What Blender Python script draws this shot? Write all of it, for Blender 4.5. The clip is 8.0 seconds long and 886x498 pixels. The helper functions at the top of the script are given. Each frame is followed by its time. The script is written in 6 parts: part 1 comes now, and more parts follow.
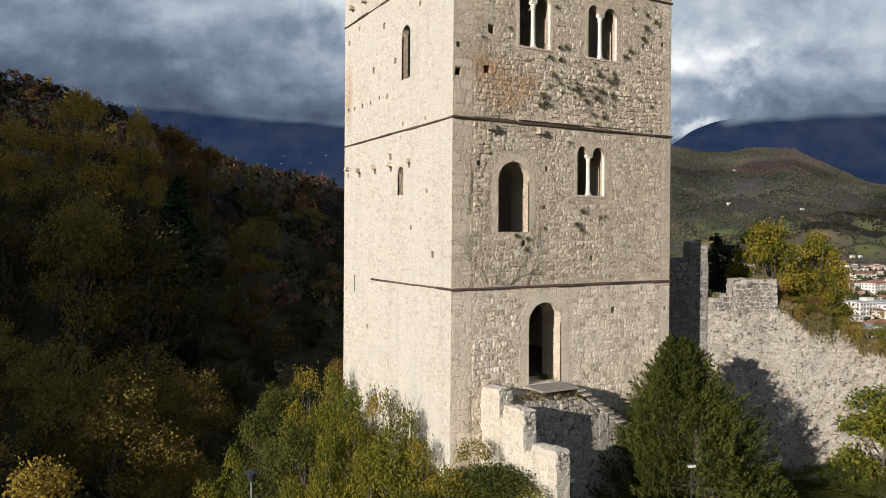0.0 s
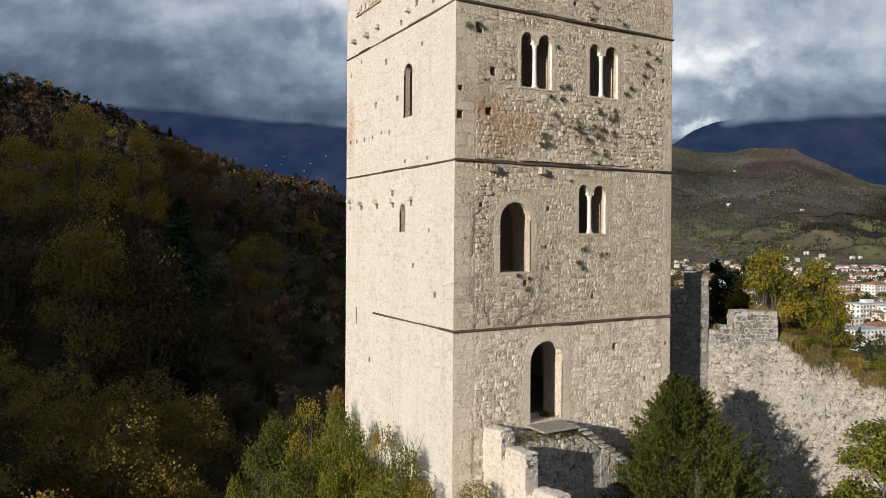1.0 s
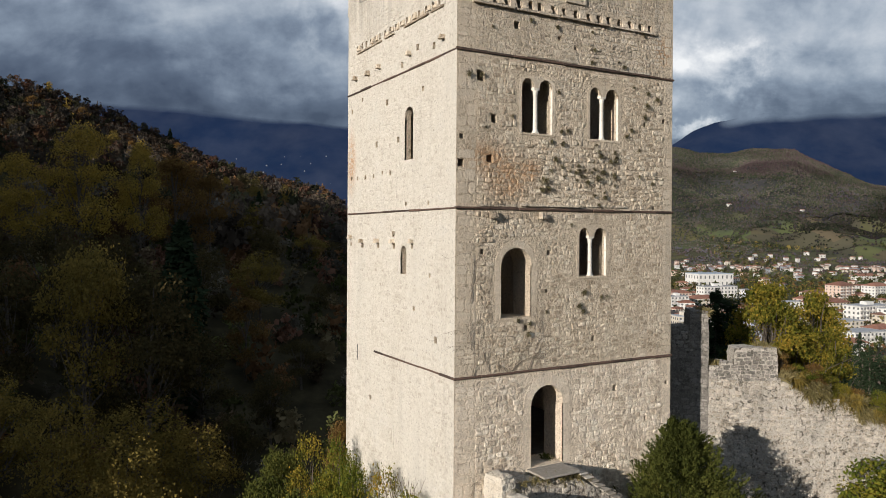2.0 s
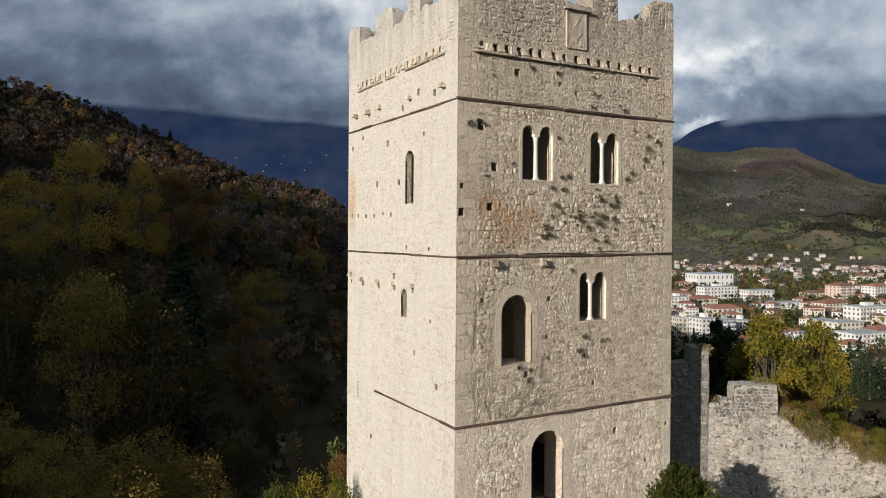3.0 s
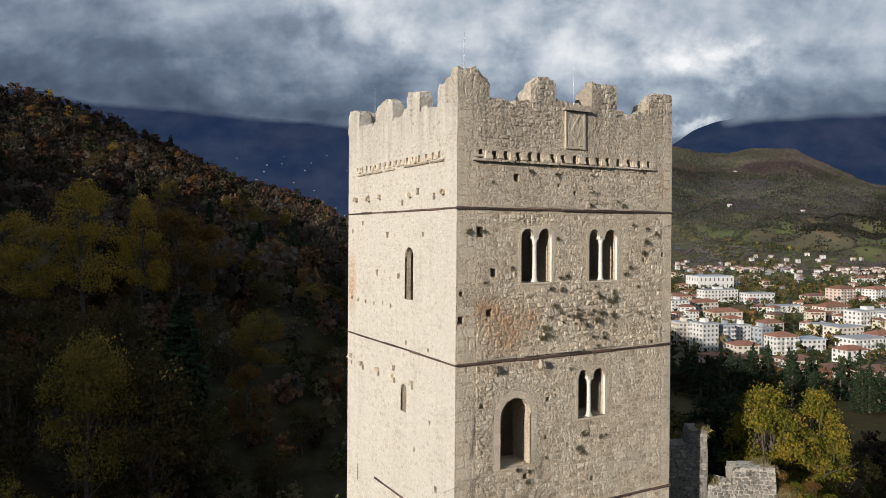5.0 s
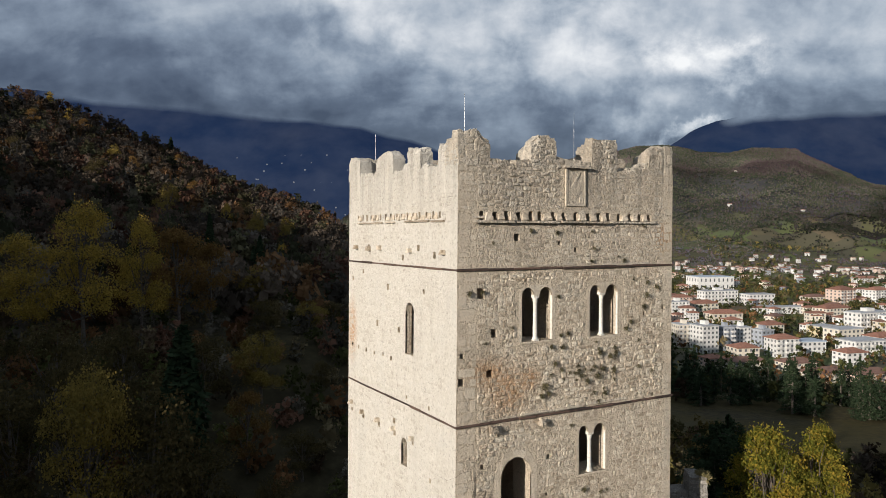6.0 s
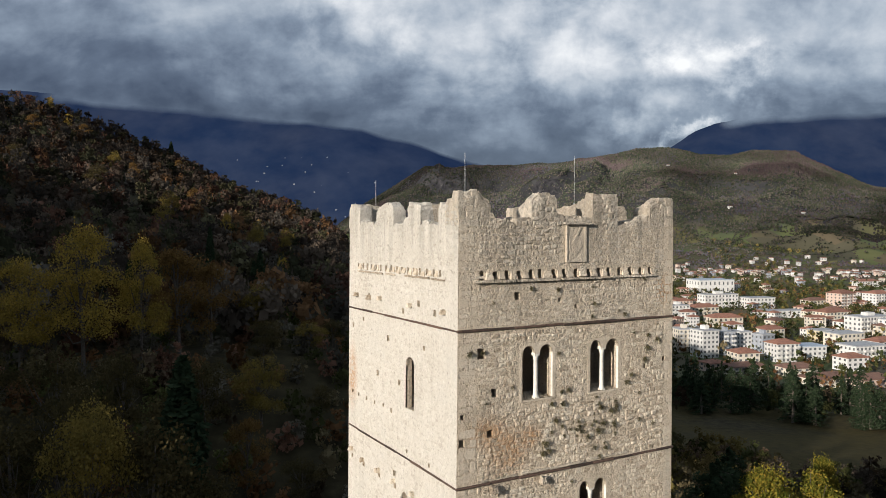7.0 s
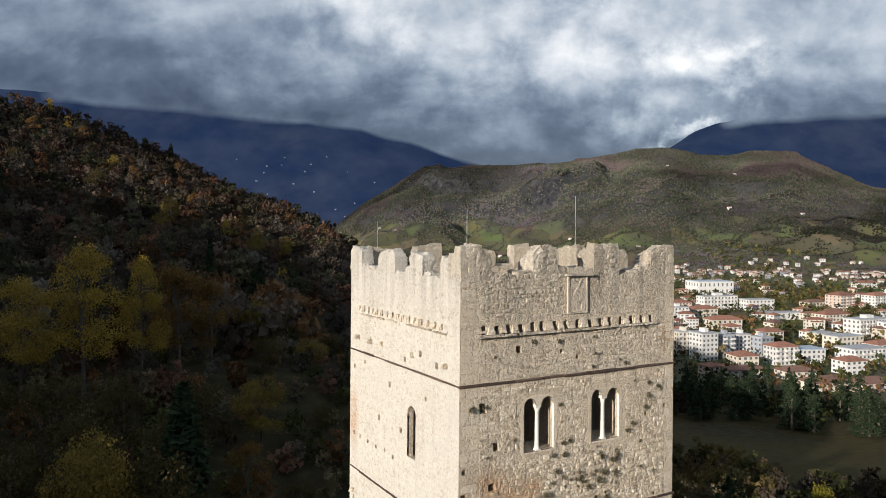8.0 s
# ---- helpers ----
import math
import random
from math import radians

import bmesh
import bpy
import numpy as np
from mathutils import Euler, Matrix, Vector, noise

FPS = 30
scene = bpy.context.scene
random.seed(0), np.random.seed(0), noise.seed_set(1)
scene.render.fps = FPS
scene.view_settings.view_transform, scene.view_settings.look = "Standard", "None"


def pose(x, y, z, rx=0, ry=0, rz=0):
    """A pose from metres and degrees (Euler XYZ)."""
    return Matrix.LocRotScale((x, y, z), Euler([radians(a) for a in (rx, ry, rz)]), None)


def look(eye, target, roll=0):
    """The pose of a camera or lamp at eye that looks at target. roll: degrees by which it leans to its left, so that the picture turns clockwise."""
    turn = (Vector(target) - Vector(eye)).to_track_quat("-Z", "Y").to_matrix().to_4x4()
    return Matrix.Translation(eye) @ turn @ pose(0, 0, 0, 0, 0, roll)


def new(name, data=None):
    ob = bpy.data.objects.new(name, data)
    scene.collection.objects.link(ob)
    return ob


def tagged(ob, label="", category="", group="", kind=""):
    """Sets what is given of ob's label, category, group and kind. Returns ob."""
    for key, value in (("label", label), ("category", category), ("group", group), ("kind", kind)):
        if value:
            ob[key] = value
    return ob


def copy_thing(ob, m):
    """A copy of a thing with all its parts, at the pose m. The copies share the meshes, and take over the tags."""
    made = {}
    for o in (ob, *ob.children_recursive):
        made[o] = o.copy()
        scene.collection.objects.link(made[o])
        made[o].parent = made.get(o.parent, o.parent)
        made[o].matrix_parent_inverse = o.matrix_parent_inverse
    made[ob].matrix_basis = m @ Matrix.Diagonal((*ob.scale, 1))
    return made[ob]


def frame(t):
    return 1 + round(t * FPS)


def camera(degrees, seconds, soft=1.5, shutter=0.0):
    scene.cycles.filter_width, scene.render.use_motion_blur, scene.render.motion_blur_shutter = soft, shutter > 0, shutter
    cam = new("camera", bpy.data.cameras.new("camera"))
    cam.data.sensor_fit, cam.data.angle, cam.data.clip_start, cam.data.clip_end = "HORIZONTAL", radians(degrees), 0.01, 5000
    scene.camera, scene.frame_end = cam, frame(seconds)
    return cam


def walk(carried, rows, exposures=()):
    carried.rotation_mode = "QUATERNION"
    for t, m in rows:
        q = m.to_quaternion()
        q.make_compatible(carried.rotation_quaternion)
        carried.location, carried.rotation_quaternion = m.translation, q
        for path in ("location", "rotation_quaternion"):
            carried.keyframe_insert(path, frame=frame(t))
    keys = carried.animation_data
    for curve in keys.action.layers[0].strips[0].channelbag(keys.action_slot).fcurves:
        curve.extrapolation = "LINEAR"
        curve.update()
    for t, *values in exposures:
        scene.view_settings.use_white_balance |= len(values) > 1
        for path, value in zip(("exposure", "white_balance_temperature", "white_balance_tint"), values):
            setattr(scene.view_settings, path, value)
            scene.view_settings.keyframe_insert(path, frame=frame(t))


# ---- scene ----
cam = camera(63.4, 8.0, soft=0.9)
PATH = [
    (0, (-9.694, -16.447, 5.66), (-8.708, -14.708, 5.62), 0.1),
    (0.5, (-9.74, -16.431, 6.198), (-8.753, -14.692, 6.16), 0.1),
    (1, (-9.777, -16.476, 6.777), (-8.791, -14.737, 6.738), 0.1),
    (1.5, (-9.803, -16.502, 7.397), (-8.817, -14.762, 7.359), 0.1),
    (3, (-9.832, -16.491, 9.412), (-8.846, -14.751, 9.37), 0.1),
    (3.5, (-9.835, -16.462, 10.072), (-8.85, -14.721, 10.031), 0.1),
    (4, (-9.829, -16.509, 10.744), (-8.845, -14.768, 10.704), 0.1),
    (4.5, (-9.823, -16.537, 11.505), (-8.838, -14.796, 11.464), 0.1),
    (6, (-9.825, -16.507, 14.039), (-8.841, -14.767, 13.994), 0.1),
    (6.5, (-9.813, -16.492, 14.836), (-8.829, -14.751, 14.796), -0.0),
    (7, (-9.803, -16.452, 15.633), (-8.819, -14.711, 15.593), 0.1),
    (7.5, (-9.86, -16.458, 16.414), (-8.875, -14.718, 16.373), 0.2),
    (8, (-9.877, -16.429, 17.143), (-8.892, -14.69, 17.102), 0.2),
]
walk(cam, [(t, look(eye, target, roll)) for t, eye, target, roll in PATH],
     exposures=((0.0, 0.18), (1.5, 0.11), (3.0, 0.06), (4.5, 0.07), (6.0, 0.11), (7.0, 0.19), (8.0, 0.27)))
TOWER_X, TOWER_Y = 8.0, 7.72          # plan of the tower; its near corner stands at the origin
SUN_TO = Vector((0.939, 0.344, -0.240)).normalized()   # the way the sunlight goes

# ---- world, sun, exposure ----
def link(nt, a, b):
    nt.links.new(a, b)


def node(nt, kind, **values):
    n = nt.nodes.new(kind)
    for key, value in values.items():
        if key in n.inputs:
            n.inputs[key].default_value = value
    return n


def mathn(nt, op, a, b=None, c=None):
    n = nt.nodes.new("ShaderNodeMath")
    n.operation = op
    for i, v in enumerate((a, b, c)):
        if v is None:
            continue
        if isinstance(v, (int, float)):
            n.inputs[i].default_value = v
        else:
            nt.links.new(v, n.inputs[i])
    return n.outputs[0]


def ramp(nt, fac, stops):
    n = nt.nodes.new("ShaderNodeValToRGB")
    while len(n.color_ramp.elements) < len(stops):
        n.color_ramp.elements.new(0.5)
    for e, (p, c) in zip(n.color_ramp.elements, stops):
        e.position = p
        e.color = (*c, 1) if len(c) == 3 else c
    nt.links.new(fac, n.inputs[0])
    return n.outputs[0]


def mixc(nt, fac, a, b, blend="MIX"):
    n = nt.nodes.new("ShaderNodeMix")
    n.data_type, n.blend_type = "RGBA", blend
    for sock, v in ((n.inputs[0], fac), (n.inputs[6], a), (n.inputs[7], b)):
        if isinstance(v, (int, float)):
            sock.default_value = v
        elif isinstance(v, tuple):
            sock.default_value = (*v, 1)
        else:
            nt.links.new(v, sock)
    return n.outputs[2]


def noisen(nt, vec, scale, detail=4.0, rough=0.55, distortion=0.0):
    n = nt.nodes.new("ShaderNodeTexNoise")
    n.inputs["Scale"].default_value, n.inputs["Detail"].default_value = scale, detail
    n.inputs["Roughness"].default_value, n.inputs["Distortion"].default_value = rough, distortion
    nt.links.new(vec, n.inputs["Vector"])
    return n.outputs["Fac"]


FWD, RIGHT = Vector((0.4926, 0.8703, 0)), Vector((0.8703, -0.4926, 0))


def way_of(side, up):
    """A direction: side and up are tangents to the right of and above the valley's axis."""
    return (FWD + RIGHT * side + Vector((0, 0, up))).normalized()


world = bpy.data.worlds.new("sky")
scene.world = world
world.use_nodes = True
wt = world.node_tree
wt.nodes.clear()
wout = wt.nodes.new("ShaderNodeOutputWorld")
wbg = wt.nodes.new("ShaderNodeBackground")
wtc = wt.nodes.new("ShaderNodeTexCoord")
wdir = wtc.outputs["Generated"]
sky = wt.nodes.new("ShaderNodeTexSky")
sky.sky_type, sky.sun_disc = "NISHITA", False
sky.sun_elevation, sky.sun_rotation = radians(13.5), radians(250)
sep = wt.nodes.new("ShaderNodeSeparateXYZ")
link(wt, wdir, sep.inputs[0])
updir = mathn(wt, "MAXIMUM", sep.outputs[2], 0.0)
# the cloud layer: how far to the side and how high over the valley's axis
def wdot(v, src=None):
    n = wt.nodes.new("ShaderNodeVectorMath")
    n.operation = "DOT_PRODUCT"
    link(wt, src or wdir, n.inputs[0])
    n.inputs[1].default_value = v
    return n.outputs["Value"]


ahead = mathn(wt, "MAXIMUM", mathn(wt, "ABSOLUTE", wdot(FWD)), 0.2)
c_side, c_up = mathn(wt, "DIVIDE", wdot(RIGHT), ahead), mathn(wt, "DIVIDE", updir, ahead)


def cloud_noise(scale, tall, detail, rough, warp=0.0, dx=0.0, dz=0.0, seed=0.0):
    """Billows drawn out along the horizon: tall is how much flatter than wide they lie."""
    c = wt.nodes.new("ShaderNodeCombineXYZ")
    link(wt, mathn(wt, "ADD", c_side, dx), c.inputs[0])
    link(wt, mathn(wt, "MULTIPLY", mathn(wt, "ADD", c_up, dz), tall), c.inputs[1])
    c.inputs[2].default_value = seed
    return noisen(wt, c.outputs[0], scale, detail, rough, warp)


n_big = cloud_noise(2.3, 2.2, 3, 0.5, 0.3, seed=3.1)
n_mid = cloud_noise(4.4, 1.6, 8, 0.52, 0.25, seed=1.7)
n_mid_lit = cloud_noise(4.4, 1.6, 8, 0.52, 0.25, 0.018, 0.024, 1.7)
n_streak = cloud_noise(2.6, 8.0, 3, 0.45, 0.2, seed=7.7)
n_fine = cloud_noise(12.0, 1.3, 7, 0.56, 0.15, seed=5.2)
n_wisp = noisen(wt, wdir, 24.0, 8, 0.6, 0.5)


tear_n = wt.nodes.new("ShaderNodeTexNoise")
tear_n.inputs["Scale"].default_value, tear_n.inputs["Detail"].default_value, tear_n.inputs["Roughness"].default_value = 9.0, 6, 0.62
link(wt, wdir, tear_n.inputs["Vector"])
off = wt.nodes.new("ShaderNodeVectorMath")
off.operation = "MULTIPLY_ADD"
link(wt, tear_n.outputs["Color"], off.inputs[0])
off.inputs[1].default_value, off.inputs[2].default_value = (0.20, 0.20, 0.16), (-0.10, -0.10, -0.08)
tadd = wt.nodes.new("ShaderNodeVectorMath")
link(wt, wdir, tadd.inputs[0])
link(wt, off.outputs[0], tadd.inputs[1])
torn = tadd.outputs[0]


def glow(side, up, width, gain, squash=1.0):
    """A gap in the clouds round one direction, with a soft edge."""
    d = way_of(side, up)
    e_r = RIGHT
    e_u = d.cross(-e_r).normalized()
    a = mathn(wt, "SUBTRACT", wdot(e_r, torn), d.dot(e_r))
    b = mathn(wt, "MULTIPLY", mathn(wt, "SUBTRACT", wdot(e_u, torn), d.dot(e_u)), squash)
    r2 = mathn(wt, "ADD", mathn(wt, "MULTIPLY", a, a), mathn(wt, "MULTIPLY", b, b))
    front = mathn(wt, "GREATER_THAN", wdot(d, torn), 0.0)
    g = mathn(wt, "POWER", 2.718, mathn(wt, "MULTIPLY", r2, -1.0 / (width * width)))
    return mathn(wt, "MULTIPLY", mathn(wt, "MULTIPLY", g, front), gain)


def signed(n, gain):
    return mathn(wt, "MULTIPLY", mathn(wt, "SUBTRACT", n, 0.5), gain)


billow = mathn(wt, "ADD", mathn(wt, "ADD", signed(n_big, 0.50), signed(n_mid, 0.30)), mathn(wt, "ADD", signed(n_streak, 0.13), signed(n_fine, 0.12)))
# the sunward sides of the billows are lighter
billow = mathn(wt, "ADD", billow, mathn(wt, "MULTIPLY", mathn(wt, "SUBTRACT", n_mid, n_mid_lit), 0.95))
cloud = mathn(wt, "ADD", billow, 0.165)
lift = ramp(wt, updir, [(0.0, (0.06,) * 3), (0.10, (0.08,) * 3), (0.17, (0.15,) * 3), (0.24, (0.27,) * 3), (0.32, (0.40,) * 3), (1.0, (0.42,) * 3)])
cloud = mathn(wt, "ADD", cloud, lift)
# the thick bank low over the mountains
for args in ((-0.55, 0.18, 0.34, -0.10, 2.2), (-0.1, 0.15, 0.30, -0.10, 3.4), (0.6, 0.18, 0.16, -0.10, 2.4)):
    cloud = mathn(wt, "ADD", cloud, glow(*args))
gaps = None
for args in ((0.315, 0.246, 0.034, 0.65, 1.4), (0.36, 0.224, 0.036, 0.85, 1.3), (0.415, 0.246, 0.030, 1.0, 1.7), (0.368, 0.188, 0.026, 0.6, 1.0), (-0.1, 0.31, 0.2, 0.24, 1.4), (0.62, 0.25, 0.14, 0.14, 1.5), (-0.085, 0.275, 0.055, 0.45, 1.7), (0.13, 0.26, 0.17, 0.42, 1.3), (0.275, 0.175, 0.04, 0.36, 1.1),
             (0.325, 0.125, 0.022, 0.9, 2.2), (-0.165, 0.32, 0.03, 0.6, 1.0), (0.45, 0.31, 0.22, 0.32, 1.5), (-0.28, 0.172, 0.14, 0.16, 3.2), (-0.45, 0.31, 0.24, 0.22, 2.0), (0.20, 0.30, 0.11, 0.30, 1.2), (0.0, 0.2, 0.25, 0.1, 1.5)):
    g = glow(*args)
    gaps = g if gaps is None else mathn(wt, "ADD", gaps, g)
tear = mathn(wt, "MAXIMUM", mathn(wt, "ADD", mathn(wt, "ADD", mathn(wt, "MULTIPLY", mathn(wt, "SUBTRACT", n_fine, 0.5), 2.4), mathn(wt, "MULTIPLY", mathn(wt, "SUBTRACT", n_wisp, 0.5), 1.0)), 0.80), 0.0)
cloud = mathn(wt, "ADD", cloud, mathn(wt, "MULTIPLY", gaps, mathn(wt, "MULTIPLY", tear, 0.72)))
ccol = ramp(wt, mathn(wt, "DIVIDE", cloud, 1.4), [(0.043, (0.048, 0.066, 0.112)), (0.20, (0.105, 0.137, 0.200)), (0.357, (0.225, 0.277, 0.358)), (0.50, (0.385, 0.440, 0.515)), (0.75, (0.66, 0.69, 0.735)), (1.0, (0.90, 0.91, 0.92))])
skyc = mixc(wt, 1.0, sky.outputs[0], (0.09, 0.09, 0.09), "MULTIPLY")
link(wt, mixc(wt, 0.93, skyc, ccol), wbg.inputs[0])
wbg.inputs[1].default_value = 1.0
link(wt, wbg.outputs[0], wout.inputs[0])

sun_data = bpy.data.lights.new("sun", "SUN")
sun_data.energy, sun_data.angle, sun_data.color = 5.35, radians(0.55), (1.0, 0.92, 0.83)
sun = new("sun", sun_data)
sun.matrix_world = look((-300, -80, 90), Vector((-300, -80, 90)) + SUN_TO)


# ---- materials ----
def material(name):
    m = bpy.data.materials.new(name)
    m.use_nodes = True
    nt = m.node_tree
    b = nt.nodes["Principled BSDF"]
    return m, nt, b


def bump(nt, b, height, strength, distance):
    n = nt.nodes.new("ShaderNodeBump")
    n.inputs["Strength"].default_value, n.inputs["Distance"].default_value = strength, distance
    link(nt, height, n.inputs["Height"])
    link(nt, n.outputs[0], b.inputs["Normal"])


def position(nt):
    return nt.nodes.new("ShaderNodeNewGeometry").outputs["Position"]


def piece_random(nt):
    """A random number for each stone, whether an object or an island of a joined mesh."""
    g, o = nt.nodes.new("ShaderNodeNewGeometry"), nt.nodes.new("ShaderNodeObjectInfo")
    return mathn(nt, "FRACT", mathn(nt, "ADD", g.outputs["Random Per Island"], o.outputs["Random"]))


def near_spot(nt, pos, centre, radii):
    """1 within a spot, soft towards its edge."""
    m = nt.nodes.new("ShaderNodeMapping")
    m.vector_type = "POINT"
    m.inputs["Location"].default_value = [-c / r for c, r in zip(centre, radii)]
    m.inputs["Scale"].default_value = [1 / r for r in radii]
    link(nt, pos, m.inputs[0])
    ln = nt.nodes.new("ShaderNodeVectorMath")
    ln.operation = "LENGTH"
    link(nt, m.outputs[0], ln.inputs[0])
    return ramp(nt, ln.outputs["Value"], [(0.3, (1, 1, 1)), (1.0, (0, 0, 0))])


def stone_material(name, tones, spread=0.25, grain=1.0, ochre=(), lichen=0.35, specks_pit_shade=0.45, streaks=0.3, hole_shade=0.0, scoop=0.3, runs=0.0, foot=0.0):
    m, nt, b = material(name)
    pos = position(nt)
    rnd = piece_random(nt)
    n1 = noisen(nt, pos, 0.7, 5, 0.6)
    n2 = noisen(nt, pos, 9.0, 6, 0.65)
    n3 = noisen(nt, pos, 55.0, 4, 0.6)
    tone = mathn(nt, "ADD", mathn(nt, "MULTIPLY", rnd, spread), mathn(nt, "MULTIPLY", n2, 0.55))
    tone = mathn(nt, "ADD", tone, mathn(nt, "MULTIPLY", n1, 0.45))
    tone = mathn(nt, "SUBTRACT", tone, spread * 0.5)
    col = ramp(nt, tone, [(0.28, tones[0]), (0.5, tones[1]), (0.72, tones[2])])
    for centre, radii in ochre:
        f = mathn(nt, "MULTIPLY", near_spot(nt, pos, centre, radii), ramp(nt, mathn(nt, "ADD", n2, mathn(nt, "MULTIPLY", rnd, 0.35)), [(0.5, (0, 0, 0)), (0.8, (0.8, 0.8, 0.8))]))
        col = mixc(nt, f, col, (0.42, 0.22, 0.09))
    # dark specks of wear, and the shade of small pits painted in the bump's hollows
    n5 = noisen(nt, pos, 14.0, 8, 0.72, 0.6)
    col = mixc(nt, ramp(nt, n5, [(0.36, (specks_pit_shade,) * 3), (0.45, (0, 0, 0))]), col, tuple(0.42 * c for c in tones[0]))
    col = mixc(nt, ramp(nt, n5, [(0.53, (0, 0, 0)), (0.64, (0.6,) * 3)]), col, tuple(min(0.8, 1.12 * c) for c in tones[2]))
    # shade inside small gaps of the masonry, painted on as dark spots
    if hole_shade:
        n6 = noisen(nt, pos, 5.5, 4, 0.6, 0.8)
        col = mixc(nt, ramp(nt, n6, [(0.36, (hole_shade,) * 3), (0.425, (0, 0, 0))]), col, (0.085, 0.072, 0.058))
    # grey lichen and dark weathering in blotches
    blot = ramp(nt, mathn(nt, "ADD", mathn(nt, "MULTIPLY", n1, 0.7), mathn(nt, "MULTIPLY", n2, 0.45)), [(0.60, (0, 0, 0)), (0.75, (lichen,) * 3)])
    col = mixc(nt, blot, col, (0.16, 0.15, 0.13))
    streak_map = nt.nodes.new("ShaderNodeMapping")
    streak_map.inputs["Scale"].default_value = (3.0, 3.0, 0.25)
    link(nt, pos, streak_map.inputs[0])
    ns = noisen(nt, streak_map.outputs[0], 1.0, 5, 0.6)
    col = mixc(nt, ramp(nt, ns, [(0.52, (0, 0, 0)), (0.70, (streaks,) * 3)]), col, (0.25, 0.22, 0.18))
    if foot:
        # the lowest storey is of whiter stone
        fz = nt.nodes.new("ShaderNodeSeparateXYZ")
        link(nt, pos, fz.inputs[0])
        low = ramp(nt, mathn(nt, "DIVIDE", fz.outputs[2], 20.0), [(0.205, (foot,) * 3), (0.213, (0, 0, 0))])
        col = mixc(nt, low, col, mixc(nt, 1.0, col, (1.23, 1.245, 1.29), "MULTIPLY"))
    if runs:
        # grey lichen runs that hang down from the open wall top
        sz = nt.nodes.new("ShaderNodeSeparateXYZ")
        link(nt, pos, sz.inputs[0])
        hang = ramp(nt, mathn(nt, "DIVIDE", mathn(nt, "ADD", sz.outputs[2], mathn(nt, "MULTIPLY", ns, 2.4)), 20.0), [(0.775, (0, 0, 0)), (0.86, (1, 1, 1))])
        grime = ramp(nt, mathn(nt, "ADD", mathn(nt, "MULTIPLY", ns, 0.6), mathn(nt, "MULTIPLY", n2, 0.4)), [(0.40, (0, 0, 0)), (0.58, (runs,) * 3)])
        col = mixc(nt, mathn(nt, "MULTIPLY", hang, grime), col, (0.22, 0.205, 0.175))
    link(nt, col, b.inputs["Base Color"])
    b.inputs["Roughness"].default_value = 0.93
    b.inputs["Specular IOR Level"].default_value = 0.15
    h = mathn(nt, "ADD", mathn(nt, "MULTIPLY", n2, 0.5), mathn(nt, "MULTIPLY", n3, 0.25))
    h = mathn(nt, "ADD", h, mathn(nt, "MULTIPLY", n5, 0.9))
    # scoops where the pointing has fallen out
    n7 = noisen(nt, pos, 8.5, 4, 0.55, 0.5)
    h = mathn(nt, "ADD", h, ramp(nt, n7, [(0.34, (0, 0, 0)), (0.47, (scoop,) * 3)]))
    bump(nt, b, h, min(1.0, 0.8 * grain), 0.075)
    return m


OCHRE = (((1.6, 0, 9.6), (1.0, 0.6, 0.9)), ((0.9, 0, 10.2), (0.9, 0.6, 0.6)), ((7.6, 0, 13.9), (0.5, 0.6, 0.6)), ((2.4, 0, 9.9), (0.5, 0.5, 0.4)))
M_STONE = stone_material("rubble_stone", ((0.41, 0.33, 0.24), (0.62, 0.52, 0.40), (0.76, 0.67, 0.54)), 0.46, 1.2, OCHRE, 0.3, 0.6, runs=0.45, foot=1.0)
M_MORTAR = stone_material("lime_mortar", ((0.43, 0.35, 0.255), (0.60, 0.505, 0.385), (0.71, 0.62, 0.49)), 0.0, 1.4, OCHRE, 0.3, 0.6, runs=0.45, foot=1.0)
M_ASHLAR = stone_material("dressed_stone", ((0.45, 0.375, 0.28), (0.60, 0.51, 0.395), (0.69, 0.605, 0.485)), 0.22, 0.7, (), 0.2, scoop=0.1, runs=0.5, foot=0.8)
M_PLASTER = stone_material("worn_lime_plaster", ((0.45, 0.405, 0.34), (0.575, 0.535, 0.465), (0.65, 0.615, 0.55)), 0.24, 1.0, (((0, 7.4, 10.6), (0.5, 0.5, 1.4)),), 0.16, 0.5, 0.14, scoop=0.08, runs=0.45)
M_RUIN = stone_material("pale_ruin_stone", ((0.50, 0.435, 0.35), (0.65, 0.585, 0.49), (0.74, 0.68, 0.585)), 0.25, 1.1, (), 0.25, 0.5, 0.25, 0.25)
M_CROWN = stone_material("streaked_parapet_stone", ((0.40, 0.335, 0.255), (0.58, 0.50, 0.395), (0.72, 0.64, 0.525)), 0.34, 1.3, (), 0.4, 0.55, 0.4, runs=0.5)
M_PALE = stone_material("white_limestone", ((0.58, 0.54, 0.47), (0.70, 0.66, 0.58), (0.78, 0.75, 0.68)), 0.1, 0.3, (), 0.1, scoop=0.0)
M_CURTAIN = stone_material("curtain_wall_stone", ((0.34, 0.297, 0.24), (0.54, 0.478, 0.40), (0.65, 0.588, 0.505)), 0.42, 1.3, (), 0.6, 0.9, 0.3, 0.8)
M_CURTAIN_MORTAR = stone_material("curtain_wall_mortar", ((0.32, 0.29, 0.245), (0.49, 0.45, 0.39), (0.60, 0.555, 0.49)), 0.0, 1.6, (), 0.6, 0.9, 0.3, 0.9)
# grey weathered stone, its tones lowered further for the tower's shade
M_WEATHERED_SHADED = stone_material("weathered_shaded_stone", ((0.15, 0.14, 0.125), (0.27, 0.25, 0.22), (0.40, 0.37, 0.33)), 0.4, 1.3, (), 0.6, 0.8)
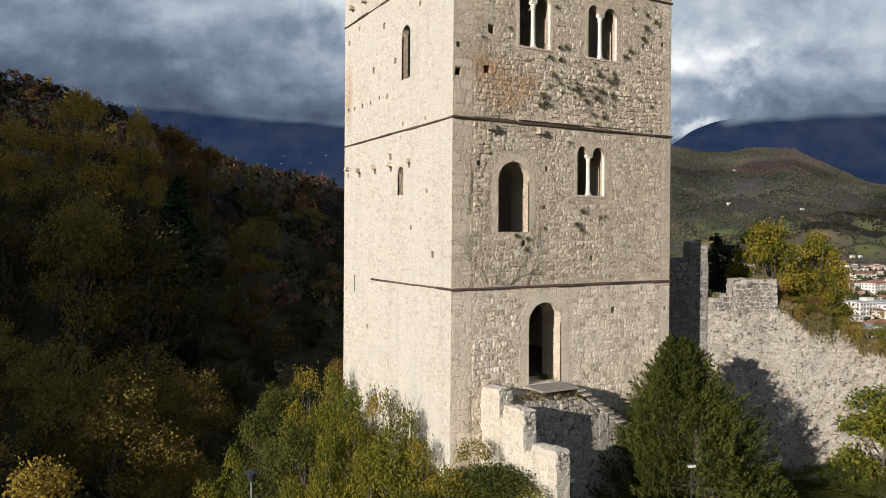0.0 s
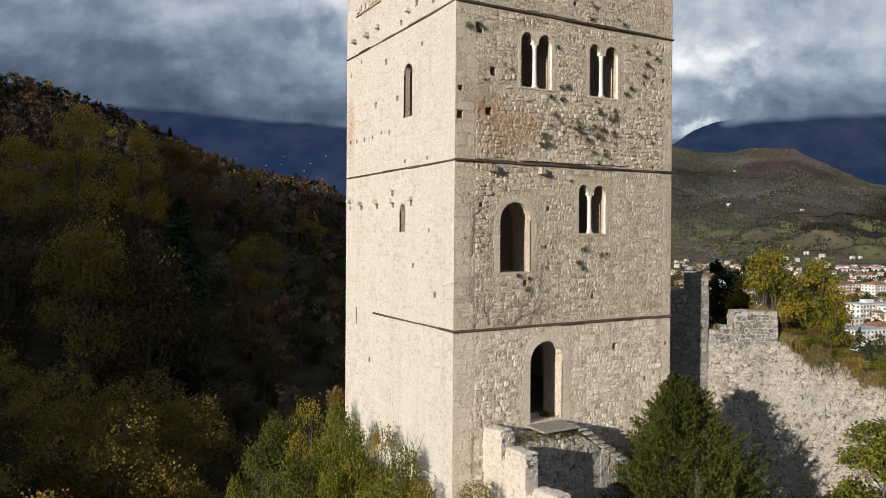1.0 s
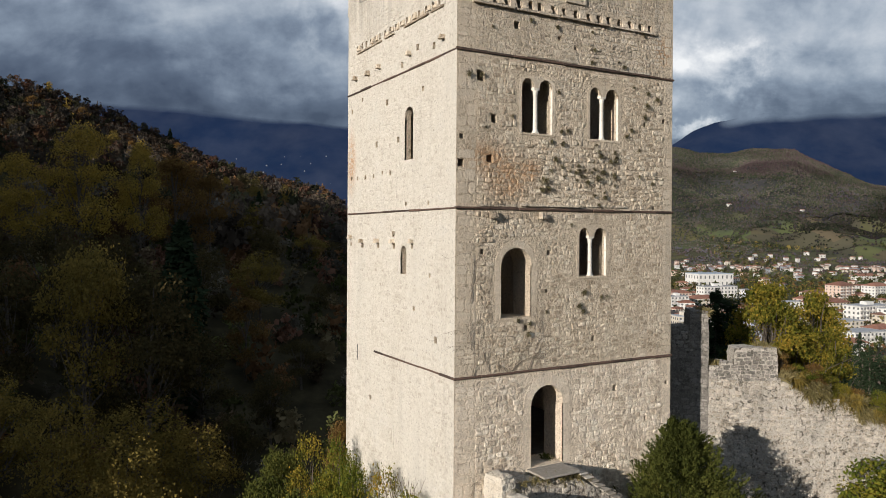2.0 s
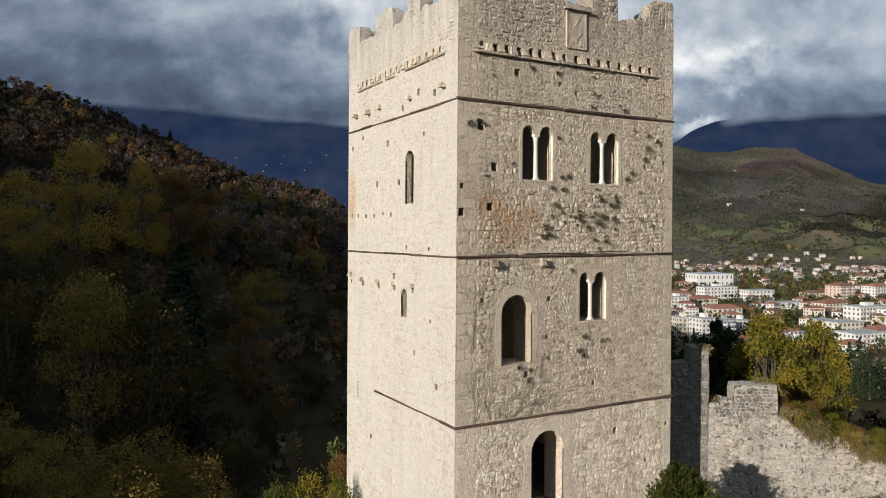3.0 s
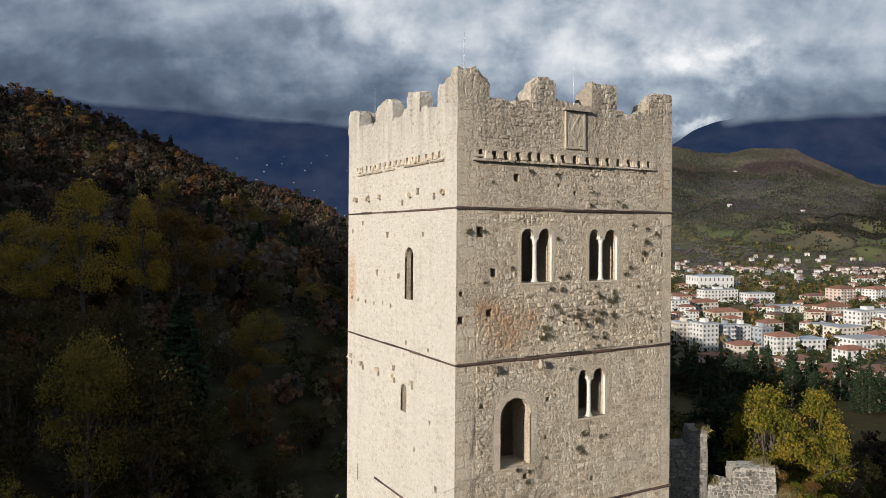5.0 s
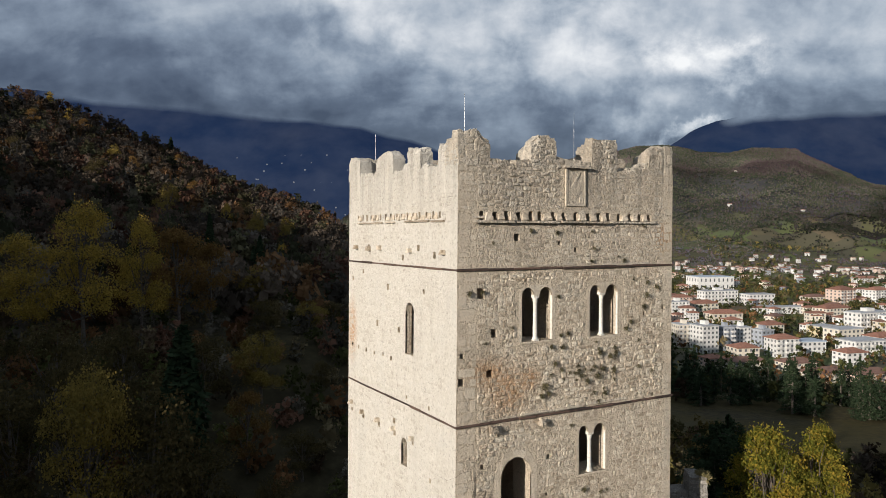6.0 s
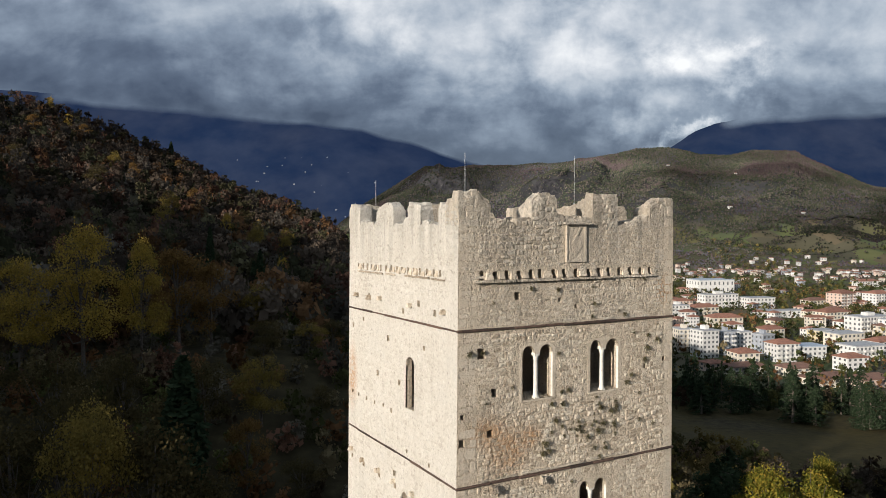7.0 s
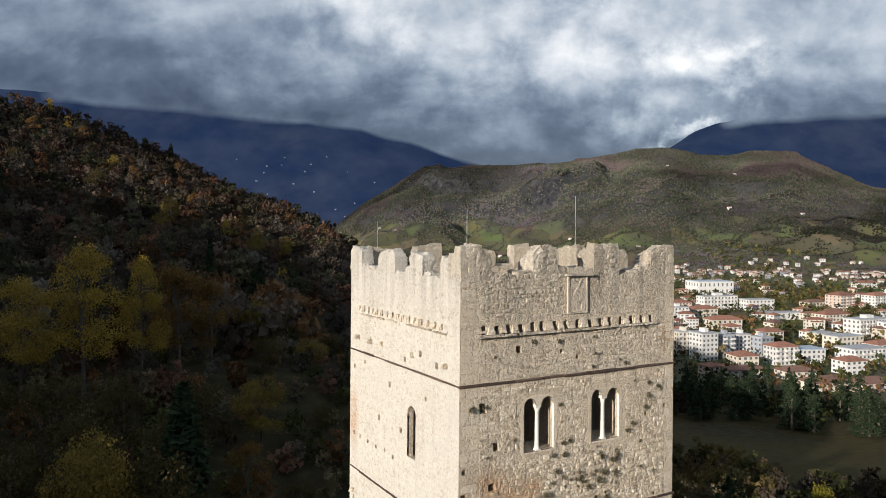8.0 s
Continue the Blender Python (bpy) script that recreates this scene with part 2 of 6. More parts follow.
M_LICHEN = stone_material("lichened_stone", ((0.30, 0.245, 0.18), (0.52, 0.44, 0.34), (0.69, 0.605, 0.48)), 0.42, 1.3, OCHRE, 0.5, 0.6, 0.55)


def plain_material(name, lo, hi, rough=0.8, scale=6.0, bumpy=0.4, dist=0.01, metal=0.0, spread=0.0):
    m, nt, b = material(name)
    pos = position(nt)
    n = noisen(nt, pos, scale, 5, 0.6)
    if spread:
        n = mathn(nt, "ADD", n, mathn(nt, "MULTIPLY", mathn(nt, "SUBTRACT", piece_random(nt), 0.5), spread))
    link(nt, ramp(nt, n, [(0.3, lo), (0.7, hi)]), b.inputs["Base Color"])
    b.inputs["Roughness"].default_value, b.inputs["Metallic"].default_value = rough, metal
    if bumpy:
        bump(nt, b, noisen(nt, pos, scale * 5, 4, 0.6), bumpy, dist)
    return m


M_BAND = plain_material("dark_red_stone", (0.045, 0.03, 0.023), (0.12, 0.075, 0.055), 0.9, 7, 0.7, 0.02, 0, 0.5)
M_WOOD = plain_material("grey_weathered_wood", (0.26, 0.235, 0.20), (0.46, 0.43, 0.38), 0.85, 11, 0.5, 0.01, 0, 0.5)
M_METAL = plain_material("galvanised_steel", (0.30, 0.31, 0.32), (0.48, 0.49, 0.50), 0.45, 20, 0.1, 0.002, 0.8)
M_DARKMETAL = plain_material("dark_painted_metal", (0.02, 0.022, 0.025), (0.05, 0.053, 0.056), 0.5, 20, 0.1, 0.002, 0.3)
M_BARK = plain_material("bark", (0.055, 0.043, 0.034), (0.15, 0.125, 0.10), 0.95, 8, 0.8, 0.02)
M_TWIG = plain_material("bare_twigs", (0.09, 0.072, 0.056), (0.20, 0.165, 0.13), 0.9, 12, 0.3, 0.01)
M_EARTH = plain_material("interior_earth", (0.08, 0.065, 0.05), (0.17, 0.145, 0.115), 0.95, 3, 0.6, 0.03)


def leaf_material(name, tones, translucent=0.3, use_tint=False):
    """Foliage: each leaf its own tone; joined woods take each tree's own hue from the mesh."""
    m = bpy.data.materials.new(name)
    m.use_nodes = True
    nt = m.node_tree
    nt.nodes.clear()
    out = nt.nodes.new("ShaderNodeOutputMaterial")
    rnd = piece_random(nt)
    pos = position(nt)
    n = noisen(nt, pos, 0.9, 3, 0.6)
    f = mathn(nt, "ADD", mathn(nt, "MULTIPLY", rnd, 0.42), mathn(nt, "MULTIPLY", mathn(nt, "SUBTRACT", n, 0.28), 1.15))
    col = ramp(nt, f, [(i / max(1, len(tones) - 1) * 0.8 + 0.1, t) for i, t in enumerate(tones)])
    if use_tint:
        a = nt.nodes.new("ShaderNodeAttribute")
        a.attribute_name = "tint"
        col = mixc(nt, 1.0, a.outputs["Color"], col, "MULTIPLY")
    d, t, mx = nt.nodes.new("ShaderNodeBsdfDiffuse"), nt.nodes.new("ShaderNodeBsdfTranslucent"), nt.nodes.new("ShaderNodeMixShader")
    link(nt, col, d.inputs[0])
    link(nt, col, t.inputs[0])
    mx.inputs[0].default_value = translucent
    link(nt, d.outputs[0], mx.inputs[1])
    link(nt, t.outputs[0], mx.inputs[2])
    link(nt, mx.outputs[0], out.inputs[0])
    return m


L_BUSH = leaf_material("bush_leaves", ((0.045, 0.068, 0.013), (0.10, 0.118, 0.020), (0.20, 0.18, 0.028), (0.31, 0.22, 0.045)))
L_BUSHG = leaf_material("green_bush_leaves", ((0.040, 0.054, 0.015), (0.082, 0.090, 0.023), (0.15, 0.138, 0.032)))
L_YELLOW = leaf_material("yellow_autumn_leaves", ((0.05, 0.066, 0.013), (0.125, 0.125, 0.021), (0.26, 0.20, 0.032), (0.38, 0.225, 0.04)))
L_MUSTARD = leaf_material("mustard_leaves", ((0.18, 0.138, 0.038), (0.37, 0.26, 0.055), (0.50, 0.33, 0.07)))
L_ORANGE = leaf_material("orange_autumn_leaves", ((0.10, 0.065, 0.025), (0.19, 0.11, 0.04), (0.26, 0.165, 0.05)))
L_GREEN = leaf_material("brown_green_leaves", ((0.045, 0.040, 0.019), (0.085, 0.068, 0.030), (0.135, 0.10, 0.042)))
L_OLIVE = leaf_material("olive_autumn_leaves", ((0.110, 0.088, 0.028), (0.225, 0.167, 0.045), (0.33, 0.235, 0.060)))
L_YEW = leaf_material("yew_needles", ((0.026, 0.034, 0.010), (0.066, 0.074, 0.018), (0.135, 0.132, 0.032)), 0.2)
L_CEDAR = leaf_material("cedar_needles", ((0.018, 0.030, 0.017), (0.036, 0.054, 0.028), (0.065, 0.085, 0.045)), 0.15)
L_WOODS = leaf_material("woodland_leaves", ((0.72, 0.72, 0.72), (1.0, 1.0, 1.0), (1.28, 1.28, 1.28)), 0.2, True)
L_DRY = leaf_material("dry_grass_blades", ((0.10, 0.085, 0.04), (0.22, 0.185, 0.085), (0.34, 0.28, 0.14)), 0.3)
L_TUFT = leaf_material("wall_plant_leaves", ((0.06, 0.055, 0.035), (0.12, 0.105, 0.06), (0.19, 0.165, 0.09)), 0.2)


def ground_material():
    m, nt, b = material("ground")
    pos = position(nt)
    geo = nt.nodes.new("ShaderNodeNewGeometry")
    sepn, sepp = nt.nodes.new("ShaderNodeSeparateXYZ"), nt.nodes.new("ShaderNodeSeparateXYZ")
    link(nt, geo.outputs["Normal"], sepn.inputs[0])
    link(nt, pos, sepp.inputs[0])
    n_near, n_wide, n_far = noisen(nt, pos, 0.6, 6, 0.65), noisen(nt, pos, 0.02, 5, 0.6), noisen(nt, pos, 0.006, 4, 0.55)
    litter = ramp(nt, n_near, [(0.3, (0.022, 0.019, 0.011)), (0.55, (0.05, 0.042, 0.022)), (0.75, (0.085, 0.07, 0.035))])
    grass = ramp(nt, n_near, [(0.3, (0.040, 0.033, 0.012)), (0.7, (0.074, 0.058, 0.021))])
    meadow = ramp(nt, mathn(nt, "DIVIDE", sepp.outputs[0], 400.0), [(0.10, (0, 0, 0)), (0.17, (1, 1, 1))])
    near = mixc(nt, mathn(nt, "MULTIPLY", meadow, ramp(nt, n_wide, [(0.38, (0, 0, 0)), (0.52, (1, 1, 1))])), litter, grass)
    # fields of the valley floor and the foothills
    vor = nt.nodes.new("ShaderNodeTexVoronoi")
    vor.inputs["Scale"].default_value = 0.0125
    vor.inputs["Randomness"].default_value = 0.9
    link(nt, pos, vor.inputs["Vector"])
    sc = nt.nodes.new("ShaderNodeSeparateColor")
    link(nt, vor.outputs["Color"], sc.inputs[0])
    field = ramp(nt, sc.outputs[0], [(0.0, (0.062, 0.064, 0.036)), (0.2, (0.09, 0.08, 0.055)), (0.4, (0.09, 0.118, 0.046)), (0.55, (0.15, 0.135, 0.062)), (0.7, (0.07, 0.074, 0.038)), (0.9, (0.125, 0.10, 0.064))])
    field = mixc(nt, ramp(nt, n_near, [(0.3, (0, 0, 0)), (0.8, (0.3,) * 3)]), field, (0.05, 0.045, 0.025))
    dist = nt.nodes.new("ShaderNodeVectorMath")
    dist.operation = "LENGTH"
    link(nt, pos, dist.inputs[0])
    far = ramp(nt, mathn(nt, "DIVIDE", dist.outputs["Value"], 1000.0), [(0.22, (0, 0, 0)), (0.34, (1, 1, 1))])
    col = mixc(nt, far, near, field)
    # woods' floor on the hills, greyed to match the haze in the far crowns' tints
    hill = ramp(nt, mathn(nt, "ADD", mathn(nt, "DIVIDE", sepp.outputs[2], 200.0), mathn(nt, "MULTIPLY", n_far, 0.9)), [(0.60, (0, 0, 0)), (0.80, (1, 1, 1))])
    hill = mathn(nt, "MAXIMUM", hill, ramp(nt, mathn(nt, "DIVIDE", sepp.outputs[0], 400.0), [(0.36, (1, 1, 1)), (0.44, (0, 0, 0))]))
    hill = mathn(nt, "MULTIPLY", hill, far)
    col = mixc(nt, hill, col, ramp(nt, n_wide, [(0.35, (0.034, 0.035, 0.037)), (0.65, (0.060, 0.059, 0.059))]))
    # leaf litter under the woods of the near hill
    litter_hill = ramp(nt, mathn(nt, "DIVIDE", sepp.outputs[0], 1000.0), [(0.20, (1, 1, 1)), (0.28, (0, 0, 0))])
    col = mixc(nt, mathn(nt, "MULTIPLY", litter_hill, hill), col, ramp(nt, n_wide, [(0.35, (0.020, 0.016, 0.010)), (0.65, (0.042, 0.032, 0.020))]))
    rmap = nt.nodes.new("ShaderNodeMapping")
    rmap.inputs["Scale"].default_value = (1.0, 1.0, 0.3)
    link(nt, pos, rmap.inputs[0])
    n_rock = noisen(nt, rmap.outputs[0], 0.06, 6, 0.68, 0.6)
    rock = ramp(nt, mathn(nt, "ADD", sepn.outputs[2], mathn(nt, "MULTIPLY", n_wide, 0.35)), [(0.80, (1, 1, 1)), (0.93, (0, 0, 0))])
    col = mixc(nt, mathn(nt, "MULTIPLY", rock, hill), col, ramp(nt, n_rock, [(0.36, (0.014, 0.014, 0.017)), (0.52, (0.034, 0.033, 0.036)), (0.63, (0.055, 0.053, 0.054)), (0.72, (0.24, 0.23, 0.22))]))
    link(nt, col, b.inputs["Base Color"])
    b.inputs["Roughness"].default_value = 0.95
    b.inputs["Specular IOR Level"].default_value = 0.1
    bump(nt, b, n_near, 0.6, 0.15)
    return m


M_GROUND = ground_material()


def mountain_material():
    m, nt, b = material("far_mountain")
    pos = position(nt)
    n = noisen(nt, pos, 0.004, 7, 0.62)
    n2 = noisen(nt, pos, 0.0016, 3, 0.5)
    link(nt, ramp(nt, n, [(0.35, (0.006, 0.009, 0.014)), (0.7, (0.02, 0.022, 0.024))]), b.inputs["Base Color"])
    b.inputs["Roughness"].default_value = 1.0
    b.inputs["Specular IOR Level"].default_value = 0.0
    # haze of the air in between, painted as a blue glow of the slopes
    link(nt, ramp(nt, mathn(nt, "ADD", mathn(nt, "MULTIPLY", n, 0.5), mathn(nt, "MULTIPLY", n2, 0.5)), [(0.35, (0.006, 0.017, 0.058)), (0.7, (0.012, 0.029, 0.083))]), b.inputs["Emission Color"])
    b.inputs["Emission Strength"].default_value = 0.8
    # the crest is lost in the low cloud
    a, tr, mx = nt.nodes.new("ShaderNodeAttribute"), nt.nodes.new("ShaderNodeBsdfTransparent"), nt.nodes.new("ShaderNodeMixShader")
    a.attribute_name = "tint"
    lost = mathn(nt, "ADD", a.outputs["Fac"], mathn(nt, "MULTIPLY", mathn(nt, "SUBTRACT", noisen(nt, pos, 0.0035, 5, 0.55), 0.5), mathn(nt, "MULTIPLY", a.outputs["Fac"], 0.7)))
    link(nt, ramp(nt, lost, [(0.1, (0, 0, 0)), (0.9, (1, 1, 1))]), mx.inputs[0])
    link(nt, b.outputs[0], mx.inputs[1])
    link(nt, tr.outputs[0], mx.inputs[2])
    link(nt, mx.outputs[0], nt.nodes["Material Output"].inputs[0])
    return m


M_MOUNTAIN = mountain_material()


# ---- mesh helpers ----
def mesh_from(name, verts, faces, mat, smooth=False, tint=None):
    """A mesh of equal-sided faces from two arrays."""
    verts, faces = np.asarray(verts, dtype=np.float32), np.asarray(faces, dtype=np.int32)
    me = bpy.data.meshes.new(name)
    k = faces.shape[1]
    me.vertices.add(len(verts))
    me.vertices.foreach_set("co", verts.ravel())
    me.loops.add(faces.size)
    me.loops.foreach_set("vertex_index", faces.ravel())
    me.polygons.add(len(faces))
    me.polygons.foreach_set("loop_start", np.arange(0, faces.size, k, dtype=np.int32))
    me.polygons.foreach_set("use_smooth", np.full(len(faces), smooth))
    if tint is not None:
        at = me.color_attributes.new("tint", "FLOAT_COLOR", "POINT")
        at.data.foreach_set("color", np.column_stack([tint, np.ones(len(verts))]).astype(np.float32).ravel())
    me.update(calc_edges=True)
    if mat:
        me.materials.append(mat)
    return me


def finish(name, bm, mat, smooth=False):
    me = bpy.data.meshes.new(name)
    bmesh.ops.recalc_face_normals(bm, faces=bm.faces)
    bm.to_mesh(me)
    bm.free()
    for p in me.polygons:
        p.use_smooth = smooth
    if mat:
        me.materials.append(mat)
    return me


def part(name, bm, mat, parent, label="", smooth=False, at=None):
    me = bm if isinstance(bm, bpy.types.Mesh) else finish(name, bm, mat, smooth)
    ob = new(name, me)
    if parent is not None:
        ob.parent = parent
    if at is not None:
        ob.matrix_local = at
    if label:
        ob["label"] = label
    return ob


def thing(name, at, label, category, group="", kind=""):
    ob = new(name)
    ob.matrix_world = at
    ob.empty_display_size = 0.2
    return tagged(ob, label, category, group, kind)


def add_box(bm, x0, y0, z0, x1, y1, z1, bevel=0.0):
    r = bmesh.ops.create_cube(bm, size=1.0, matrix=Matrix.Translation(((x0 + x1) / 2, (y0 + y1) / 2, (z0 + z1) / 2)) @ Matrix.Diagonal((x1 - x0, y1 - y0, z1 - z0, 1)))
    if bevel:
        edges = list({e for v in r["verts"] for e in v.link_edges})
        bmesh.ops.bevel(bm, geom=edges, offset=bevel, segments=1, affect="EDGES")
    return r


def box_mesh(x0, y0, z0, x1, y1, z1, bevel=0.0):
    bm = bmesh.new()
    add_box(bm, x0, y0, z0, x1, y1, z1, bevel)
    return bm


def rough_block(x0, y0, z0, x1, y1, z1, cell=0.22, jitter=0.035, seed=0, crumble=0.0, crest=None):
    """A worn block of masonry: a gridded box whose faces wander and whose upper edges have crumbled."""
    bm = bmesh.new()
    nx, ny, nz = [max(1, round((b - a) / cell)) for a, b in ((x0, x1), (y0, y1), (z0, z1))]
    rng = random.Random(seed)
    keep = {}

    def vert(i, j, k):
        if (i, j, k) not in keep:
            p = Vector((x0 + (x1 - x0) * i / nx, y0 + (y1 - y0) * j / ny, z0 + (z1 - z0) * k / nz))
            if crest:
                p.z = z0 + (crest(p.x, p.y) - z0) * k / nz
            q = noise.noise_vector(p * 2.3 + Vector((seed, 0, 0))) * jitter * 1.6 + Vector([rng.uniform(-jitter, jitter) * 0.6 for _ in range(3)])
            rim = (i in (0, nx)) + (j in (0, ny))
            if k == nz:
                q.z -= abs(noise.noise(p * 1.7 + Vector((seed * 3.1, 5, 0)))) * crumble + (crumble * 0.35 * rng.random() if rim else 0)
            if k >= nz - 1 and rim:
                q.x += (0.03 if i == 0 else -0.03 if i == nx else 0)
                q.y += (0.03 if j == 0 else -0.03 if j == ny else 0)
            if k == 0:
                q.z = 0
            keep[i, j, k] = bm.verts.new(p + q)
        return keep[i, j, k]

    def face(*a):
        bm.faces.new([vert(*p) for p in a])
    for i in range(nx):
        for j in range(ny):
            face((i, j, nz), (i + 1, j, nz), (i + 1, j + 1, nz), (i, j + 1, nz))
            face((i, j, 0), (i, j + 1, 0), (i + 1, j + 1, 0), (i + 1, j, 0))
    for i in range(nx):
        for k in range(nz):
            face((i, 0, k), (i + 1, 0, k), (i + 1, 0, k + 1), (i, 0, k + 1))
            face((i, ny, k), (i, ny, k + 1), (i + 1, ny, k + 1), (i + 1, ny, k))
    for j in range(ny):
        for k in range(nz):
            face((0, j, k), (0, j, k + 1), (0, j + 1, k + 1), (0, j + 1, k))
            face((nx, j, k), (nx, j + 1, k), (nx, j + 1, k + 1), (nx, j, k + 1))
    return bm


def tube_arrays(points, radii, sides=6):
    """A tapered tube along points, as vertex and quad lists."""
    vs, fs = [], []
    for i, (p, r) in enumerate(zip(points, radii)):
        p = Vector(p)
        t = (Vector(points[min(i + 1, len(points) - 1)]) - Vector(points[max(i - 1, 0)])).normalized()
        a = t.orthogonal().normalized()
        b = t.cross(a)
        for s in range(sides):
            w = 2 * math.pi * s / sides
            vs.append(p + (a * math.cos(w) + b * math.sin(w)) * r)
    for i in range(len(points) - 1):
        for s in range(sides):
            q = (s + 1) % sides
            fs.append((i * sides + s, i * sides + q, (i + 1) * sides + q, (i + 1) * sides + s))
    return vs, fs


def tubes_mesh(name, tubes, mat, sides=6):
    vs, fs = [], []
    for pts, rad in tubes:
        v, f = tube_arrays(pts, rad, sides)
        o = len(vs)
        vs += v
        fs += [tuple(i + o for i in q) for q in f]
    return mesh_from(name, [tuple(v) for v in vs], fs, mat, True)


# ---- the lie of the land ----
LOOK = np.array((-9.8, -16.5))


def smooth01(x):
    x = np.clip(x, 0, 1)
    return x * x * (3 - 2 * x)


def fract_noise(x, y, scale, seed=0):
    """Smooth value noise in the plane, for whole arrays."""
    def h(i, j):
        v = np.sin(i * 127.1 + j * 311.7 + seed * 74.7) * 43758.5453
        return v - np.floor(v)
    out, amp, tot = 0, 1.0, 0.0
    for o in range(4):
        u, v = x / scale * 2 ** o, y / scale * 2 ** o
        i, j = np.floor(u), np.floor(v)
        a, b = smooth01(u - i), smooth01(v - j)
        out = out + amp * ((h(i, j) * (1 - a) + h(i + 1, j) * a) * (1 - b) + (h(i, j + 1) * (1 - a) + h(i + 1, j + 1) * a) * b)
        tot += amp
        amp *= 0.5
    return out / tot - 0.5


def bearing(x, y):
    """Bearing from the valley's axis as a tangent-like number, and the distance."""
    dx, dy = x - LOOK[0], y - LOOK[1]
    ahead, side = dx * FWD.x + dy * FWD.y, dx * RIGHT.x + dy * RIGHT.y
    az = np.arctan2(side, ahead)
    return np.tan(np.clip(az, -1.35, 1.35)), np.hypot(dx, dy), az


def ground_z(x, y):
    x, y = np.asarray(x, dtype=float), np.asarray(y, dtype=float)
    d = np.hypot(x - 4, y - 3)
    castle = np.interp(d, [0, 5, 7, 10, 16, 24, 40, 88, 150, 175, 220, 300, 9000], [-1.5, -2.6, -2.7, -2.8, -3.8, -5.5, -8.5, -18, -26, -27.5, -38, -52, -52])
    castle = castle - 1.1 * np.clip(-x, 0, 6) * smooth01((24 - d) / 6)
    # the wooded hill across the ravine
    spur = np.interp(x, [-400, -25, 0, 26, 59, 76, 89, 104, 150, 230], [210, 80, 77, 71, 60, 49, 34, 21, 3, -40])
    spur_y = np.interp(x, [-400, -25, 60, 150], [385, 385, 435, 445])
    slope = np.where(y > 43, 5 + (spur - 5) * (np.clip(y - 43, 0, 2000) / (spur_y - 43)) ** 1.6, 5 - (43 - y) * 0.42)
    slope = np.where(y > spur_y, spur - 0.5 * (y - spur_y), slope)
    edge = np.interp(y, [0, 60, 139, 186, 300, 420, 900], [6, 20, 48, 60, 110, 200, 240])
    slope = slope - 0.75 * np.clip(x - edge, 0, 400)
    # the ridge towards the sun: out of view, added to shade hillside and meadow
    a, u = 0.951 * x + 0.309 * y, -0.309 * x + 0.951 * y
    crest = np.interp(u, [-400, -43, -1.5, 8.5, 18.5, 39, 56, 120, 200, 300, 445, 900], [-20, -6, 2, 15, 27.5, 38, 43, 56, 64, 78, 120, 140])
    ridge = crest - 0.42 * np.clip(np.abs(a + 95) - 14, 0, 500)
    land = np.maximum(np.maximum(castle, slope), ridge)
    land = np.maximum(land, -52)
    # hills beyond the town
    tb, r, az = bearing(x, y)
    p = 784 + 1269 * tb
    top = np.interp(p, [560, 575, 590, 644, 699, 753, 829, 917, 980, 1035, 1085, 1123, 1179, 1237, 1288, 1323, 1405, 1436, 1490, 1548, 1700, 2400, 5000], [440, 428, 406, 364, 329, 300, 296, 294, 291, 285, 274, 266, 264, 276, 278, 269, 269, 286, 311, 335, 352, 365, 380])
    top = top + 7 * fract_noise(p, p * 0, 38, 30)
    z_top = 17 + (416 - top) / 1269 * np.cos(np.clip(az, -1.2, 1.2)) * 2900
    z_top = np.where(np.abs(az) > 1.4, 60, z_top)
    start = np.interp(p, [560, 650, 900, 1100, 1300, 1568], [2100, 1950, 1750, 1600, 1550, 1500])
    s = np.clip((r - start) / (2900 - start), 0, 1.2)
    s1 = np.minimum(s, 1)
    gentle = 0.75 * s1 ** 1.5 + 0.25 * smooth01(s1)
    crag = np.interp(np.clip(s1 + 0.20 * fract_noise(x, y, 170, 23), 0, 1), [0, 0.35, 0.52, 0.70, 0.88, 1], [0, 0.14, 0.30, 0.80, 0.95, 1])
    craggy = smooth01((p - 700) / 60) * smooth01((1090 - p) / 60)
    craggy = np.clip(craggy * (1.0 + 2.6 * fract_noise(x, y, 420, 5)), 0, 1)
    f = gentle * (1 - craggy) + crag * craggy
    f = np.where(s > 1, 1 - (s - 1) * 1.2, f)
    z_top = z_top + craggy * smooth01((s - 0.4) * 5) * smooth01((0.9 - s) * 5) * 60 * fract_noise(x, y, 90, 15)
    hills = -52 + (z_top + 52) * f + (170 * fract_noise(x, y, 560, 2) + 210 * (0.18 - np.abs(fract_noise(x, y, 300, 4)))) * smooth01(s * 2.2) * (0.05 + 0.95 * smooth01((1.0 - s) * 2.2))
    land = np.where(r > start, np.maximum(hills, -52), land)
    rough = np.clip(d - 12, 0, 60) / 60 * 2.2
    return land + fract_noise(x, y, 22, 1) * rough + fract_noise(x, y, 4, 3) * 0.5 * np.clip((d - 6) / 10, 0, 1)


def gz(x, y):
    return float(ground_z(np.array([x]), np.array([y]))[0])


def polar_sheet(cx, cy, r0, r1, rings, spokes):
    rr = np.unique(np.concatenate([[0.0], np.geomspace(r0, r1, rings), np.arange(1560, 3000, 24.0)]))
    aa = np.linspace(0, 2 * np.pi, spokes, endpoint=False)
    x = cx + rr[:, None] * np.cos(aa)[None]
    y = cy + rr[:, None] * np.sin(aa)[None]
    i, j = np.meshgrid(np.arange(len(rr) - 1), np.arange(spokes), indexing="ij")
    k = (j + 1) % spokes
    f = np.stack([i * spokes + j, (i + 1) * spokes + j, (i + 1) * spokes + k, i * spokes + k], -1).reshape(-1, 4)
    return x.ravel(), y.ravel(), f


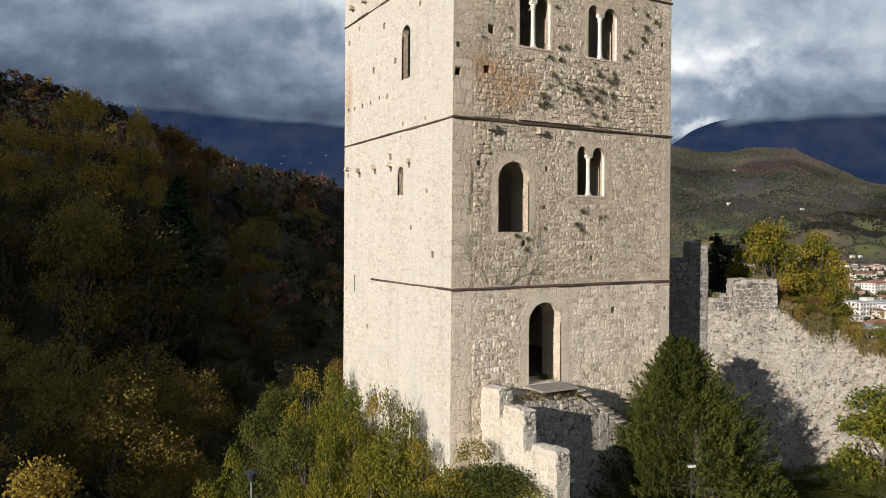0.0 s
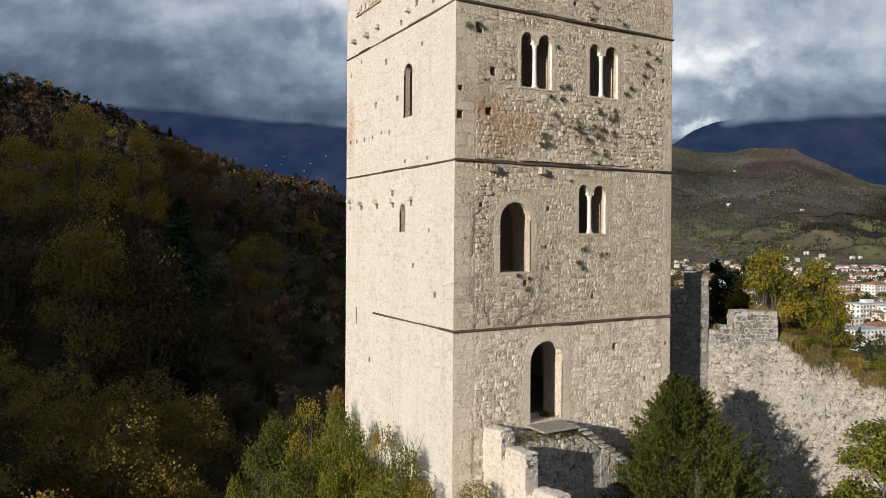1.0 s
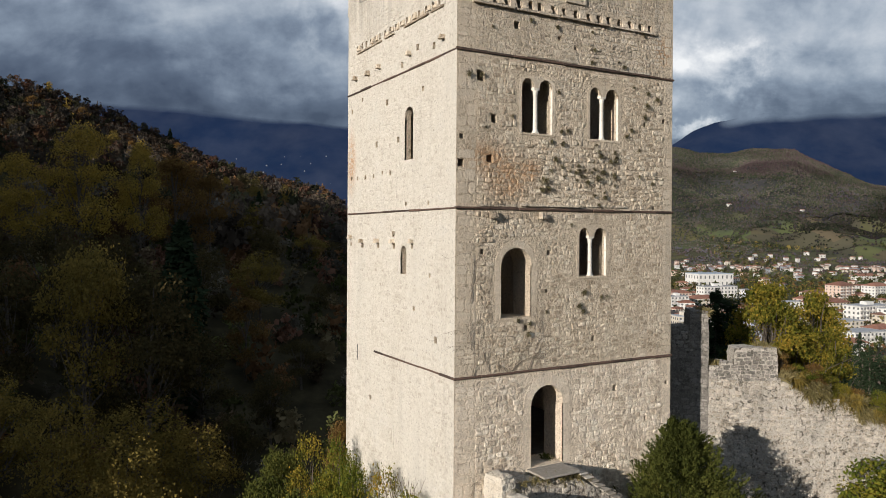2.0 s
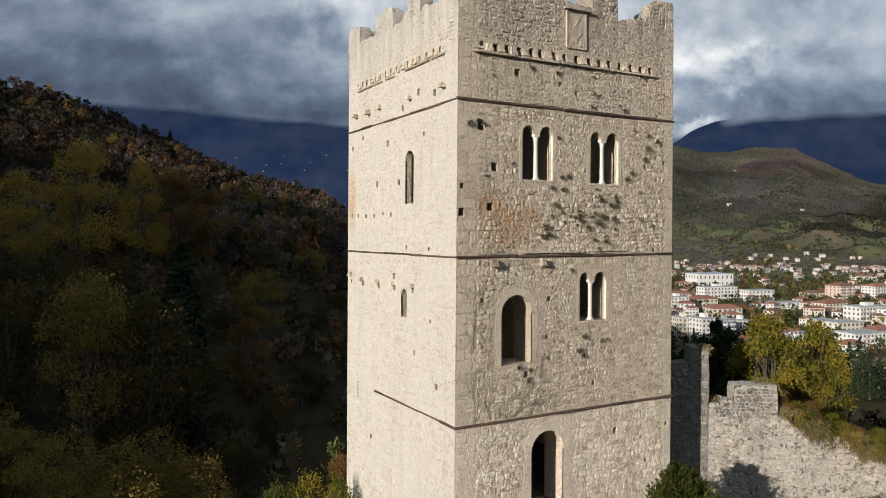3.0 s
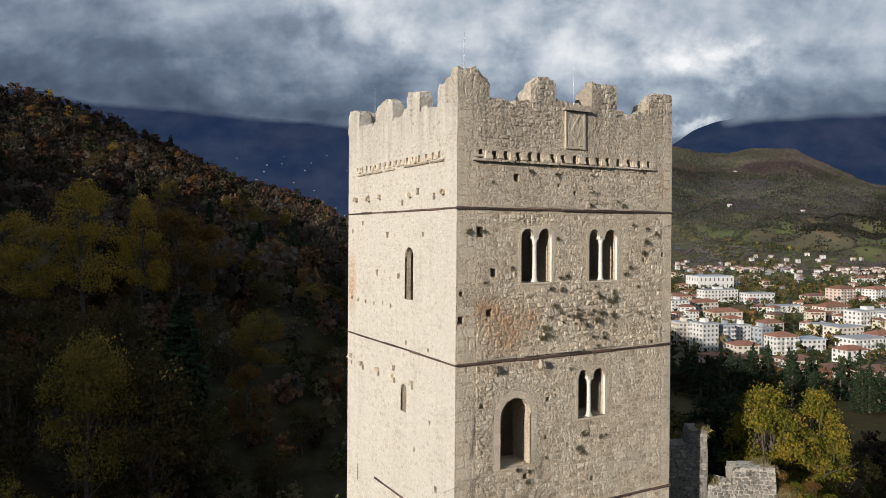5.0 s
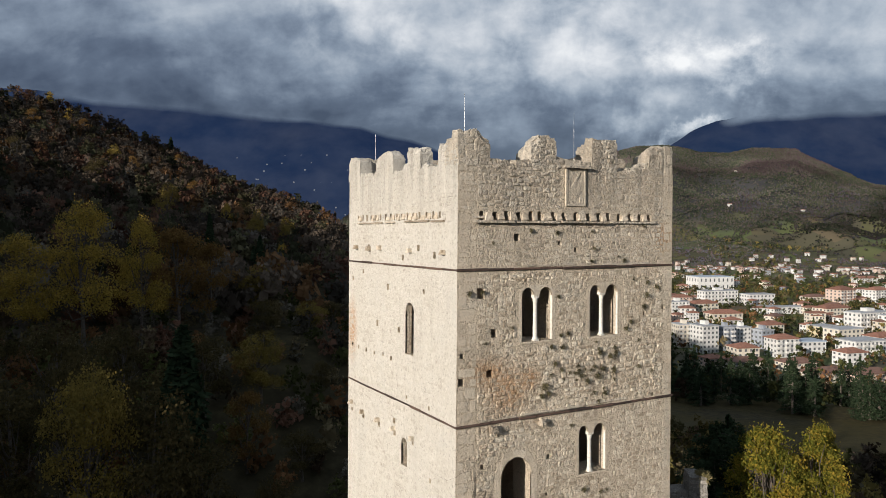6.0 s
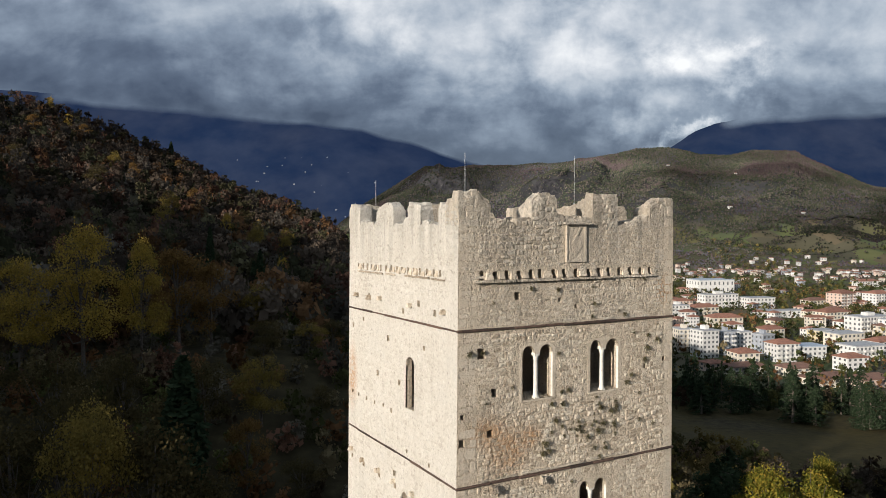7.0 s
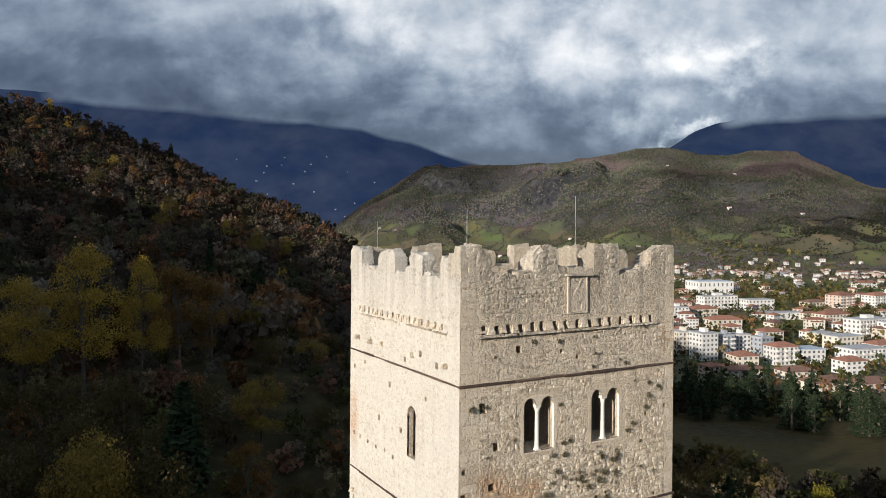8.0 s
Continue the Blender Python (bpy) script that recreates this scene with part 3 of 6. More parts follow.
gx, gy, gf = polar_sheet(4, 3, 1.2, 4950, 200, 660)
ground = new("ground", mesh_from("ground", np.column_stack([gx, gy, ground_z(gx, gy)]), gf, M_GROUND, True))
tagged(ground, "castle hill, wooded slopes and valley floor of grass, leaf litter and fields", "ground", kind="structure")


def mountain(name, knots, seed, label, veiled):
    """A far range, its crest along the given bearings."""
    ps, ys = [k[0] for k in knots], [k[1] for k in knots]
    p = np.linspace(ps[0], ps[-1], 260)
    az = np.arctan((p - 784) / 1269)
    crest = 17 + (416 - np.interp(p, ps, ys)) / 1269 * 4600
    rows = np.concatenate([np.linspace(0, 0.88, 18), np.linspace(0.90, 1, 8)])
    depth = 3500 + 1100 * rows
    pp, dd = np.meshgrid(np.tan(az), depth, indexing="ij")
    x = LOOK[0] + FWD.x * dd + RIGHT.x * pp * dd
    y = LOOK[1] + FWD.y * dd + RIGHT.y * pp * dd
    z = -60 + (crest[:, None] + 60) * (rows[None] ** 1.15)
    z = z + fract_noise(x, y, 520, seed) * 150 * (rows[None] * (1 - rows[None]) * 3) + fract_noise(x, y, 160, seed + 1) * 26 * smooth01(rows[None] * 4)
    i, j = np.meshgrid(np.arange(259), np.arange(25), indexing="ij")
    f = np.stack([i * 26 + j, (i + 1) * 26 + j, (i + 1) * 26 + j + 1, i * 26 + j + 1], -1).reshape(-1, 4)
    veil = smooth01((rows[None] - 0.91) / 0.08) * smooth01((p[:, None] - veiled) / 50)
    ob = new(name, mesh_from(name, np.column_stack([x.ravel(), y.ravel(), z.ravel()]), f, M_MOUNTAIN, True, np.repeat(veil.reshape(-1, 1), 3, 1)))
    return tagged(ob, label, "mountain", kind="structure"), x, y, z


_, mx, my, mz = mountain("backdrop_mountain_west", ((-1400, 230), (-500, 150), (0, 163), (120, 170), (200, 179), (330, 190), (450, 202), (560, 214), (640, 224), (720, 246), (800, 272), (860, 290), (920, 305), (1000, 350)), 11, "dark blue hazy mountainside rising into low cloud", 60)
mountain("backdrop_mountain_east", ((1100, 330), (1150, 284), (1185, 262), (1230, 230), (1270, 218), (1350, 202), (1450, 196), (1568, 192), (1800, 184), (2400, 215), (3600, 300)), 17, "dark brown-topped mountain, blue with haze, under low cloud", 1260)


# ---- the tower ----
tower = thing("castle_tower", pose(0, 0, 0), "tall square medieval tower of pale rubble with crumbling battlements", "tower")
DOOR = (2.43, 3.60, 1.40, 3.72)
ARCH = (1.38, 2.43, 5.74, 7.70)
BIFORAS = ((4.17, 4.56, 4.75, 5.22, 6.83, 8.02, 8.28), (2.07, 2.52, 2.68, 3.15, 10.95, 12.24, 12.49), (4.56, 4.99, 5.18, 5.68, 10.93, 12.23, 12.48))
SLITS = ((2.60, 3.16, 10.33, 11.92), (2.98, 3.38, 6.86, 7.72))
HOLES_FRONT = ((1.13, 11.27, .22), (0.14, 10.71, .14), (0.13, 10.0, .2), (1.0, 10.15, .2), (0.72, 12.38, .26), (6.79, 11.52, .13), (7.61, 11.68, .13), (7.19, 8.91, .11), (0.78, 7.6, .13),
               (3.04, 7.55, .14), (2.96, 6.45, .11), (4.72, 4.96, .14), (2.24, 5.42, .16), (5.61, 3.37, .17), (7.8, 3.32, .11), (6.9, 2.27, .14), (3.4, 13.75, .12), (4.0, 13.55, .12), (1.9, 13.9, .2))
HOLES_SIDE = ((7.39, 10.05), (6.84, 10.03), (6.17, 10.02), (5.49, 10.02), (4.79, 10.07), (4.18, 10.03), (5.26, 11.04), (3.63, 11.01), (4.46, 12.29), (6.46, 12.71), (7.37, 12.42), (2.0, 12.32),
              (3.07, 9.01), (1.61, 8.98), (7.4, 7.73), (6.37, 7.7), (5.07, 7.72), (3.92, 8.09), (3.89, 7.7), (2.63, 7.7), (2.48, 5.87), (6.0, 13.55), (3.38, 13.27), (1.34, 13.4), (2.36, 13.59), (1.5, 6.9), (5.6, 2.6), (1.1, 5.1))
SLOTS_FRONT = (0.73, 1.15, 1.54, 1.95, 2.37, 2.69, 3.17, 3.55, 4.0, 4.48, 4.89, 5.27, 5.7, 6.14, 6.57, 6.97)
SLOTS_SIDE = (6.91, 6.5, 6.14, 5.78, 5.41, 5.04, 4.64, 4.25, 3.82, 3.47, 3.07, 2.68, 2.28, 1.85, 1.42, 1.03)


def arch_outline(x0, x1, z0, z1, n=12):
    r = (x1 - x0) / 2
    pts = [(x0, z0), (x1, z0)]
    for i in range(n + 1):
        w = math.pi * i / n
        pts.append((x0 + r + r * math.cos(w), z1 - r + r * math.sin(w)))
    return pts


def bifora_outline(x0, x1, x2, x3, z0, spring, top, n=8):
    pts = [(x0, z0), (x3, z0)]
    for a, b in ((x2, x3), (x0, x1)):
        r = (b - a) / 2
        for i in range(n + 1):
            w = math.pi * i / n
            pts.append((a + r + r * math.cos(w), spring + (top - spring) * math.sin(w)))
    return pts


def prism(bm, pts, lo, hi, side=False):
    """An outline (along the face, up) run from depth lo to hi into the wall."""
    def at(u, z, n):
        return (n, u, z) if side else (u, n, z)
    a, b = [bm.verts.new(at(u, z, lo)) for u, z in pts], [bm.verts.new(at(u, z, hi)) for u, z in pts]
    bm.faces.new(a)
    bm.faces.new(b[::-1])
    for i in range(len(pts)):
        j = (i + 1) % len(pts)
        bm.faces.new((a[i], b[i], b[j], a[j]))


def carve(body, *cutters):
    """The body's mesh with the cutters' volumes taken away."""
    ob = new("carved", body)
    spare = []
    for c in cutters:
        co = new("cutter", finish("cutter", c, None))
        md = ob.modifiers.new("cut", "BOOLEAN")
        md.operation, md.solver, md.object = "DIFFERENCE", "EXACT", co
        spare.append(co)
    bpy.context.view_layer.update()
    me = bpy.data.meshes.new_from_object(ob.evaluated_get(bpy.context.evaluated_depsgraph_get()))
    for o in (ob, *spare):
        bpy.data.objects.remove(o)
    return me


def ragged_hole(u, z, hw, hh):
    """The uneven mouth of a hole left by a beam or a fallen stone."""
    r = random.Random(int(u * 97 + z * 31))
    base = ((-1, -1), (0.1, -1.05), (1, -1), (1.03, 0.1), (1, 1), (-0.1, 1.05), (-1, 1), (-1.03, -0.1))
    return [(u + a * hw * r.uniform(0.8, 1.12), z + b * hh * r.uniform(0.8, 1.12)) for a, b in base]


cut_a, cut_b, cut_c = bmesh.new(), bmesh.new(), bmesh.new()
add_box(cut_a, 1.0, 1.0, -1.0, 7.0, TOWER_Y - 1.0, 18.0)
prism(cut_b, arch_outline(*DOOR), -0.3, 0.26)
prism(cut_b, arch_outline(*ARCH), -0.3, 0.26)
for b in BIFORAS:
    prism(cut_b, bifora_outline(*b), -0.3, 0.22)
for s in SLITS:
    prism(cut_b, arch_outline(*s), -0.3, 0.22, True)
    prism(cut_c, arch_outline(s[0] - 0.4, s[1] + 0.4, s[2] - 0.1, s[3] + 0.4), 0.2, 1.2, True)
rng = random.Random(4)
for x, z, w in HOLES_FRONT:
    prism(cut_b, ragged_hole(x, z, w * 0.5, w * 0.55), -0.3, 0.32)
for y, z in HOLES_SIDE:
    w = rng.uniform(0.10, 0.17)
    prism(cut_b, ragged_hole(y, z, w * 0.55, w * 0.6), -0.3, 0.3, True)
for x in SLOTS_FRONT:
    h = rng.uniform(0.11, 0.145)
    prism(cut_b, ragged_hole(x, 14.51, 0.078, h), -0.3, 0.4)
for y in SLOTS_SIDE:
    h = rng.uniform(0.09, 0.12)
    prism(cut_b, ragged_hole(y, 14.54, 0.068, h), -0.3, 0.36, True)
for x0, x1, z0, z1 in (DOOR, ARCH):
    prism(cut_c, arch_outline(x0 - 0.30, x1 + 0.07, z0 - 0.01, z1 + 0.12), 0.24, 1.2)
for b in BIFORAS:
    add_box(cut_c, b[0] - 0.25, 0.19, b[4] - 0.02, b[3] + 0.14, 1.2, b[6] + 0.12)
add_box(cut_c, 6.3, TOWER_Y - 1.4, 14.2, 7.4, TOWER_Y + 0.3, 15.0)
shell = carve(finish("wall", box_mesh(0, 0, -3.0, TOWER_X, TOWER_Y, 15.9), None), cut_a, cut_b, cut_c)
shell.materials.clear()
shell.materials.append(M_MORTAR)
shell.materials.append(M_PLASTER)
for p in shell.polygons:
    p.material_index = 1 if p.normal.x < -0.9 and p.center.x < 0.05 else 0
wall = part("wall", shell, None, tower, "thick mortared rubble walls with arched openings")
part("floor_slab", box_mesh(0.99, 0.99, 1.0, 7.01, TOWER_Y - 0.99, 1.38), M_EARTH, tower, "earthen floor behind the door")
for x0, y0, x1, y1 in ((0.99, 0.99, 7.01, 2.2), (0.99, 5.5, 7.01, TOWER_Y - 0.99), (0.99, 2.2, 2.6, 5.5), (5.4, 2.2, 7.01, 5.5)):
    part("terrace_slab", box_mesh(x0, y0, 14.95, x1, y1, 15.15), M_LICHEN, tower, "stone wall walk behind the battlements")


def covered_front(x, z, hw, hh):
    """Whether a stone on the entrance face would run into an opening or a dressed surround."""
    for x0, x1, z0, z1 in ((2.12, 3.93, 1.38, 4.0), (1.16, 2.66, 5.66, 7.95), (3.96, 5.46, 6.72, 8.42), (1.88, 3.34, 10.8, 12.66), (4.34, 5.84, 10.8, 12.64), (3.5, 4.46, 14.75, 16.1)):
        if x0 - hw < x < x1 + hw and z0 - hh < z < z1 + hh:
            return True
    for zb in (13.03, 8.79, 4.19):
        if abs(z - zb) < hh + 0.06:
            return True
    for xs in SLOTS_FRONT:
        if abs(x - xs) < hw + 0.08 and abs(z - 14.51) < hh + 0.13:
            return True
    return any(abs(x - a) < hw + w / 2 and abs(z - c) < hh + w * 0.55 for a, c, w in HOLES_FRONT)


def covered_side(y, z, hw, hh):
    for y0, y1, z0, z1 in ((2.5, 3.26, 10.25, 12.05), (2.88, 3.48, 6.8, 7.85), (3.6, 4.9, 1.3, 2.1)):
        if y0 - hw < y < y1 + hw and z0 - hh < z < z1 + hh:
            return True
    for zb in (13.03, 8.79, 4.19):
        if abs(z - zb) < hh + 0.06:
            return True
    for ys in SLOTS_SIDE:
        if abs(y - ys) < hw + 0.07 and abs(z - 14.54) < hh + 0.12:
            return True
    return any(abs(y - a) < hw + 0.09 and abs(z - c) < hh + 0.09 for a, c in HOLES_SIDE)


def stone_shape(rng, proud, ragged=0.095):
    """One facing stone in a unit cell: an uneven ring in the bed, a smaller one in front, a crown."""
    n = 8
    vs = []
    base = [(-1, -1), (0, -1.02), (1, -1), (1.02, 0), (1, 1), (0, 1.02), (-1, 1), (-1.02, 0)]
    ring = []
    for i, (u, v) in enumerate(base):
        k = 1 - (abs(rng.gauss(0, ragged)) + (0.07 if i % 2 == 0 else 0))
        ring.append((u * k * 0.5, v * k * 0.5))
    tu, tv = rng.gauss(0, 0.5), rng.gauss(0, 0.5)
    for f, d in ((1.0, -0.02), (0.86, proud * 0.72), (0.55, proud)):
        for u, v in ring:
            vs.append((u * f, v * f, d * (1 + rng.uniform(-0.28, 0.28) + u * f * tu + v * f * tv) if d > 0 else d))
    vs.append((0, 0, proud * rng.uniform(0.9, 1.1)))
    fs = []
    for lay in range(2):
        for i in range(n):
            j = (i + 1) % n
            a, b, c, e = lay * n + i, lay * n + j, (lay + 1) * n + j, (lay + 1) * n + i
            fs += [(a, b, c), (a, c, e)]
    for i in range(n):
        fs.append((2 * n + i, 2 * n + (i + 1) % n, 3 * n))
    return np.array(vs), np.array(fs)


def lay_stones(u0, u1, z0, z1, place, covered, course, length, proud, seed, gap=0.02, keep=1.0, lean=0.02):
    """Courses of rubble over a rectangle. place turns (along, up, out) arrays into the world."""
    rng = random.Random(seed)
    shapes = [stone_shape(rng, 1.0) for _ in range(40)]
    spots = []
    z = z0
    while z < z1:
        h = rng.uniform(*course)
        if z + h > z1 + 0.04:
            h = max(0.08, z1 - z)
        u = u0 - rng.uniform(0, length[0])
        while u < u1:
            w = rng.uniform(*length)
            a, b = max(u, u0), min(u + w, u1)
            if b - a > 0.09:
                rows = ((z, h),) if rng.random() < 0.8 or h < 0.17 else ((z, h * 0.48), (z + h * 0.5, h * 0.5))
                for zz, hh in rows:
                    cu = (a + b) / 2
                    cz = zz + hh / 2 + rng.uniform(-lean, lean) + 0.07 * noise.noise(Vector((cu * 0.9, zz * 0.7, seed)))
                    if rng.random() < keep and not covered(cu, cz, (b - a) * 0.40, hh * 0.40):
                        spots.append((cu, cz, b - a - gap, hh - gap, rng.uniform(*proud) * (0.35 if rng.random() < 0.3 else 1.0) * max(0.5, 0.72 + 1.0 * noise.noise(Vector((cu * 0.55, cz * 0.55, seed * 0.0 + 4.2)))), rng.gauss(0, 0.06), rng.randrange(40)))
            u += w
        z += h
    return shapes, spots


def stones_mesh(name, shapes, spots, place, mat):
    vs, fs, o = [], [], 0
    for cu, cz, w, h, d, turn, k in spots:
        v, f = shapes[k]
        c, s = math.cos(turn), math.sin(turn)
        uu, zz = v[:, 0] * w, v[:, 1] * h
        vs.append(place(cu + uu * c - zz * s, cz + uu * s + zz * c, np.where(v[:, 2] < 0, -0.015, v[:, 2] * d)))
        fs.append(f + o)
        o += len(v)
    return mesh_from(name, np.concatenate(vs), np.concatenate(fs), mat, False)


def front_place(u, z, n):
    return np.column_stack([u, -n, z])


def side_place(u, z, n):
    return np.column_stack([-n, u, z])


# string courses, in lengths that have shifted a little
def band_run(z, face, stops, seed):
    r = random.Random(seed)
    for a, b in zip(stops[:-1], stops[1:]):
        o, dz, th = (0.05 if face == "front" else 0.035) + r.uniform(-0.015, 0.02), r.uniform(-0.006, 0.006), (0.036 if face == "front" else 0.030) + r.uniform(-0.008, 0.006)
        bm = box_mesh(a + 0.002, -o, z + dz - th, b - 0.002, 0.02, z + dz + th, 0.012) if face == "front" else box_mesh(-o, a + 0.002, z + dz - th, 0.02, b - 0.002, z + dz + th, 0.012)
        part("string_course", bm, M_BAND, tower, "dark red-brown string course")


for zb, seed in ((13.03, 1), (8.79, 2), (4.19, 3)):
    band_run(zb, "front", [-0.055] + [0.9 * i + random.Random(seed * 9 + i).uniform(-0.2, 0.2) for i in range(1, 9)] + [8.05], seed)
    end = 5.31 if zb < 5 else TOWER_Y + 0.05
    band_run(zb, "side", [0.0] + [y + random.Random(seed * 7 + i).uniform(-0.2, 0.2) for i, y in enumerate(np.arange(0.95, end - 0.5, 0.95))] + [end], seed + 20)
# thin ledges that catch the light above the middle course and under the machicolation slots
for a, b, z, o in ((0.42, 1.78, 14.35, 0.14), (1.82, 3.35, 14.35, 0.13), (3.4, 5.3, 14.36, 0.14), (5.35, 7.25, 14.37, 0.11), (2.0, 4.3, 8.90, 0.10), (4.5, 6.1, 8.93, 0.07), (0.6, 1.9, 8.88, 0.06), (2.2, 4.0, 13.12, 0.05), (5.0, 7.0, 13.11, 0.05), (3.46, 4.50, 15.97, 0.17), (0.05, 1.3, 14.72, 0.03), (0.42, 1.0, 14.47, 0.05)):
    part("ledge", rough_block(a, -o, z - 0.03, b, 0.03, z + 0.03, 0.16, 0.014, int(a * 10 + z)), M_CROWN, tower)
for a, b, z in ((0.7, 1.5, 14.37), (1.6, 3.2, 14.38), (3.9, 4.6, 14.37), (4.8, 6.9, 14.36)):
    part("ledge", rough_block(-0.09, a, z - 0.025, 0.03, b, z + 0.025, 0.16, 0.012, int(a * 10 + z)), M_LICHEN, tower)

# the small corbels between the slots
for runs, side, zc in ((SLOTS_FRONT, False, 14.51), (sorted(SLOTS_SIDE), True, 14.54)):
    for i, (a, b) in enumerate(zip(runs[:-1], runs[1:])):
        r = random.Random(i + 50 * side)
        c, hw, hh, o = (a + b) / 2, (b - a) / 2 - 0.095, r.uniform(0.085, 0.12), r.uniform(0.03, 0.075)
        if r.random() < 0.85:
            box = (-o, c - hw, zc - hh, 0.03, c + hw, zc + hh * 0.8) if side else (c - hw, -o, zc - hh, c + hw, 0.03, zc + hh * 0.8)
            part("slot_corbel", rough_block(*box, 0.07, 0.012, 800 + i + 50 * side), M_ASHLAR, tower)

# projecting beam stubs and stones
for x, z in ((1.1, 8.60), (2.79, 8.60)):
    part("corbel", rough_block(x - 0.11, -0.17, z - 0.09, x + 0.11, 0.05, z + 0.09, 0.07, 0.03, int(x * 7)), M_LICHEN, tower, "projecting stone corbel")
for y, z in ((6.97, 13.54), (5.9, 13.51), (5.02, 13.56), (2.83, 13.52), (0.73, 13.51), (7.4, 8.0), (6.4, 7.86), (5.07, 7.87), (3.9, 7.87), (2.6, 7.88)):
    part("corbel", rough_block(-0.17, y - 0.085, z - 0.075, 0.05, y + 0.085, z + 0.055, 0.08, 0.018, int(y * 7)), M_STONE, tower, "projecting stone corbel")


# dressed surrounds: voussoirs and jamb stones
def surround(x0, x1, z0, z1, width, mat, out=0.012, side=False, jamb=0.42, seed=0, name="voussoir"):
    r = random.Random(seed)
    rad = (x1 - x0) / 2
    cx, cz = x0 + rad, z1 - rad
    def slab(pts, nm):
        bm = bmesh.new()
        o = out + r.uniform(-0.002, 0.003)
        prism(bm, pts, -o, 0.05, side)
        part(nm, bm, mat, tower)
    n = 9
    for i in range(n):
        a0, a1 = math.pi * i / n + 0.006, math.pi * (i + 1) / n - 0.006
        w = width * r.uniform(0.9, 1.08)
        inner = [(cx + rad * math.cos(a0 + (a1 - a0) * k / 3), cz + rad * math.sin(a0 + (a1 - a0) * k / 3)) for k in range(4)]
        outer = [(cx + (rad + w) * math.cos(a1 - (a1 - a0) * k / 3), cz + (rad + w) * math.sin(a1 - (a1 - a0) * k / 3)) for k in range(4)]
        slab(inner + outer, name)
    for sgn, xe in ((-1, x0), (1, x1)):
        z = z0
        while z < cz - 0.05:
            h = min(jamb * r.uniform(0.7, 1.2), cz - z)
            w = width * r.uniform(0.88, 1.12)
            xs = sorted((xe, xe + sgn * w))
            slab([(xs[0], z + 0.005), (xs[1], z + 0.005), (xs[1], z + h - 0.005), (xs[0], z + h - 0.005)], "jamb_stone")
            z += h


surround(DOOR[0], DOOR[1], DOOR[2], DOOR[3], 0.28, M_ASHLAR, 0.005, seed=1)
surround(ARCH[0], ARCH[1], ARCH[2], ARCH[3], 0.2, M_ASHLAR, 0.005, seed=2)
for s in SLITS:
    surround(*s, 0.1, M_PLASTER, 0.008, True, 0.5, seed=3)


def column(cx, z0, z1, wide):
    """A slender white column with base and capital."""
    bm = bmesh.new()
    prof = [(0.085, z0), (0.10, z0 + 0.03), (0.09, z0 + 0.07), (0.07, z0 + 0.12), (0.067, (z0 + z1) / 2), (0.064, z1 - 0.2), (0.078, z1 - 0.17), (0.072, z1 - 0.14), (0.10, z1 - 0.02)]
    rings = []
    for r, z in prof:
        rings.append([bm.verts.new((cx + r * math.cos(w), 0.085 + r * 0.8 * math.sin(w), z)) for w in [2 * math.pi * i / 12 for i in range(12)]])
    for a, b in zip(rings[:-1], rings[1:]):
        for i in range(12):
            bm.faces.new((a[i], a[(i + 1) % 12], b[(i + 1) % 12], b[i]))
    bm.faces.new(rings[0][::-1])
    bm.faces.new(rings[-1])
    col = part("window_column", bm, M_PALE, tower, "slender white stone column", True)
    part("capital", box_mesh(cx - wide, 0.008, z1 - 0.06, cx + wide, 0.16, z1 + 0.03, 0.012), M_PALE, col, "block capital")
    part("column_base", box_mesh(cx - 0.085, 0.008, z0 - 0.005, cx + 0.085, 0.16, z0 + 0.04, 0.01), M_PALE, col)


for b in BIFORAS:
    x0, x1, x2, x3, z0, spring, top = b
    column((x1 + x2) / 2, z0, spring, (x2 - x1) / 2 + 0.02)
    # smooth pale frame with the two arched heads cut out of it
    bm = bmesh.new()
    bw = 0.10
    prism(bm, [(x0 - bw, z0 - 0.02), (x3 + bw, z0 - 0.02)] + [((x0 + x3) / 2 + ((x3 - x0) / 2 + bw) * math.cos(w), spring - 0.02 + (top - spring + bw) * math.sin(w) ** 0.55) for w in [math.pi * i / 14 for i in range(15)]], -0.005, 0.06)
    hole = bmesh.new()
    prism(hole, bifora_outline(*b), -0.2, 0.2)
    me = carve(finish("window_frame", bm, M_ASHLAR), hole)
    part("window_frame", me, None, tower, "smooth dressed double-arched window frame")
    part("jamb_lining", box_mesh(x3 - 0.004, 0.004, z0, x3 + 0.012, 0.085, spring), M_PALE, tower, "pale lining of the window jamb")
    part("window_sill", box_mesh(x0 - 0.08, -0.018, z0 - 0.065, x3 + 0.08, 0.125, z0 - 0.006, 0.01), M_ASHLAR, tower, "pale stone sill")

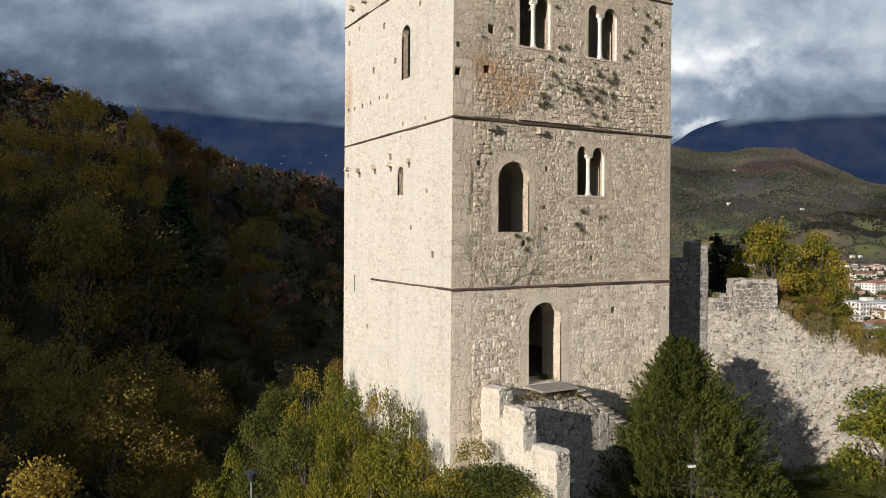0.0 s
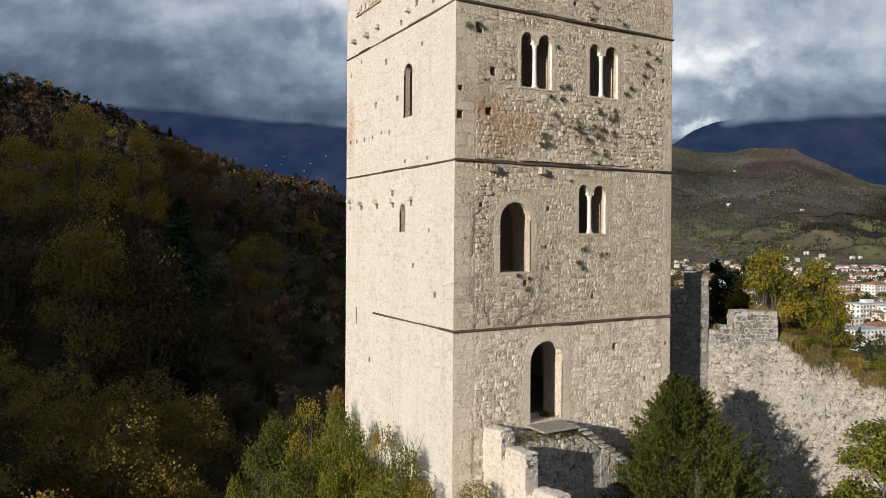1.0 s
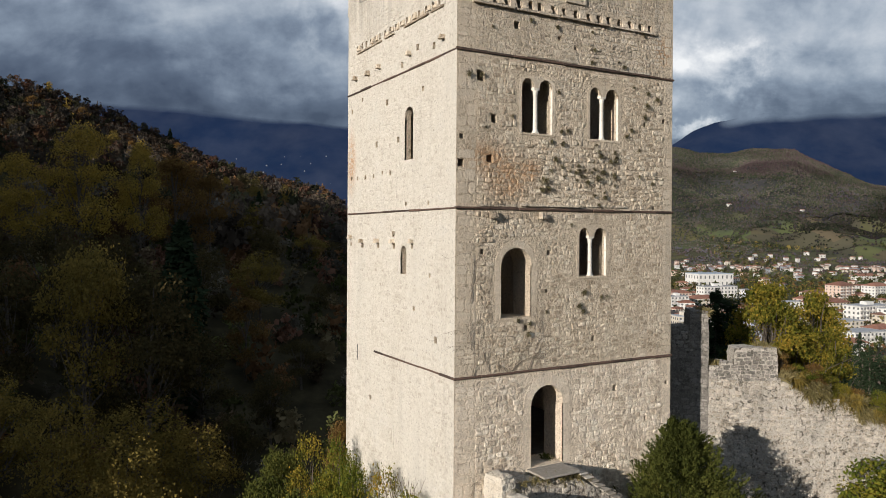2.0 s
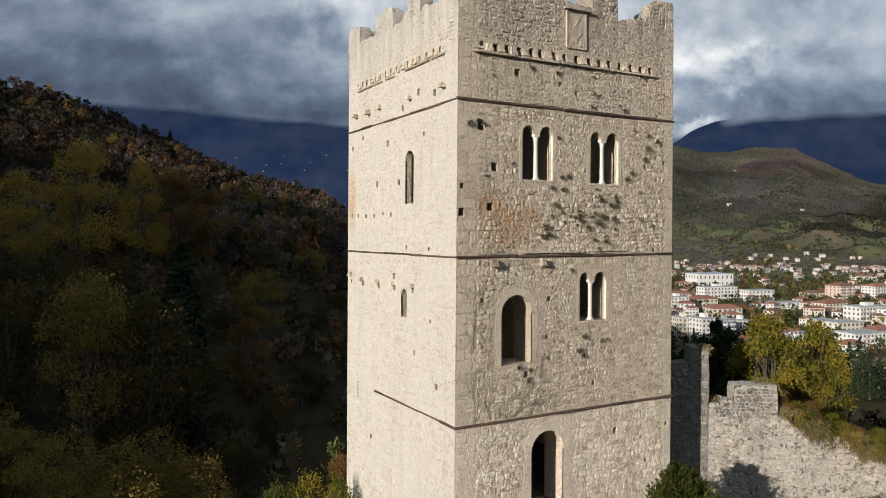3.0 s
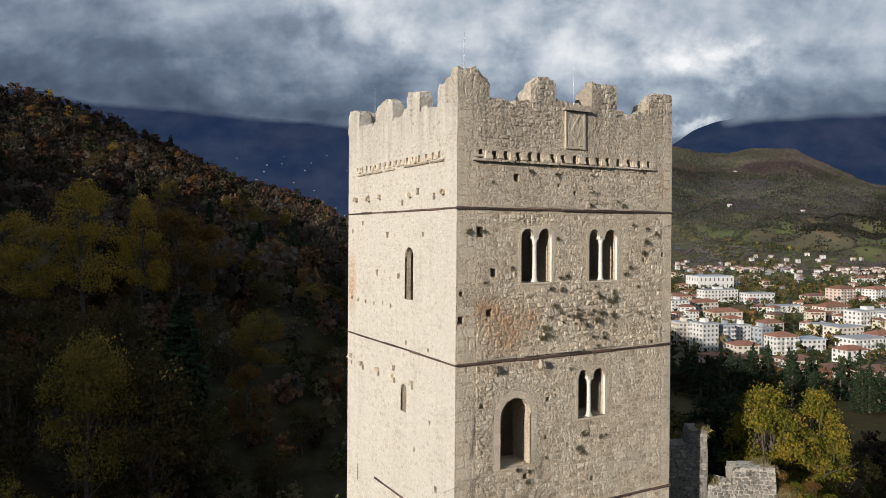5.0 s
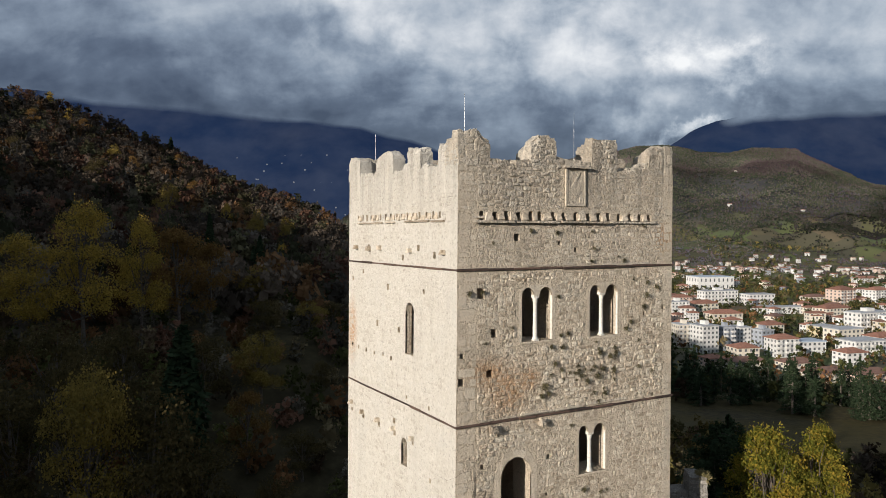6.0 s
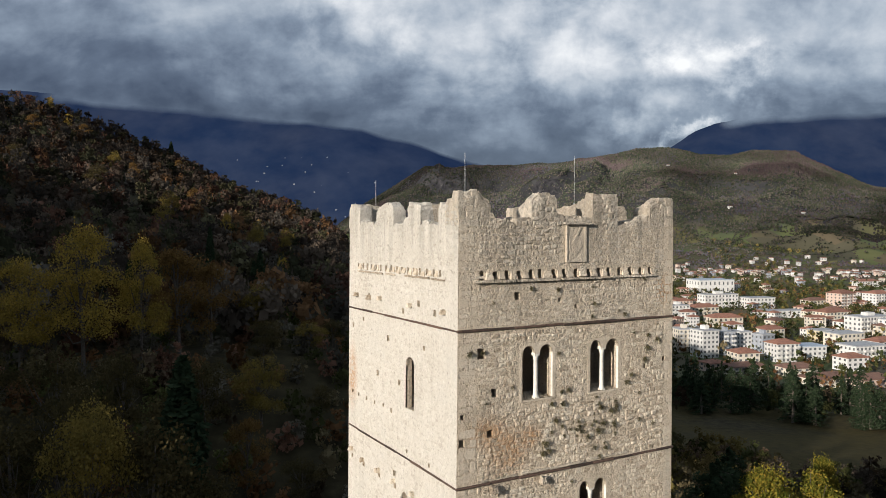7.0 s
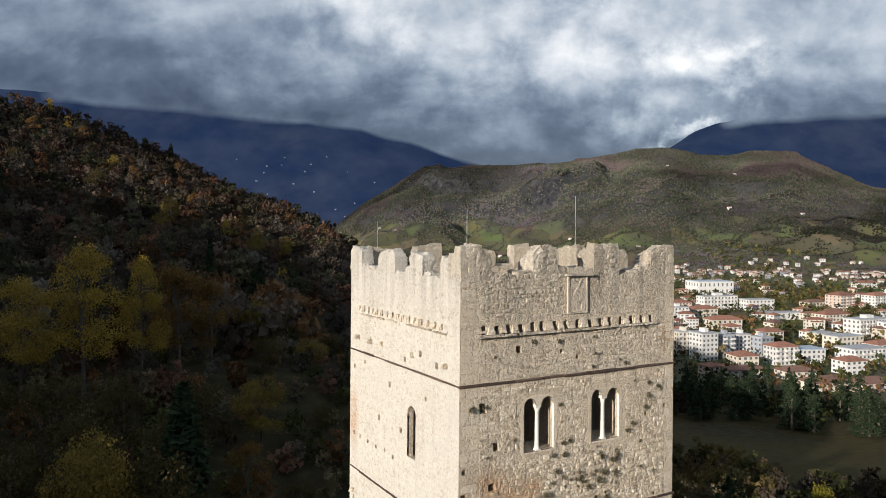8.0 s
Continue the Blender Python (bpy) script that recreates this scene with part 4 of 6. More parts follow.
# carved armorial panel, its devices as plain shapes
panel = part("relief_panel", box_mesh(3.60, -0.03, 14.83, 4.36, 0.02, 15.93, 0.01), M_ASHLAR, tower, "carved stone relief panel with a raised frame")
for x0, z0, x1, z1 in ((3.60, 14.83, 3.67, 15.93), (4.29, 14.83, 4.36, 15.93), (3.67, 14.83, 4.29, 14.89), (3.67, 15.87, 4.29, 15.93)):
    part("panel_frame", box_mesh(x0, -0.048, z0, x1, -0.028, z1, 0.006), M_ASHLAR, panel)
for pts in (((3.98, 15.05), (4.2, 15.32), (3.98, 15.60), (3.76, 15.32)), ((3.8, 15.82), (3.88, 15.84), (4.16, 15.42), (4.08, 15.40)), ((4.16, 15.84), (4.08, 15.82), (3.84, 15.42), (3.90, 15.40)), ((3.72, 14.93), (3.86, 14.93), (3.86, 15.08), (3.72, 15.08)), ((4.12, 14.93), (4.25, 14.93), (4.25, 15.08), (4.12, 15.08)), ((3.72, 15.2), (3.76, 15.2), (3.76, 15.6), (3.72, 15.6))):
    bm = bmesh.new()
    prism(bm, pts, -0.040 - 0.02 * (pts[0][0] - 3.7), -0.028)
    part("relief", bm, M_ASHLAR, panel)
plaque = part("plaque", box_mesh(-0.035, 3.75, 1.35, 0.02, 4.75, 2.06, 0.008), M_PLASTER, tower, "flat rendered rectangular panel on the wall")
part("plaque_field", box_mesh(-0.06, 3.86, 1.45, -0.03, 4.64, 1.96, 0.01), M_PLASTER, plaque)
bm = bmesh.new()
add_box(bm, -0.012, 6.72, 3.68, 0.01, 6.76, 4.25)
part("wall_slot", bm, M_DARKMETAL, tower, "thin dark vertical strip on the wall")


# battlements: the broken line of each side's top, from stretch to stretch: (from, to, top at either end)
def merlon_runs(side, runs, base=15.86, thick=0.5, seed=0, hug=False):
    for i, (a, b, za, zb) in enumerate(runs):
        top = max(za, zb)
        d = thick if top > 16.3 else thick * 0.8
        box = {"front": (a, 0.0, base, b, d, top), "back": (a, TOWER_Y - d, base, b, TOWER_Y, top), "west": (0.0, a, base, d, b, top), "east": (TOWER_X - d, a, base, TOWER_X, b, top)}[side]
        along = 0 if side in ("front", "back") else 1

        def crest(x, y, a=a, b=b, za=za, zb=zb, d=d):
            f = ((x, y)[along] - a) / (b - a)
            inward = (y, x)[along] if side in ("front", "west") else (TOWER_Y - y, TOWER_X - x)[along]
            block = math.floor((x, y)[along] / 0.17) * 1.7 + math.floor((x, y)[1 - along] / 0.25) * 3.1
            chip = 0.07 * noise.noise(Vector((block, seed * 1.3, 0.5))) - 0.02
            return za + (zb - za) * f + chip - (0.2 if hug and max(za, zb) > 16.3 and inward > 0.55 * d else 0.0)
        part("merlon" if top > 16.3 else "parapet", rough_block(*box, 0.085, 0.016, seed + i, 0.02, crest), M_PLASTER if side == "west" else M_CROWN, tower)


FRONT_TOP = ((0.0, 0.60, 16.84, 16.87), (0.60, 0.99, 16.82, 16.62), (0.99, 1.55, 16.12, 16.08), (1.55, 1.85, 16.06, 15.98), (1.85, 2.38, 16.12, 16.16), (2.38, 2.70, 16.66, 16.88), (2.70, 3.26, 16.88, 16.84), (3.26, 3.60, 16.30, 16.22),
             (3.60, 4.62, 16.24, 16.18), (4.62, 5.02, 16.92, 16.84), (5.02, 5.62, 16.82, 16.93), (5.62, 6.02, 15.97, 16.0), (6.02, 6.50, 16.04, 16.10), (6.50, 6.95, 16.14, 16.28), (6.95, 7.36, 16.62, 16.84), (7.36, 8.0, 16.86, 16.88))
merlon_runs("front", FRONT_TOP, thick=0.74, seed=10, hug=True)
WEST_TOP = ((0.742, 1.14, 16.50, 16.54), (1.14, 1.75, 15.93, 16.03), (1.75, 2.24, 16.06, 16.10), (2.24, 2.60, 16.60, 16.60), (2.60, 3.08, 16.58, 16.62), (3.08, 3.45, 16.22, 16.12), (3.45, 4.10, 16.06, 15.98), (4.10, 4.55, 16.56, 16.70), (4.55, 5.38, 16.70, 16.54),
            (5.38, 5.65, 16.12, 16.0), (5.65, 6.76, 16.02, 16.14), (6.76, TOWER_Y, 16.64, 16.74))
merlon_runs("west", WEST_TOP, thick=0.44, seed=40)
merlon_runs("back", ((0.442, 1.3, 16.70, 16.62), (1.3, 2.4, 16.02, 15.96), (2.4, 3.5, 16.70, 16.82), (3.5, 4.7, 16.05, 16.0), (4.7, 5.3, 16.84, 16.72), (5.3, 5.9, 16.62, 16.50), (5.9, 6.8, 16.02, 16.0), (6.8, 7.558, 16.70, 16.80)), seed=70)
merlon_runs("east", ((0.742, 1.0, 16.70, 16.60), (1.0, 2.1, 16.02, 16.0), (2.1, 3.3, 16.62, 16.80), (3.3, 4.3, 16.04, 16.0), (4.3, 5.5, 16.80, 16.66), (5.5, 6.5, 16.0, 15.96), (6.5, TOWER_Y, 16.72, 16.66)), thick=0.44, seed=90)

for x, y, z0, z1 in ((0.38, 0.35, 16.60, 17.85), (0.88, 7.4, 16.45, 17.6), (7.75, 4.6, 16.6, 18.6)):
    rod = thing("lightning_rod", pose(x, y, z0), "thin grey metal rod standing on the battlements", "lightning rod", "rods on the tower")
    part("rod", tubes_mesh("rod", [([(0, 0, 0), (0, 0, z1 - z0)], [0.010, 0.006])], M_METAL, 6), None, rod)
    part("rod_foot", tubes_mesh("rod_foot", [([(0, 0, -0.08), (0, 0, 0.22)], [0.028, 0.024])], M_METAL, 8), None, rod)

# ---- curtain wall beside the tower ----
CW_DIR = Vector((0.819, -0.574, 0))
CW_OUT = Vector((-0.574, -0.819, 0))
CW_AT = Vector((10.35, 1.03, 0))
curtain = thing("curtain_wall", Matrix.LocRotScale(CW_AT, Matrix.Rotation(math.atan2(-0.574, 0.819), 3, "Z"), None), "ruined rubble curtain wall with one merlon and weeds on top", "wall")
CW_TOPS = ((-2.55, -0.2, 4.9), (-0.2, 0.45, 5.45), (0.45, 0.85, 3.5), (0.85, 1.33, 3.62), (1.33, 2.80, 4.13), (2.80, 3.45, 3.2), (3.45, 4.4, 2.8), (4.4, 5.5, 2.4), (5.5, 7.0, 1.95), (7.0, 10.0, 1.45))
for i, (a, b, top) in enumerate(CW_TOPS):
    # the two lengths beside the tower carry its shade in their stone colour
    part("wall_length", rough_block(a, 0, -4.0, b, 0.9, top, 0.14, 0.018, 200 + i, 0.14 if i != 4 else 0.06), M_WEATHERED_SHADED if i < 2 else M_CURTAIN_MORTAR, curtain)


def curtain_place(u, z, n):
    return np.column_stack([u, -n, z])


def curtain_top(u):
    for a, b, top in CW_TOPS:
        if a <= u < b:
            return top
    return 1.0


def covered_curtain(u, z, hw, hh):
    return z + hh > min(curtain_top(u - hw), curtain_top(u + hw)) - 0.1

# ---- ruined stepped wall, landing and stair at the door ----
ruin = thing("ruined_wall", pose(0.80, -0.06, 0, 0, 0, 7), "ruined pale stone wall stepping down in broken stubs", "wall")
RUIN = ((-0.75, -0.01, 1.58), (-0.88, -0.75, 0.95), (-1.68, -0.88, 1.20), (-1.95, -1.68, 0.22), (-2.85, -1.95, 0.44), (-3.6, -2.85, -0.75), (-4.7, -3.6, -0.5), (-6.2, -4.7, -1.6))
for i, (a, b, top) in enumerate(RUIN):
    part("wall_stub", rough_block(0, a, -4.5, 0.46, b, top, 0.10, 0.016, 300 + i, 0.06), M_RUIN, ruin)

stair_base = thing("stair_base", pose(0, 0, 0), "rubble base under the landing, with dry weeds along its edge", "wall")
part("wall_block", rough_block(1.45, -0.62, -3.5, 3.9, -0.01, 1.28, 0.2, 0.03, 401, 0.06), M_CURTAIN_MORTAR, stair_base)
for i in range(6):
    x = 3.9 + i * 0.30
    part("wall_block", rough_block(x, -0.66, -3.5, x + 0.30, -0.01, 1.12 - i * 0.2, 0.2, 0.03, 410 + i, 0.04), M_CURTAIN_MORTAR, stair_base)
landing = tagged(new("landing_slab", finish("landing_slab", box_mesh(2.28, -0.84, 1.32, 3.56, 0.02, 1.385, 0.012), M_WOOD)), "flat grey landing slab in front of the tower door", "landing")
stairs = thing("wooden_stair", pose(0, 0, 0), "short flight of weathered grey plank steps along the wall", "stairs")
for i in range(8):
    x = 3.60 + i * 0.215
    z = 1.27 - i * 0.155
    part("tread", box_mesh(x, -0.80, z - 0.045, x + 0.27, -0.02, z, 0.008), M_WOOD, stairs)
bm = bmesh.new()
prism(bm, [(3.6, 1.05), (3.6, 1.22), (5.32, -0.04), (5.32, -0.21)], -0.10, -0.05)
part("stringer", bm, M_WOOD, stairs)


# ---- trees and shrubs ----
def leaf_quads(rs, centres, outward, size, aspect=0.6, droop=0.0, tilt=0.9):
    """One bent-free leaf blade at each centre, turned mostly outward."""
    n = len(centres)
    nrm = outward + rs.normal(0, tilt, (n, 3))
    nrm /= np.linalg.norm(nrm, axis=1)[:, None] + 1e-9
    ref = rs.normal(0, 1, (n, 3))
    ref[:, 2] -= droop
    a = np.cross(nrm, ref)
    a /= np.linalg.norm(a, axis=1)[:, None] + 1e-9
    b = np.cross(nrm, a)
    s = size * rs.uniform(0.6, 1.35, n)[:, None]
    a, b = a * s * 0.5, b * s * aspect * 0.5
    v = np.stack([centres - a, centres + b - a * 0.1, centres + a, centres - b - a * 0.1], 1)
    return v.reshape(-1, 3)


def quads(n):
    return np.arange(4 * n).reshape(-1, 4)


def lobed_crown(rs, n, radius, height, base, lobes=11, fill=0.55, puff=1.0):
    """Points and outward ways in a crown of several uneven lobes; the crown's foot is at base."""
    cen, rad = [], []
    for i in range(lobes):
        w = rs.uniform(0, 2 * np.pi)
        f = rs.uniform(0.05, 0.98)
        reach = radius * (0.75 * math.sin(math.pi * min(0.93, 0.18 + 0.75 * f))) * rs.uniform(0.45, 1.0)
        cen.append((reach * math.cos(w), reach * math.sin(w), base + height * (0.12 + 0.78 * f)))
        rad.append(radius * rs.uniform(0.26, 0.46) * puff)
    cen, rad = np.array(cen), np.array(rad)
    pick = rs.integers(0, lobes, n)
    d = rs.normal(0, 1, (n, 3))
    d[:, 2] = np.abs(d[:, 2]) * 0.9 - 0.25
    d /= np.linalg.norm(d, axis=1)[:, None]
    k = (fill + (1 - fill) * rs.random(n) ** 0.5)[:, None]
    wob = 1 + 0.22 * np.sin(d[:, :1] * 7 + pick[:, None]) * np.cos(d[:, 1:2] * 6 + pick[:, None] * 2)
    pts = cen[pick] + d * rad[pick][:, None] * k * wob * np.array([1, 1, 0.85])
    # gather into sprays
    sprays = max(8, n // 14)
    anchor = pts[rs.integers(0, n, sprays)]
    near = rs.integers(0, sprays, n)
    pts = np.where(rs.random((n, 1)) < 0.7, anchor[near] + rs.normal(0, radius * 0.065, (n, 3)), pts)
    return pts, d, cen


def trunk_mesh(rs, height, radius, targets, name="trunk"):
    """A tapered trunk with limbs that reach towards the crown's lobes."""
    lean = rs.normal(0, 0.04, 2)
    axis = [(lean[0] * height * t ** 1.5 + 0.05 * math.sin(5 * t), lean[1] * height * t ** 1.5, height * t - 0.5 * (t == 0)) for t in (0, 0.08, 0.3, 0.55, 0.8, 0.95)]
    tubes = [(axis, [radius * k for k in (1.35, 1.0, 0.8, 0.6, 0.35, 0.12)])]
    for c in targets:
        z = min(height * 0.85, max(height * 0.25, c[2] * 0.62))
        t = z / height
        p = np.array((lean[0] * height * t ** 1.5, lean[1] * height * t ** 1.5, z))
        q = np.array(c)
        mid = p + (q - p) * 0.5 + np.array((0, 0, -0.08 * height * rs.random()))
        tubes.append(([tuple(p), tuple(mid), tuple(q)], [radius * 0.42, radius * 0.26, radius * 0.07]))
        for _ in range(2):
            e = q + rs.normal(0, 0.045 * height, 3)
            tubes.append(([tuple(mid), tuple((mid + e) / 2 + rs.normal(0, 0.03 * height, 3)), tuple(e)], [radius * 0.18, radius * 0.11, radius * 0.04]))
    return tubes_mesh(name, tubes, M_BARK, 6)


def broad_tree(name, seed, height, radius, mat, leaves, leaf, label, category="tree", foot=0.25, lobes=11, group="", trunk=0.16, puff=1.0):
    rs = np.random.default_rng(seed)
    pts, out, cen = lobed_crown(rs, leaves, radius, height * (1 - foot), height * foot, lobes, 0.55, puff)
    ob = thing(name, pose(0, 0, 0), label, category, group)
    part("trunk", trunk_mesh(rs, height * 0.9, trunk, cen), None, ob)
    part("crown", mesh_from("crown", leaf_quads(rs, pts, out, leaf), quads(leaves), mat), None, ob)
    return ob


def place(ob, x, y, top=None, height=1.0, turn=0.0, sink=0.1, wide=None):
    """Stand a tree or shrub on the ground so that it reaches top."""
    z = gz(x, y) - sink
    s = (top - z) / height if top is not None else 1.0
    w = wide if wide is not None else s
    ob.matrix_world = pose(x, y, z, 0, 0, turn) @ Matrix.Diagonal((w, w, s, 1))
    return ob


def stand(src, x, y, top, height, turn, wide=None, first=False):
    ob = src if first else copy_thing(src, pose(0, 0, 0))
    return place(ob, x, y, top, height, turn, 0.1, wide)


# shrubs on the bank below the tower
BUSHES = ((-1.2, 7.9, 0.6, 2), (-1.0, 6.3, 0.75, 0), (-0.95, 4.6, 0.55, 0), (-0.9, 3.1, 0.65, 2), (-0.85, 1.7, 0.5, 0), (-0.6, 0.4, -0.1, 2), (-2.2, 5.6, -0.4, 1), (-2.2, 3.6, -0.5, 0), (-2.0, 1.5, -0.8, 2),
          (-1.4, -0.5, -1.0, 1), (-0.45, -1.1, -0.5, 2), (-0.15, -2.2, -0.9, 0), (-2.5, 6.9, -1.5, 1), (-3.0, 4.2, -1.8, 0), (-3.2, 2.2, -2.1, 1), (-2.6, -0.4, -2.2, 2), (-2.6, 8.8, -0.6, 1), (-3.6, 9.8, -2.4, 0),
          (-1.8, 9.9, -0.1, 1), (0.3, 9.4, 0.5, 3), (-0.3, -3.4, -1.8, 1), (-1.5, -2.2, -2.2, 0), (0.20, -0.7, 0.15, 2), (0.30, -1.6, -0.2, 1), (0.35, -2.6, -0.6, 2), (-4.2, 4.9, -3.6, 1), (-4.4, 3.2, -3.4, 2), (-4.9, 9.4, -3.4, 0))
bush_src = []
for i, (mat, lab) in enumerate(((L_BUSH, "leafy yellow-green shrub on the bank below the tower"), (L_BUSHG, "dense dark green shrub on the bank below the tower"), (L_YELLOW, "yellowing autumn shrub against the tower's foot"), (L_ORANGE, "rust-brown autumn shrub on the steep bank"))):
    bush_src.append(broad_tree("shrub", 100 + i, 2.8, 1.35, mat, 9600, 0.062, lab, "shrub", 0.03, 14, "shrubs on the bank", 0.05))
used = set()
for n, (x, y, top, k) in enumerate(BUSHES):
    stand(bush_src[k], x, y, top + 0.1, 2.7, n * 67, 0.95 + 0.25 * math.sin(n * 3.3), k not in used)
    used.add(k)

# the yew in the bailey
def yew_tree():
    rs = np.random.default_rng(7)
    H, R, n = 5.05, 3.2, 84000
    ob = thing("yew_tree", pose(6.78, -2.25, -2.6), "large dense dark green yew with upswept sprays", "tree")
    sprays = 1300
    t = rs.random(sprays) ** 1.35
    w = rs.uniform(0, 2 * np.pi, sprays)
    prof = R * np.clip(1 - t, 0.0, 1) ** 0.72 * (1 + 0.16 * np.sin(3 * w + 5 * t) + 0.10 * np.sin(7 * w + 9 * t) + rs.normal(0, 0.07, sprays))
    reach = prof * rs.uniform(0.5, 1.04, sprays)
    tip = np.column_stack([reach * np.cos(w) - 0.5 * t, reach * np.sin(w) + 0.3 * t, 0.1 + H * t])
    grow = np.column_stack([np.cos(w) * 0.7, np.sin(w) * 0.7, np.full(sprays, 0.85)])
    k = rs.integers(0, sprays, n)
    along = rs.random(n)
    pts = tip[k] + grow[k] * (along[:, None] - 0.6) * 0.75 + rs.normal(0, 1, (n, 3)) * (0.13 * (1.15 - along))[:, None]
    a = grow[k] + rs.normal(0, 0.45, (n, 3))
    a /= np.linalg.norm(a, axis=1)[:, None]
    b = np.cross(a, rs.normal(0, 1, (n, 3)))
    b /= np.linalg.norm(b, axis=1)[:, None] + 1e-9
    s = rs.uniform(0.035, 0.072, n)[:, None]
    v = np.stack([pts - a * s, pts + b * s * 0.33, pts + a * s, pts - b * s * 0.33], 1).reshape(-1, 3)
    part("crown", mesh_from("crown", v, quads(n), L_YEW), None, ob)
    part("trunk", trunk_mesh(rs, 3.9, 0.2, tip[rs.integers(0, sprays, 14)] * np.array((0.7, 0.7, 0.9))), None, ob)
    return ob


yew_tree()

# shrub at the foot of the curtain wall
stand(broad_tree("shrub", 131, 2.8, 1.3, L_BUSH, 6000, 0.10, "yellow-green shrub at the foot of the curtain wall", "shrub", 0.05, 12, "", 0.05), 13.9, -3.4, 0.4, 2.7, 20, 1.5, True)
for n, (x, y, top, k, w) in enumerate(((11.4, -1.8, -1.9, 1, 0.7), (12.5, -2.5, -1.8, 1, 0.8), (13.3, -2.9, -1.6, 1, 0.7), (15.6, -4.0, -0.1, 1, 1.2), (13.2, -4.2, -2.0, 1, 1.0), (11.2, -3.6, -2.2, 1, 1.0), (9.4, -3.9, -2.2, 1, 1.0), (3.4, -3.0, -1.6, 1, 0.9))):
    stand(copy_thing(bush_src[k], pose(0, 0, 0)), x, y, top, 2.7, 130 + 50 * n, w, True)
stand(copy_thing(bush_src[1], pose(0, 0, 0)), 16.2, -3.9, 0.1, 2.7, 200, 1.0, True)

for n, (u, v, k) in enumerate(((3.1, 0.5, 3), (3.7, 0.45, 0), (4.2, 0.6, 3), (4.8, 0.4, 2), (5.6, 0.5, 3), (6.3, 0.5, 0), (7.2, 0.5, 0))):
    p = CW_AT + CW_DIR * u - CW_OUT * v
    small = copy_thing(bush_src[k], pose(0, 0, 0))
    small.matrix_world = pose(p.x, p.y, curtain_top(u) - 0.25, 0, 0, 70 * n) @ Matrix.Diagonal((0.5, 0.5, 0.33, 1))
    tagged(small, "low tangled shrub growing on the broken wall top", group="shrubs on the wall")
# autumn trees behind the curtain wall
t_yel = broad_tree("deciduous_tree", 140, 10.0, 2.4, L_YELLOW, 27000, 0.115, "autumn tree with yellow-green leaves behind the curtain wall", "tree", 0.30, 46, "", 0.16, 0.50)
stand(t_yel, 15.8, 2.2, 6.25, 9.7, 30, 0.92, True)
t_ora = broad_tree("deciduous_tree", 141, 10.0, 2.4, L_YELLOW, 27000, 0.115, "golden autumn tree behind the curtain wall", "tree", 0.28, 46, "", 0.16, 0.50)
stand(t_ora, 18.3, 1.9, 5.9, 9.7, 80, 0.95, True)
stand(t_ora, 17.2, 1.3, 4.6, 9.7, 190, 0.6)
stand(t_yel, 25.3, 5.9, 4.2, 9.6, 200, 0.6)


def conifer(name, seed, height, radius, mat, label, n=7000, leaf=0.2, tiers=13, narrow=0.8, group=""):
    """A tiered conifer: level boughs of short needled sprays."""
    rs = np.random.default_rng(seed)
    ob = thing(name, pose(0, 0, 0), label, "tree", group)
    boughs = []
    for i in range(tiers):
        f = i / (tiers - 1)
        for j in range(7):
            w = rs.uniform(0, 2 * np.pi)
            L = radius * (1 - f) ** narrow * rs.uniform(0.65, 1.05) + 0.25
            boughs.append((w, height * (0.10 + 0.85 * f) + rs.normal(0, 0.02 * height), L))
    k = rs.integers(0, len(boughs), n)
    bw = np.array(boughs)
    al = rs.random(n) ** 0.7
    wv, zv, lv = bw[k, 0] + rs.normal(0, 0.22, n) * (1 - 0.4 * al), bw[k, 1], bw[k, 2]
    pts = np.column_stack([np.cos(wv) * lv * al, np.sin(wv) * lv * al, zv - 0.22 * lv * al ** 1.6 + rs.normal(0, 0.012 * height, n)])
    out = np.column_stack([np.cos(wv) * 0.3, np.sin(wv) * 0.3, np.ones(n)])
    part("crown", mesh_from("crown", leaf_quads(rs, pts, out, leaf, 0.45, 0, 0.6), quads(n), mat), None, ob)
    tubes = [([(0, 0, -0.6), (0, 0, height * 0.5), (0, 0, height * 0.88)], [0.028 * height, 0.018 * height, 0.003 * height])]
    for w, z, L in boughs[::3]:
        tubes.append(([(0, 0, z), (math.cos(w) * L * 0.8, math.sin(w) * L * 0.8, z - 0.12 * L)], [0.006 * height, 0.002 * height]))
    part("trunk", tubes_mesh("trunk", tubes, M_BARK, 5), None, ob)
    return ob


cedar = conifer("conifer_tree", 150, 12.0, 3.6, L_CEDAR, "dark green cedar with level boughs behind the curtain wall", 26000, 0.17, 17, 0.55)
stand(cedar, 16.2, 5.0, 5.7, 11.8, 10, 1.0, True)
stand(cedar, 15.2, 4.2, 5.0, 11.8, 60, 0.8)
stand(cedar, 21.5, 8.5, 4.6, 11.8, 100, 0.8)

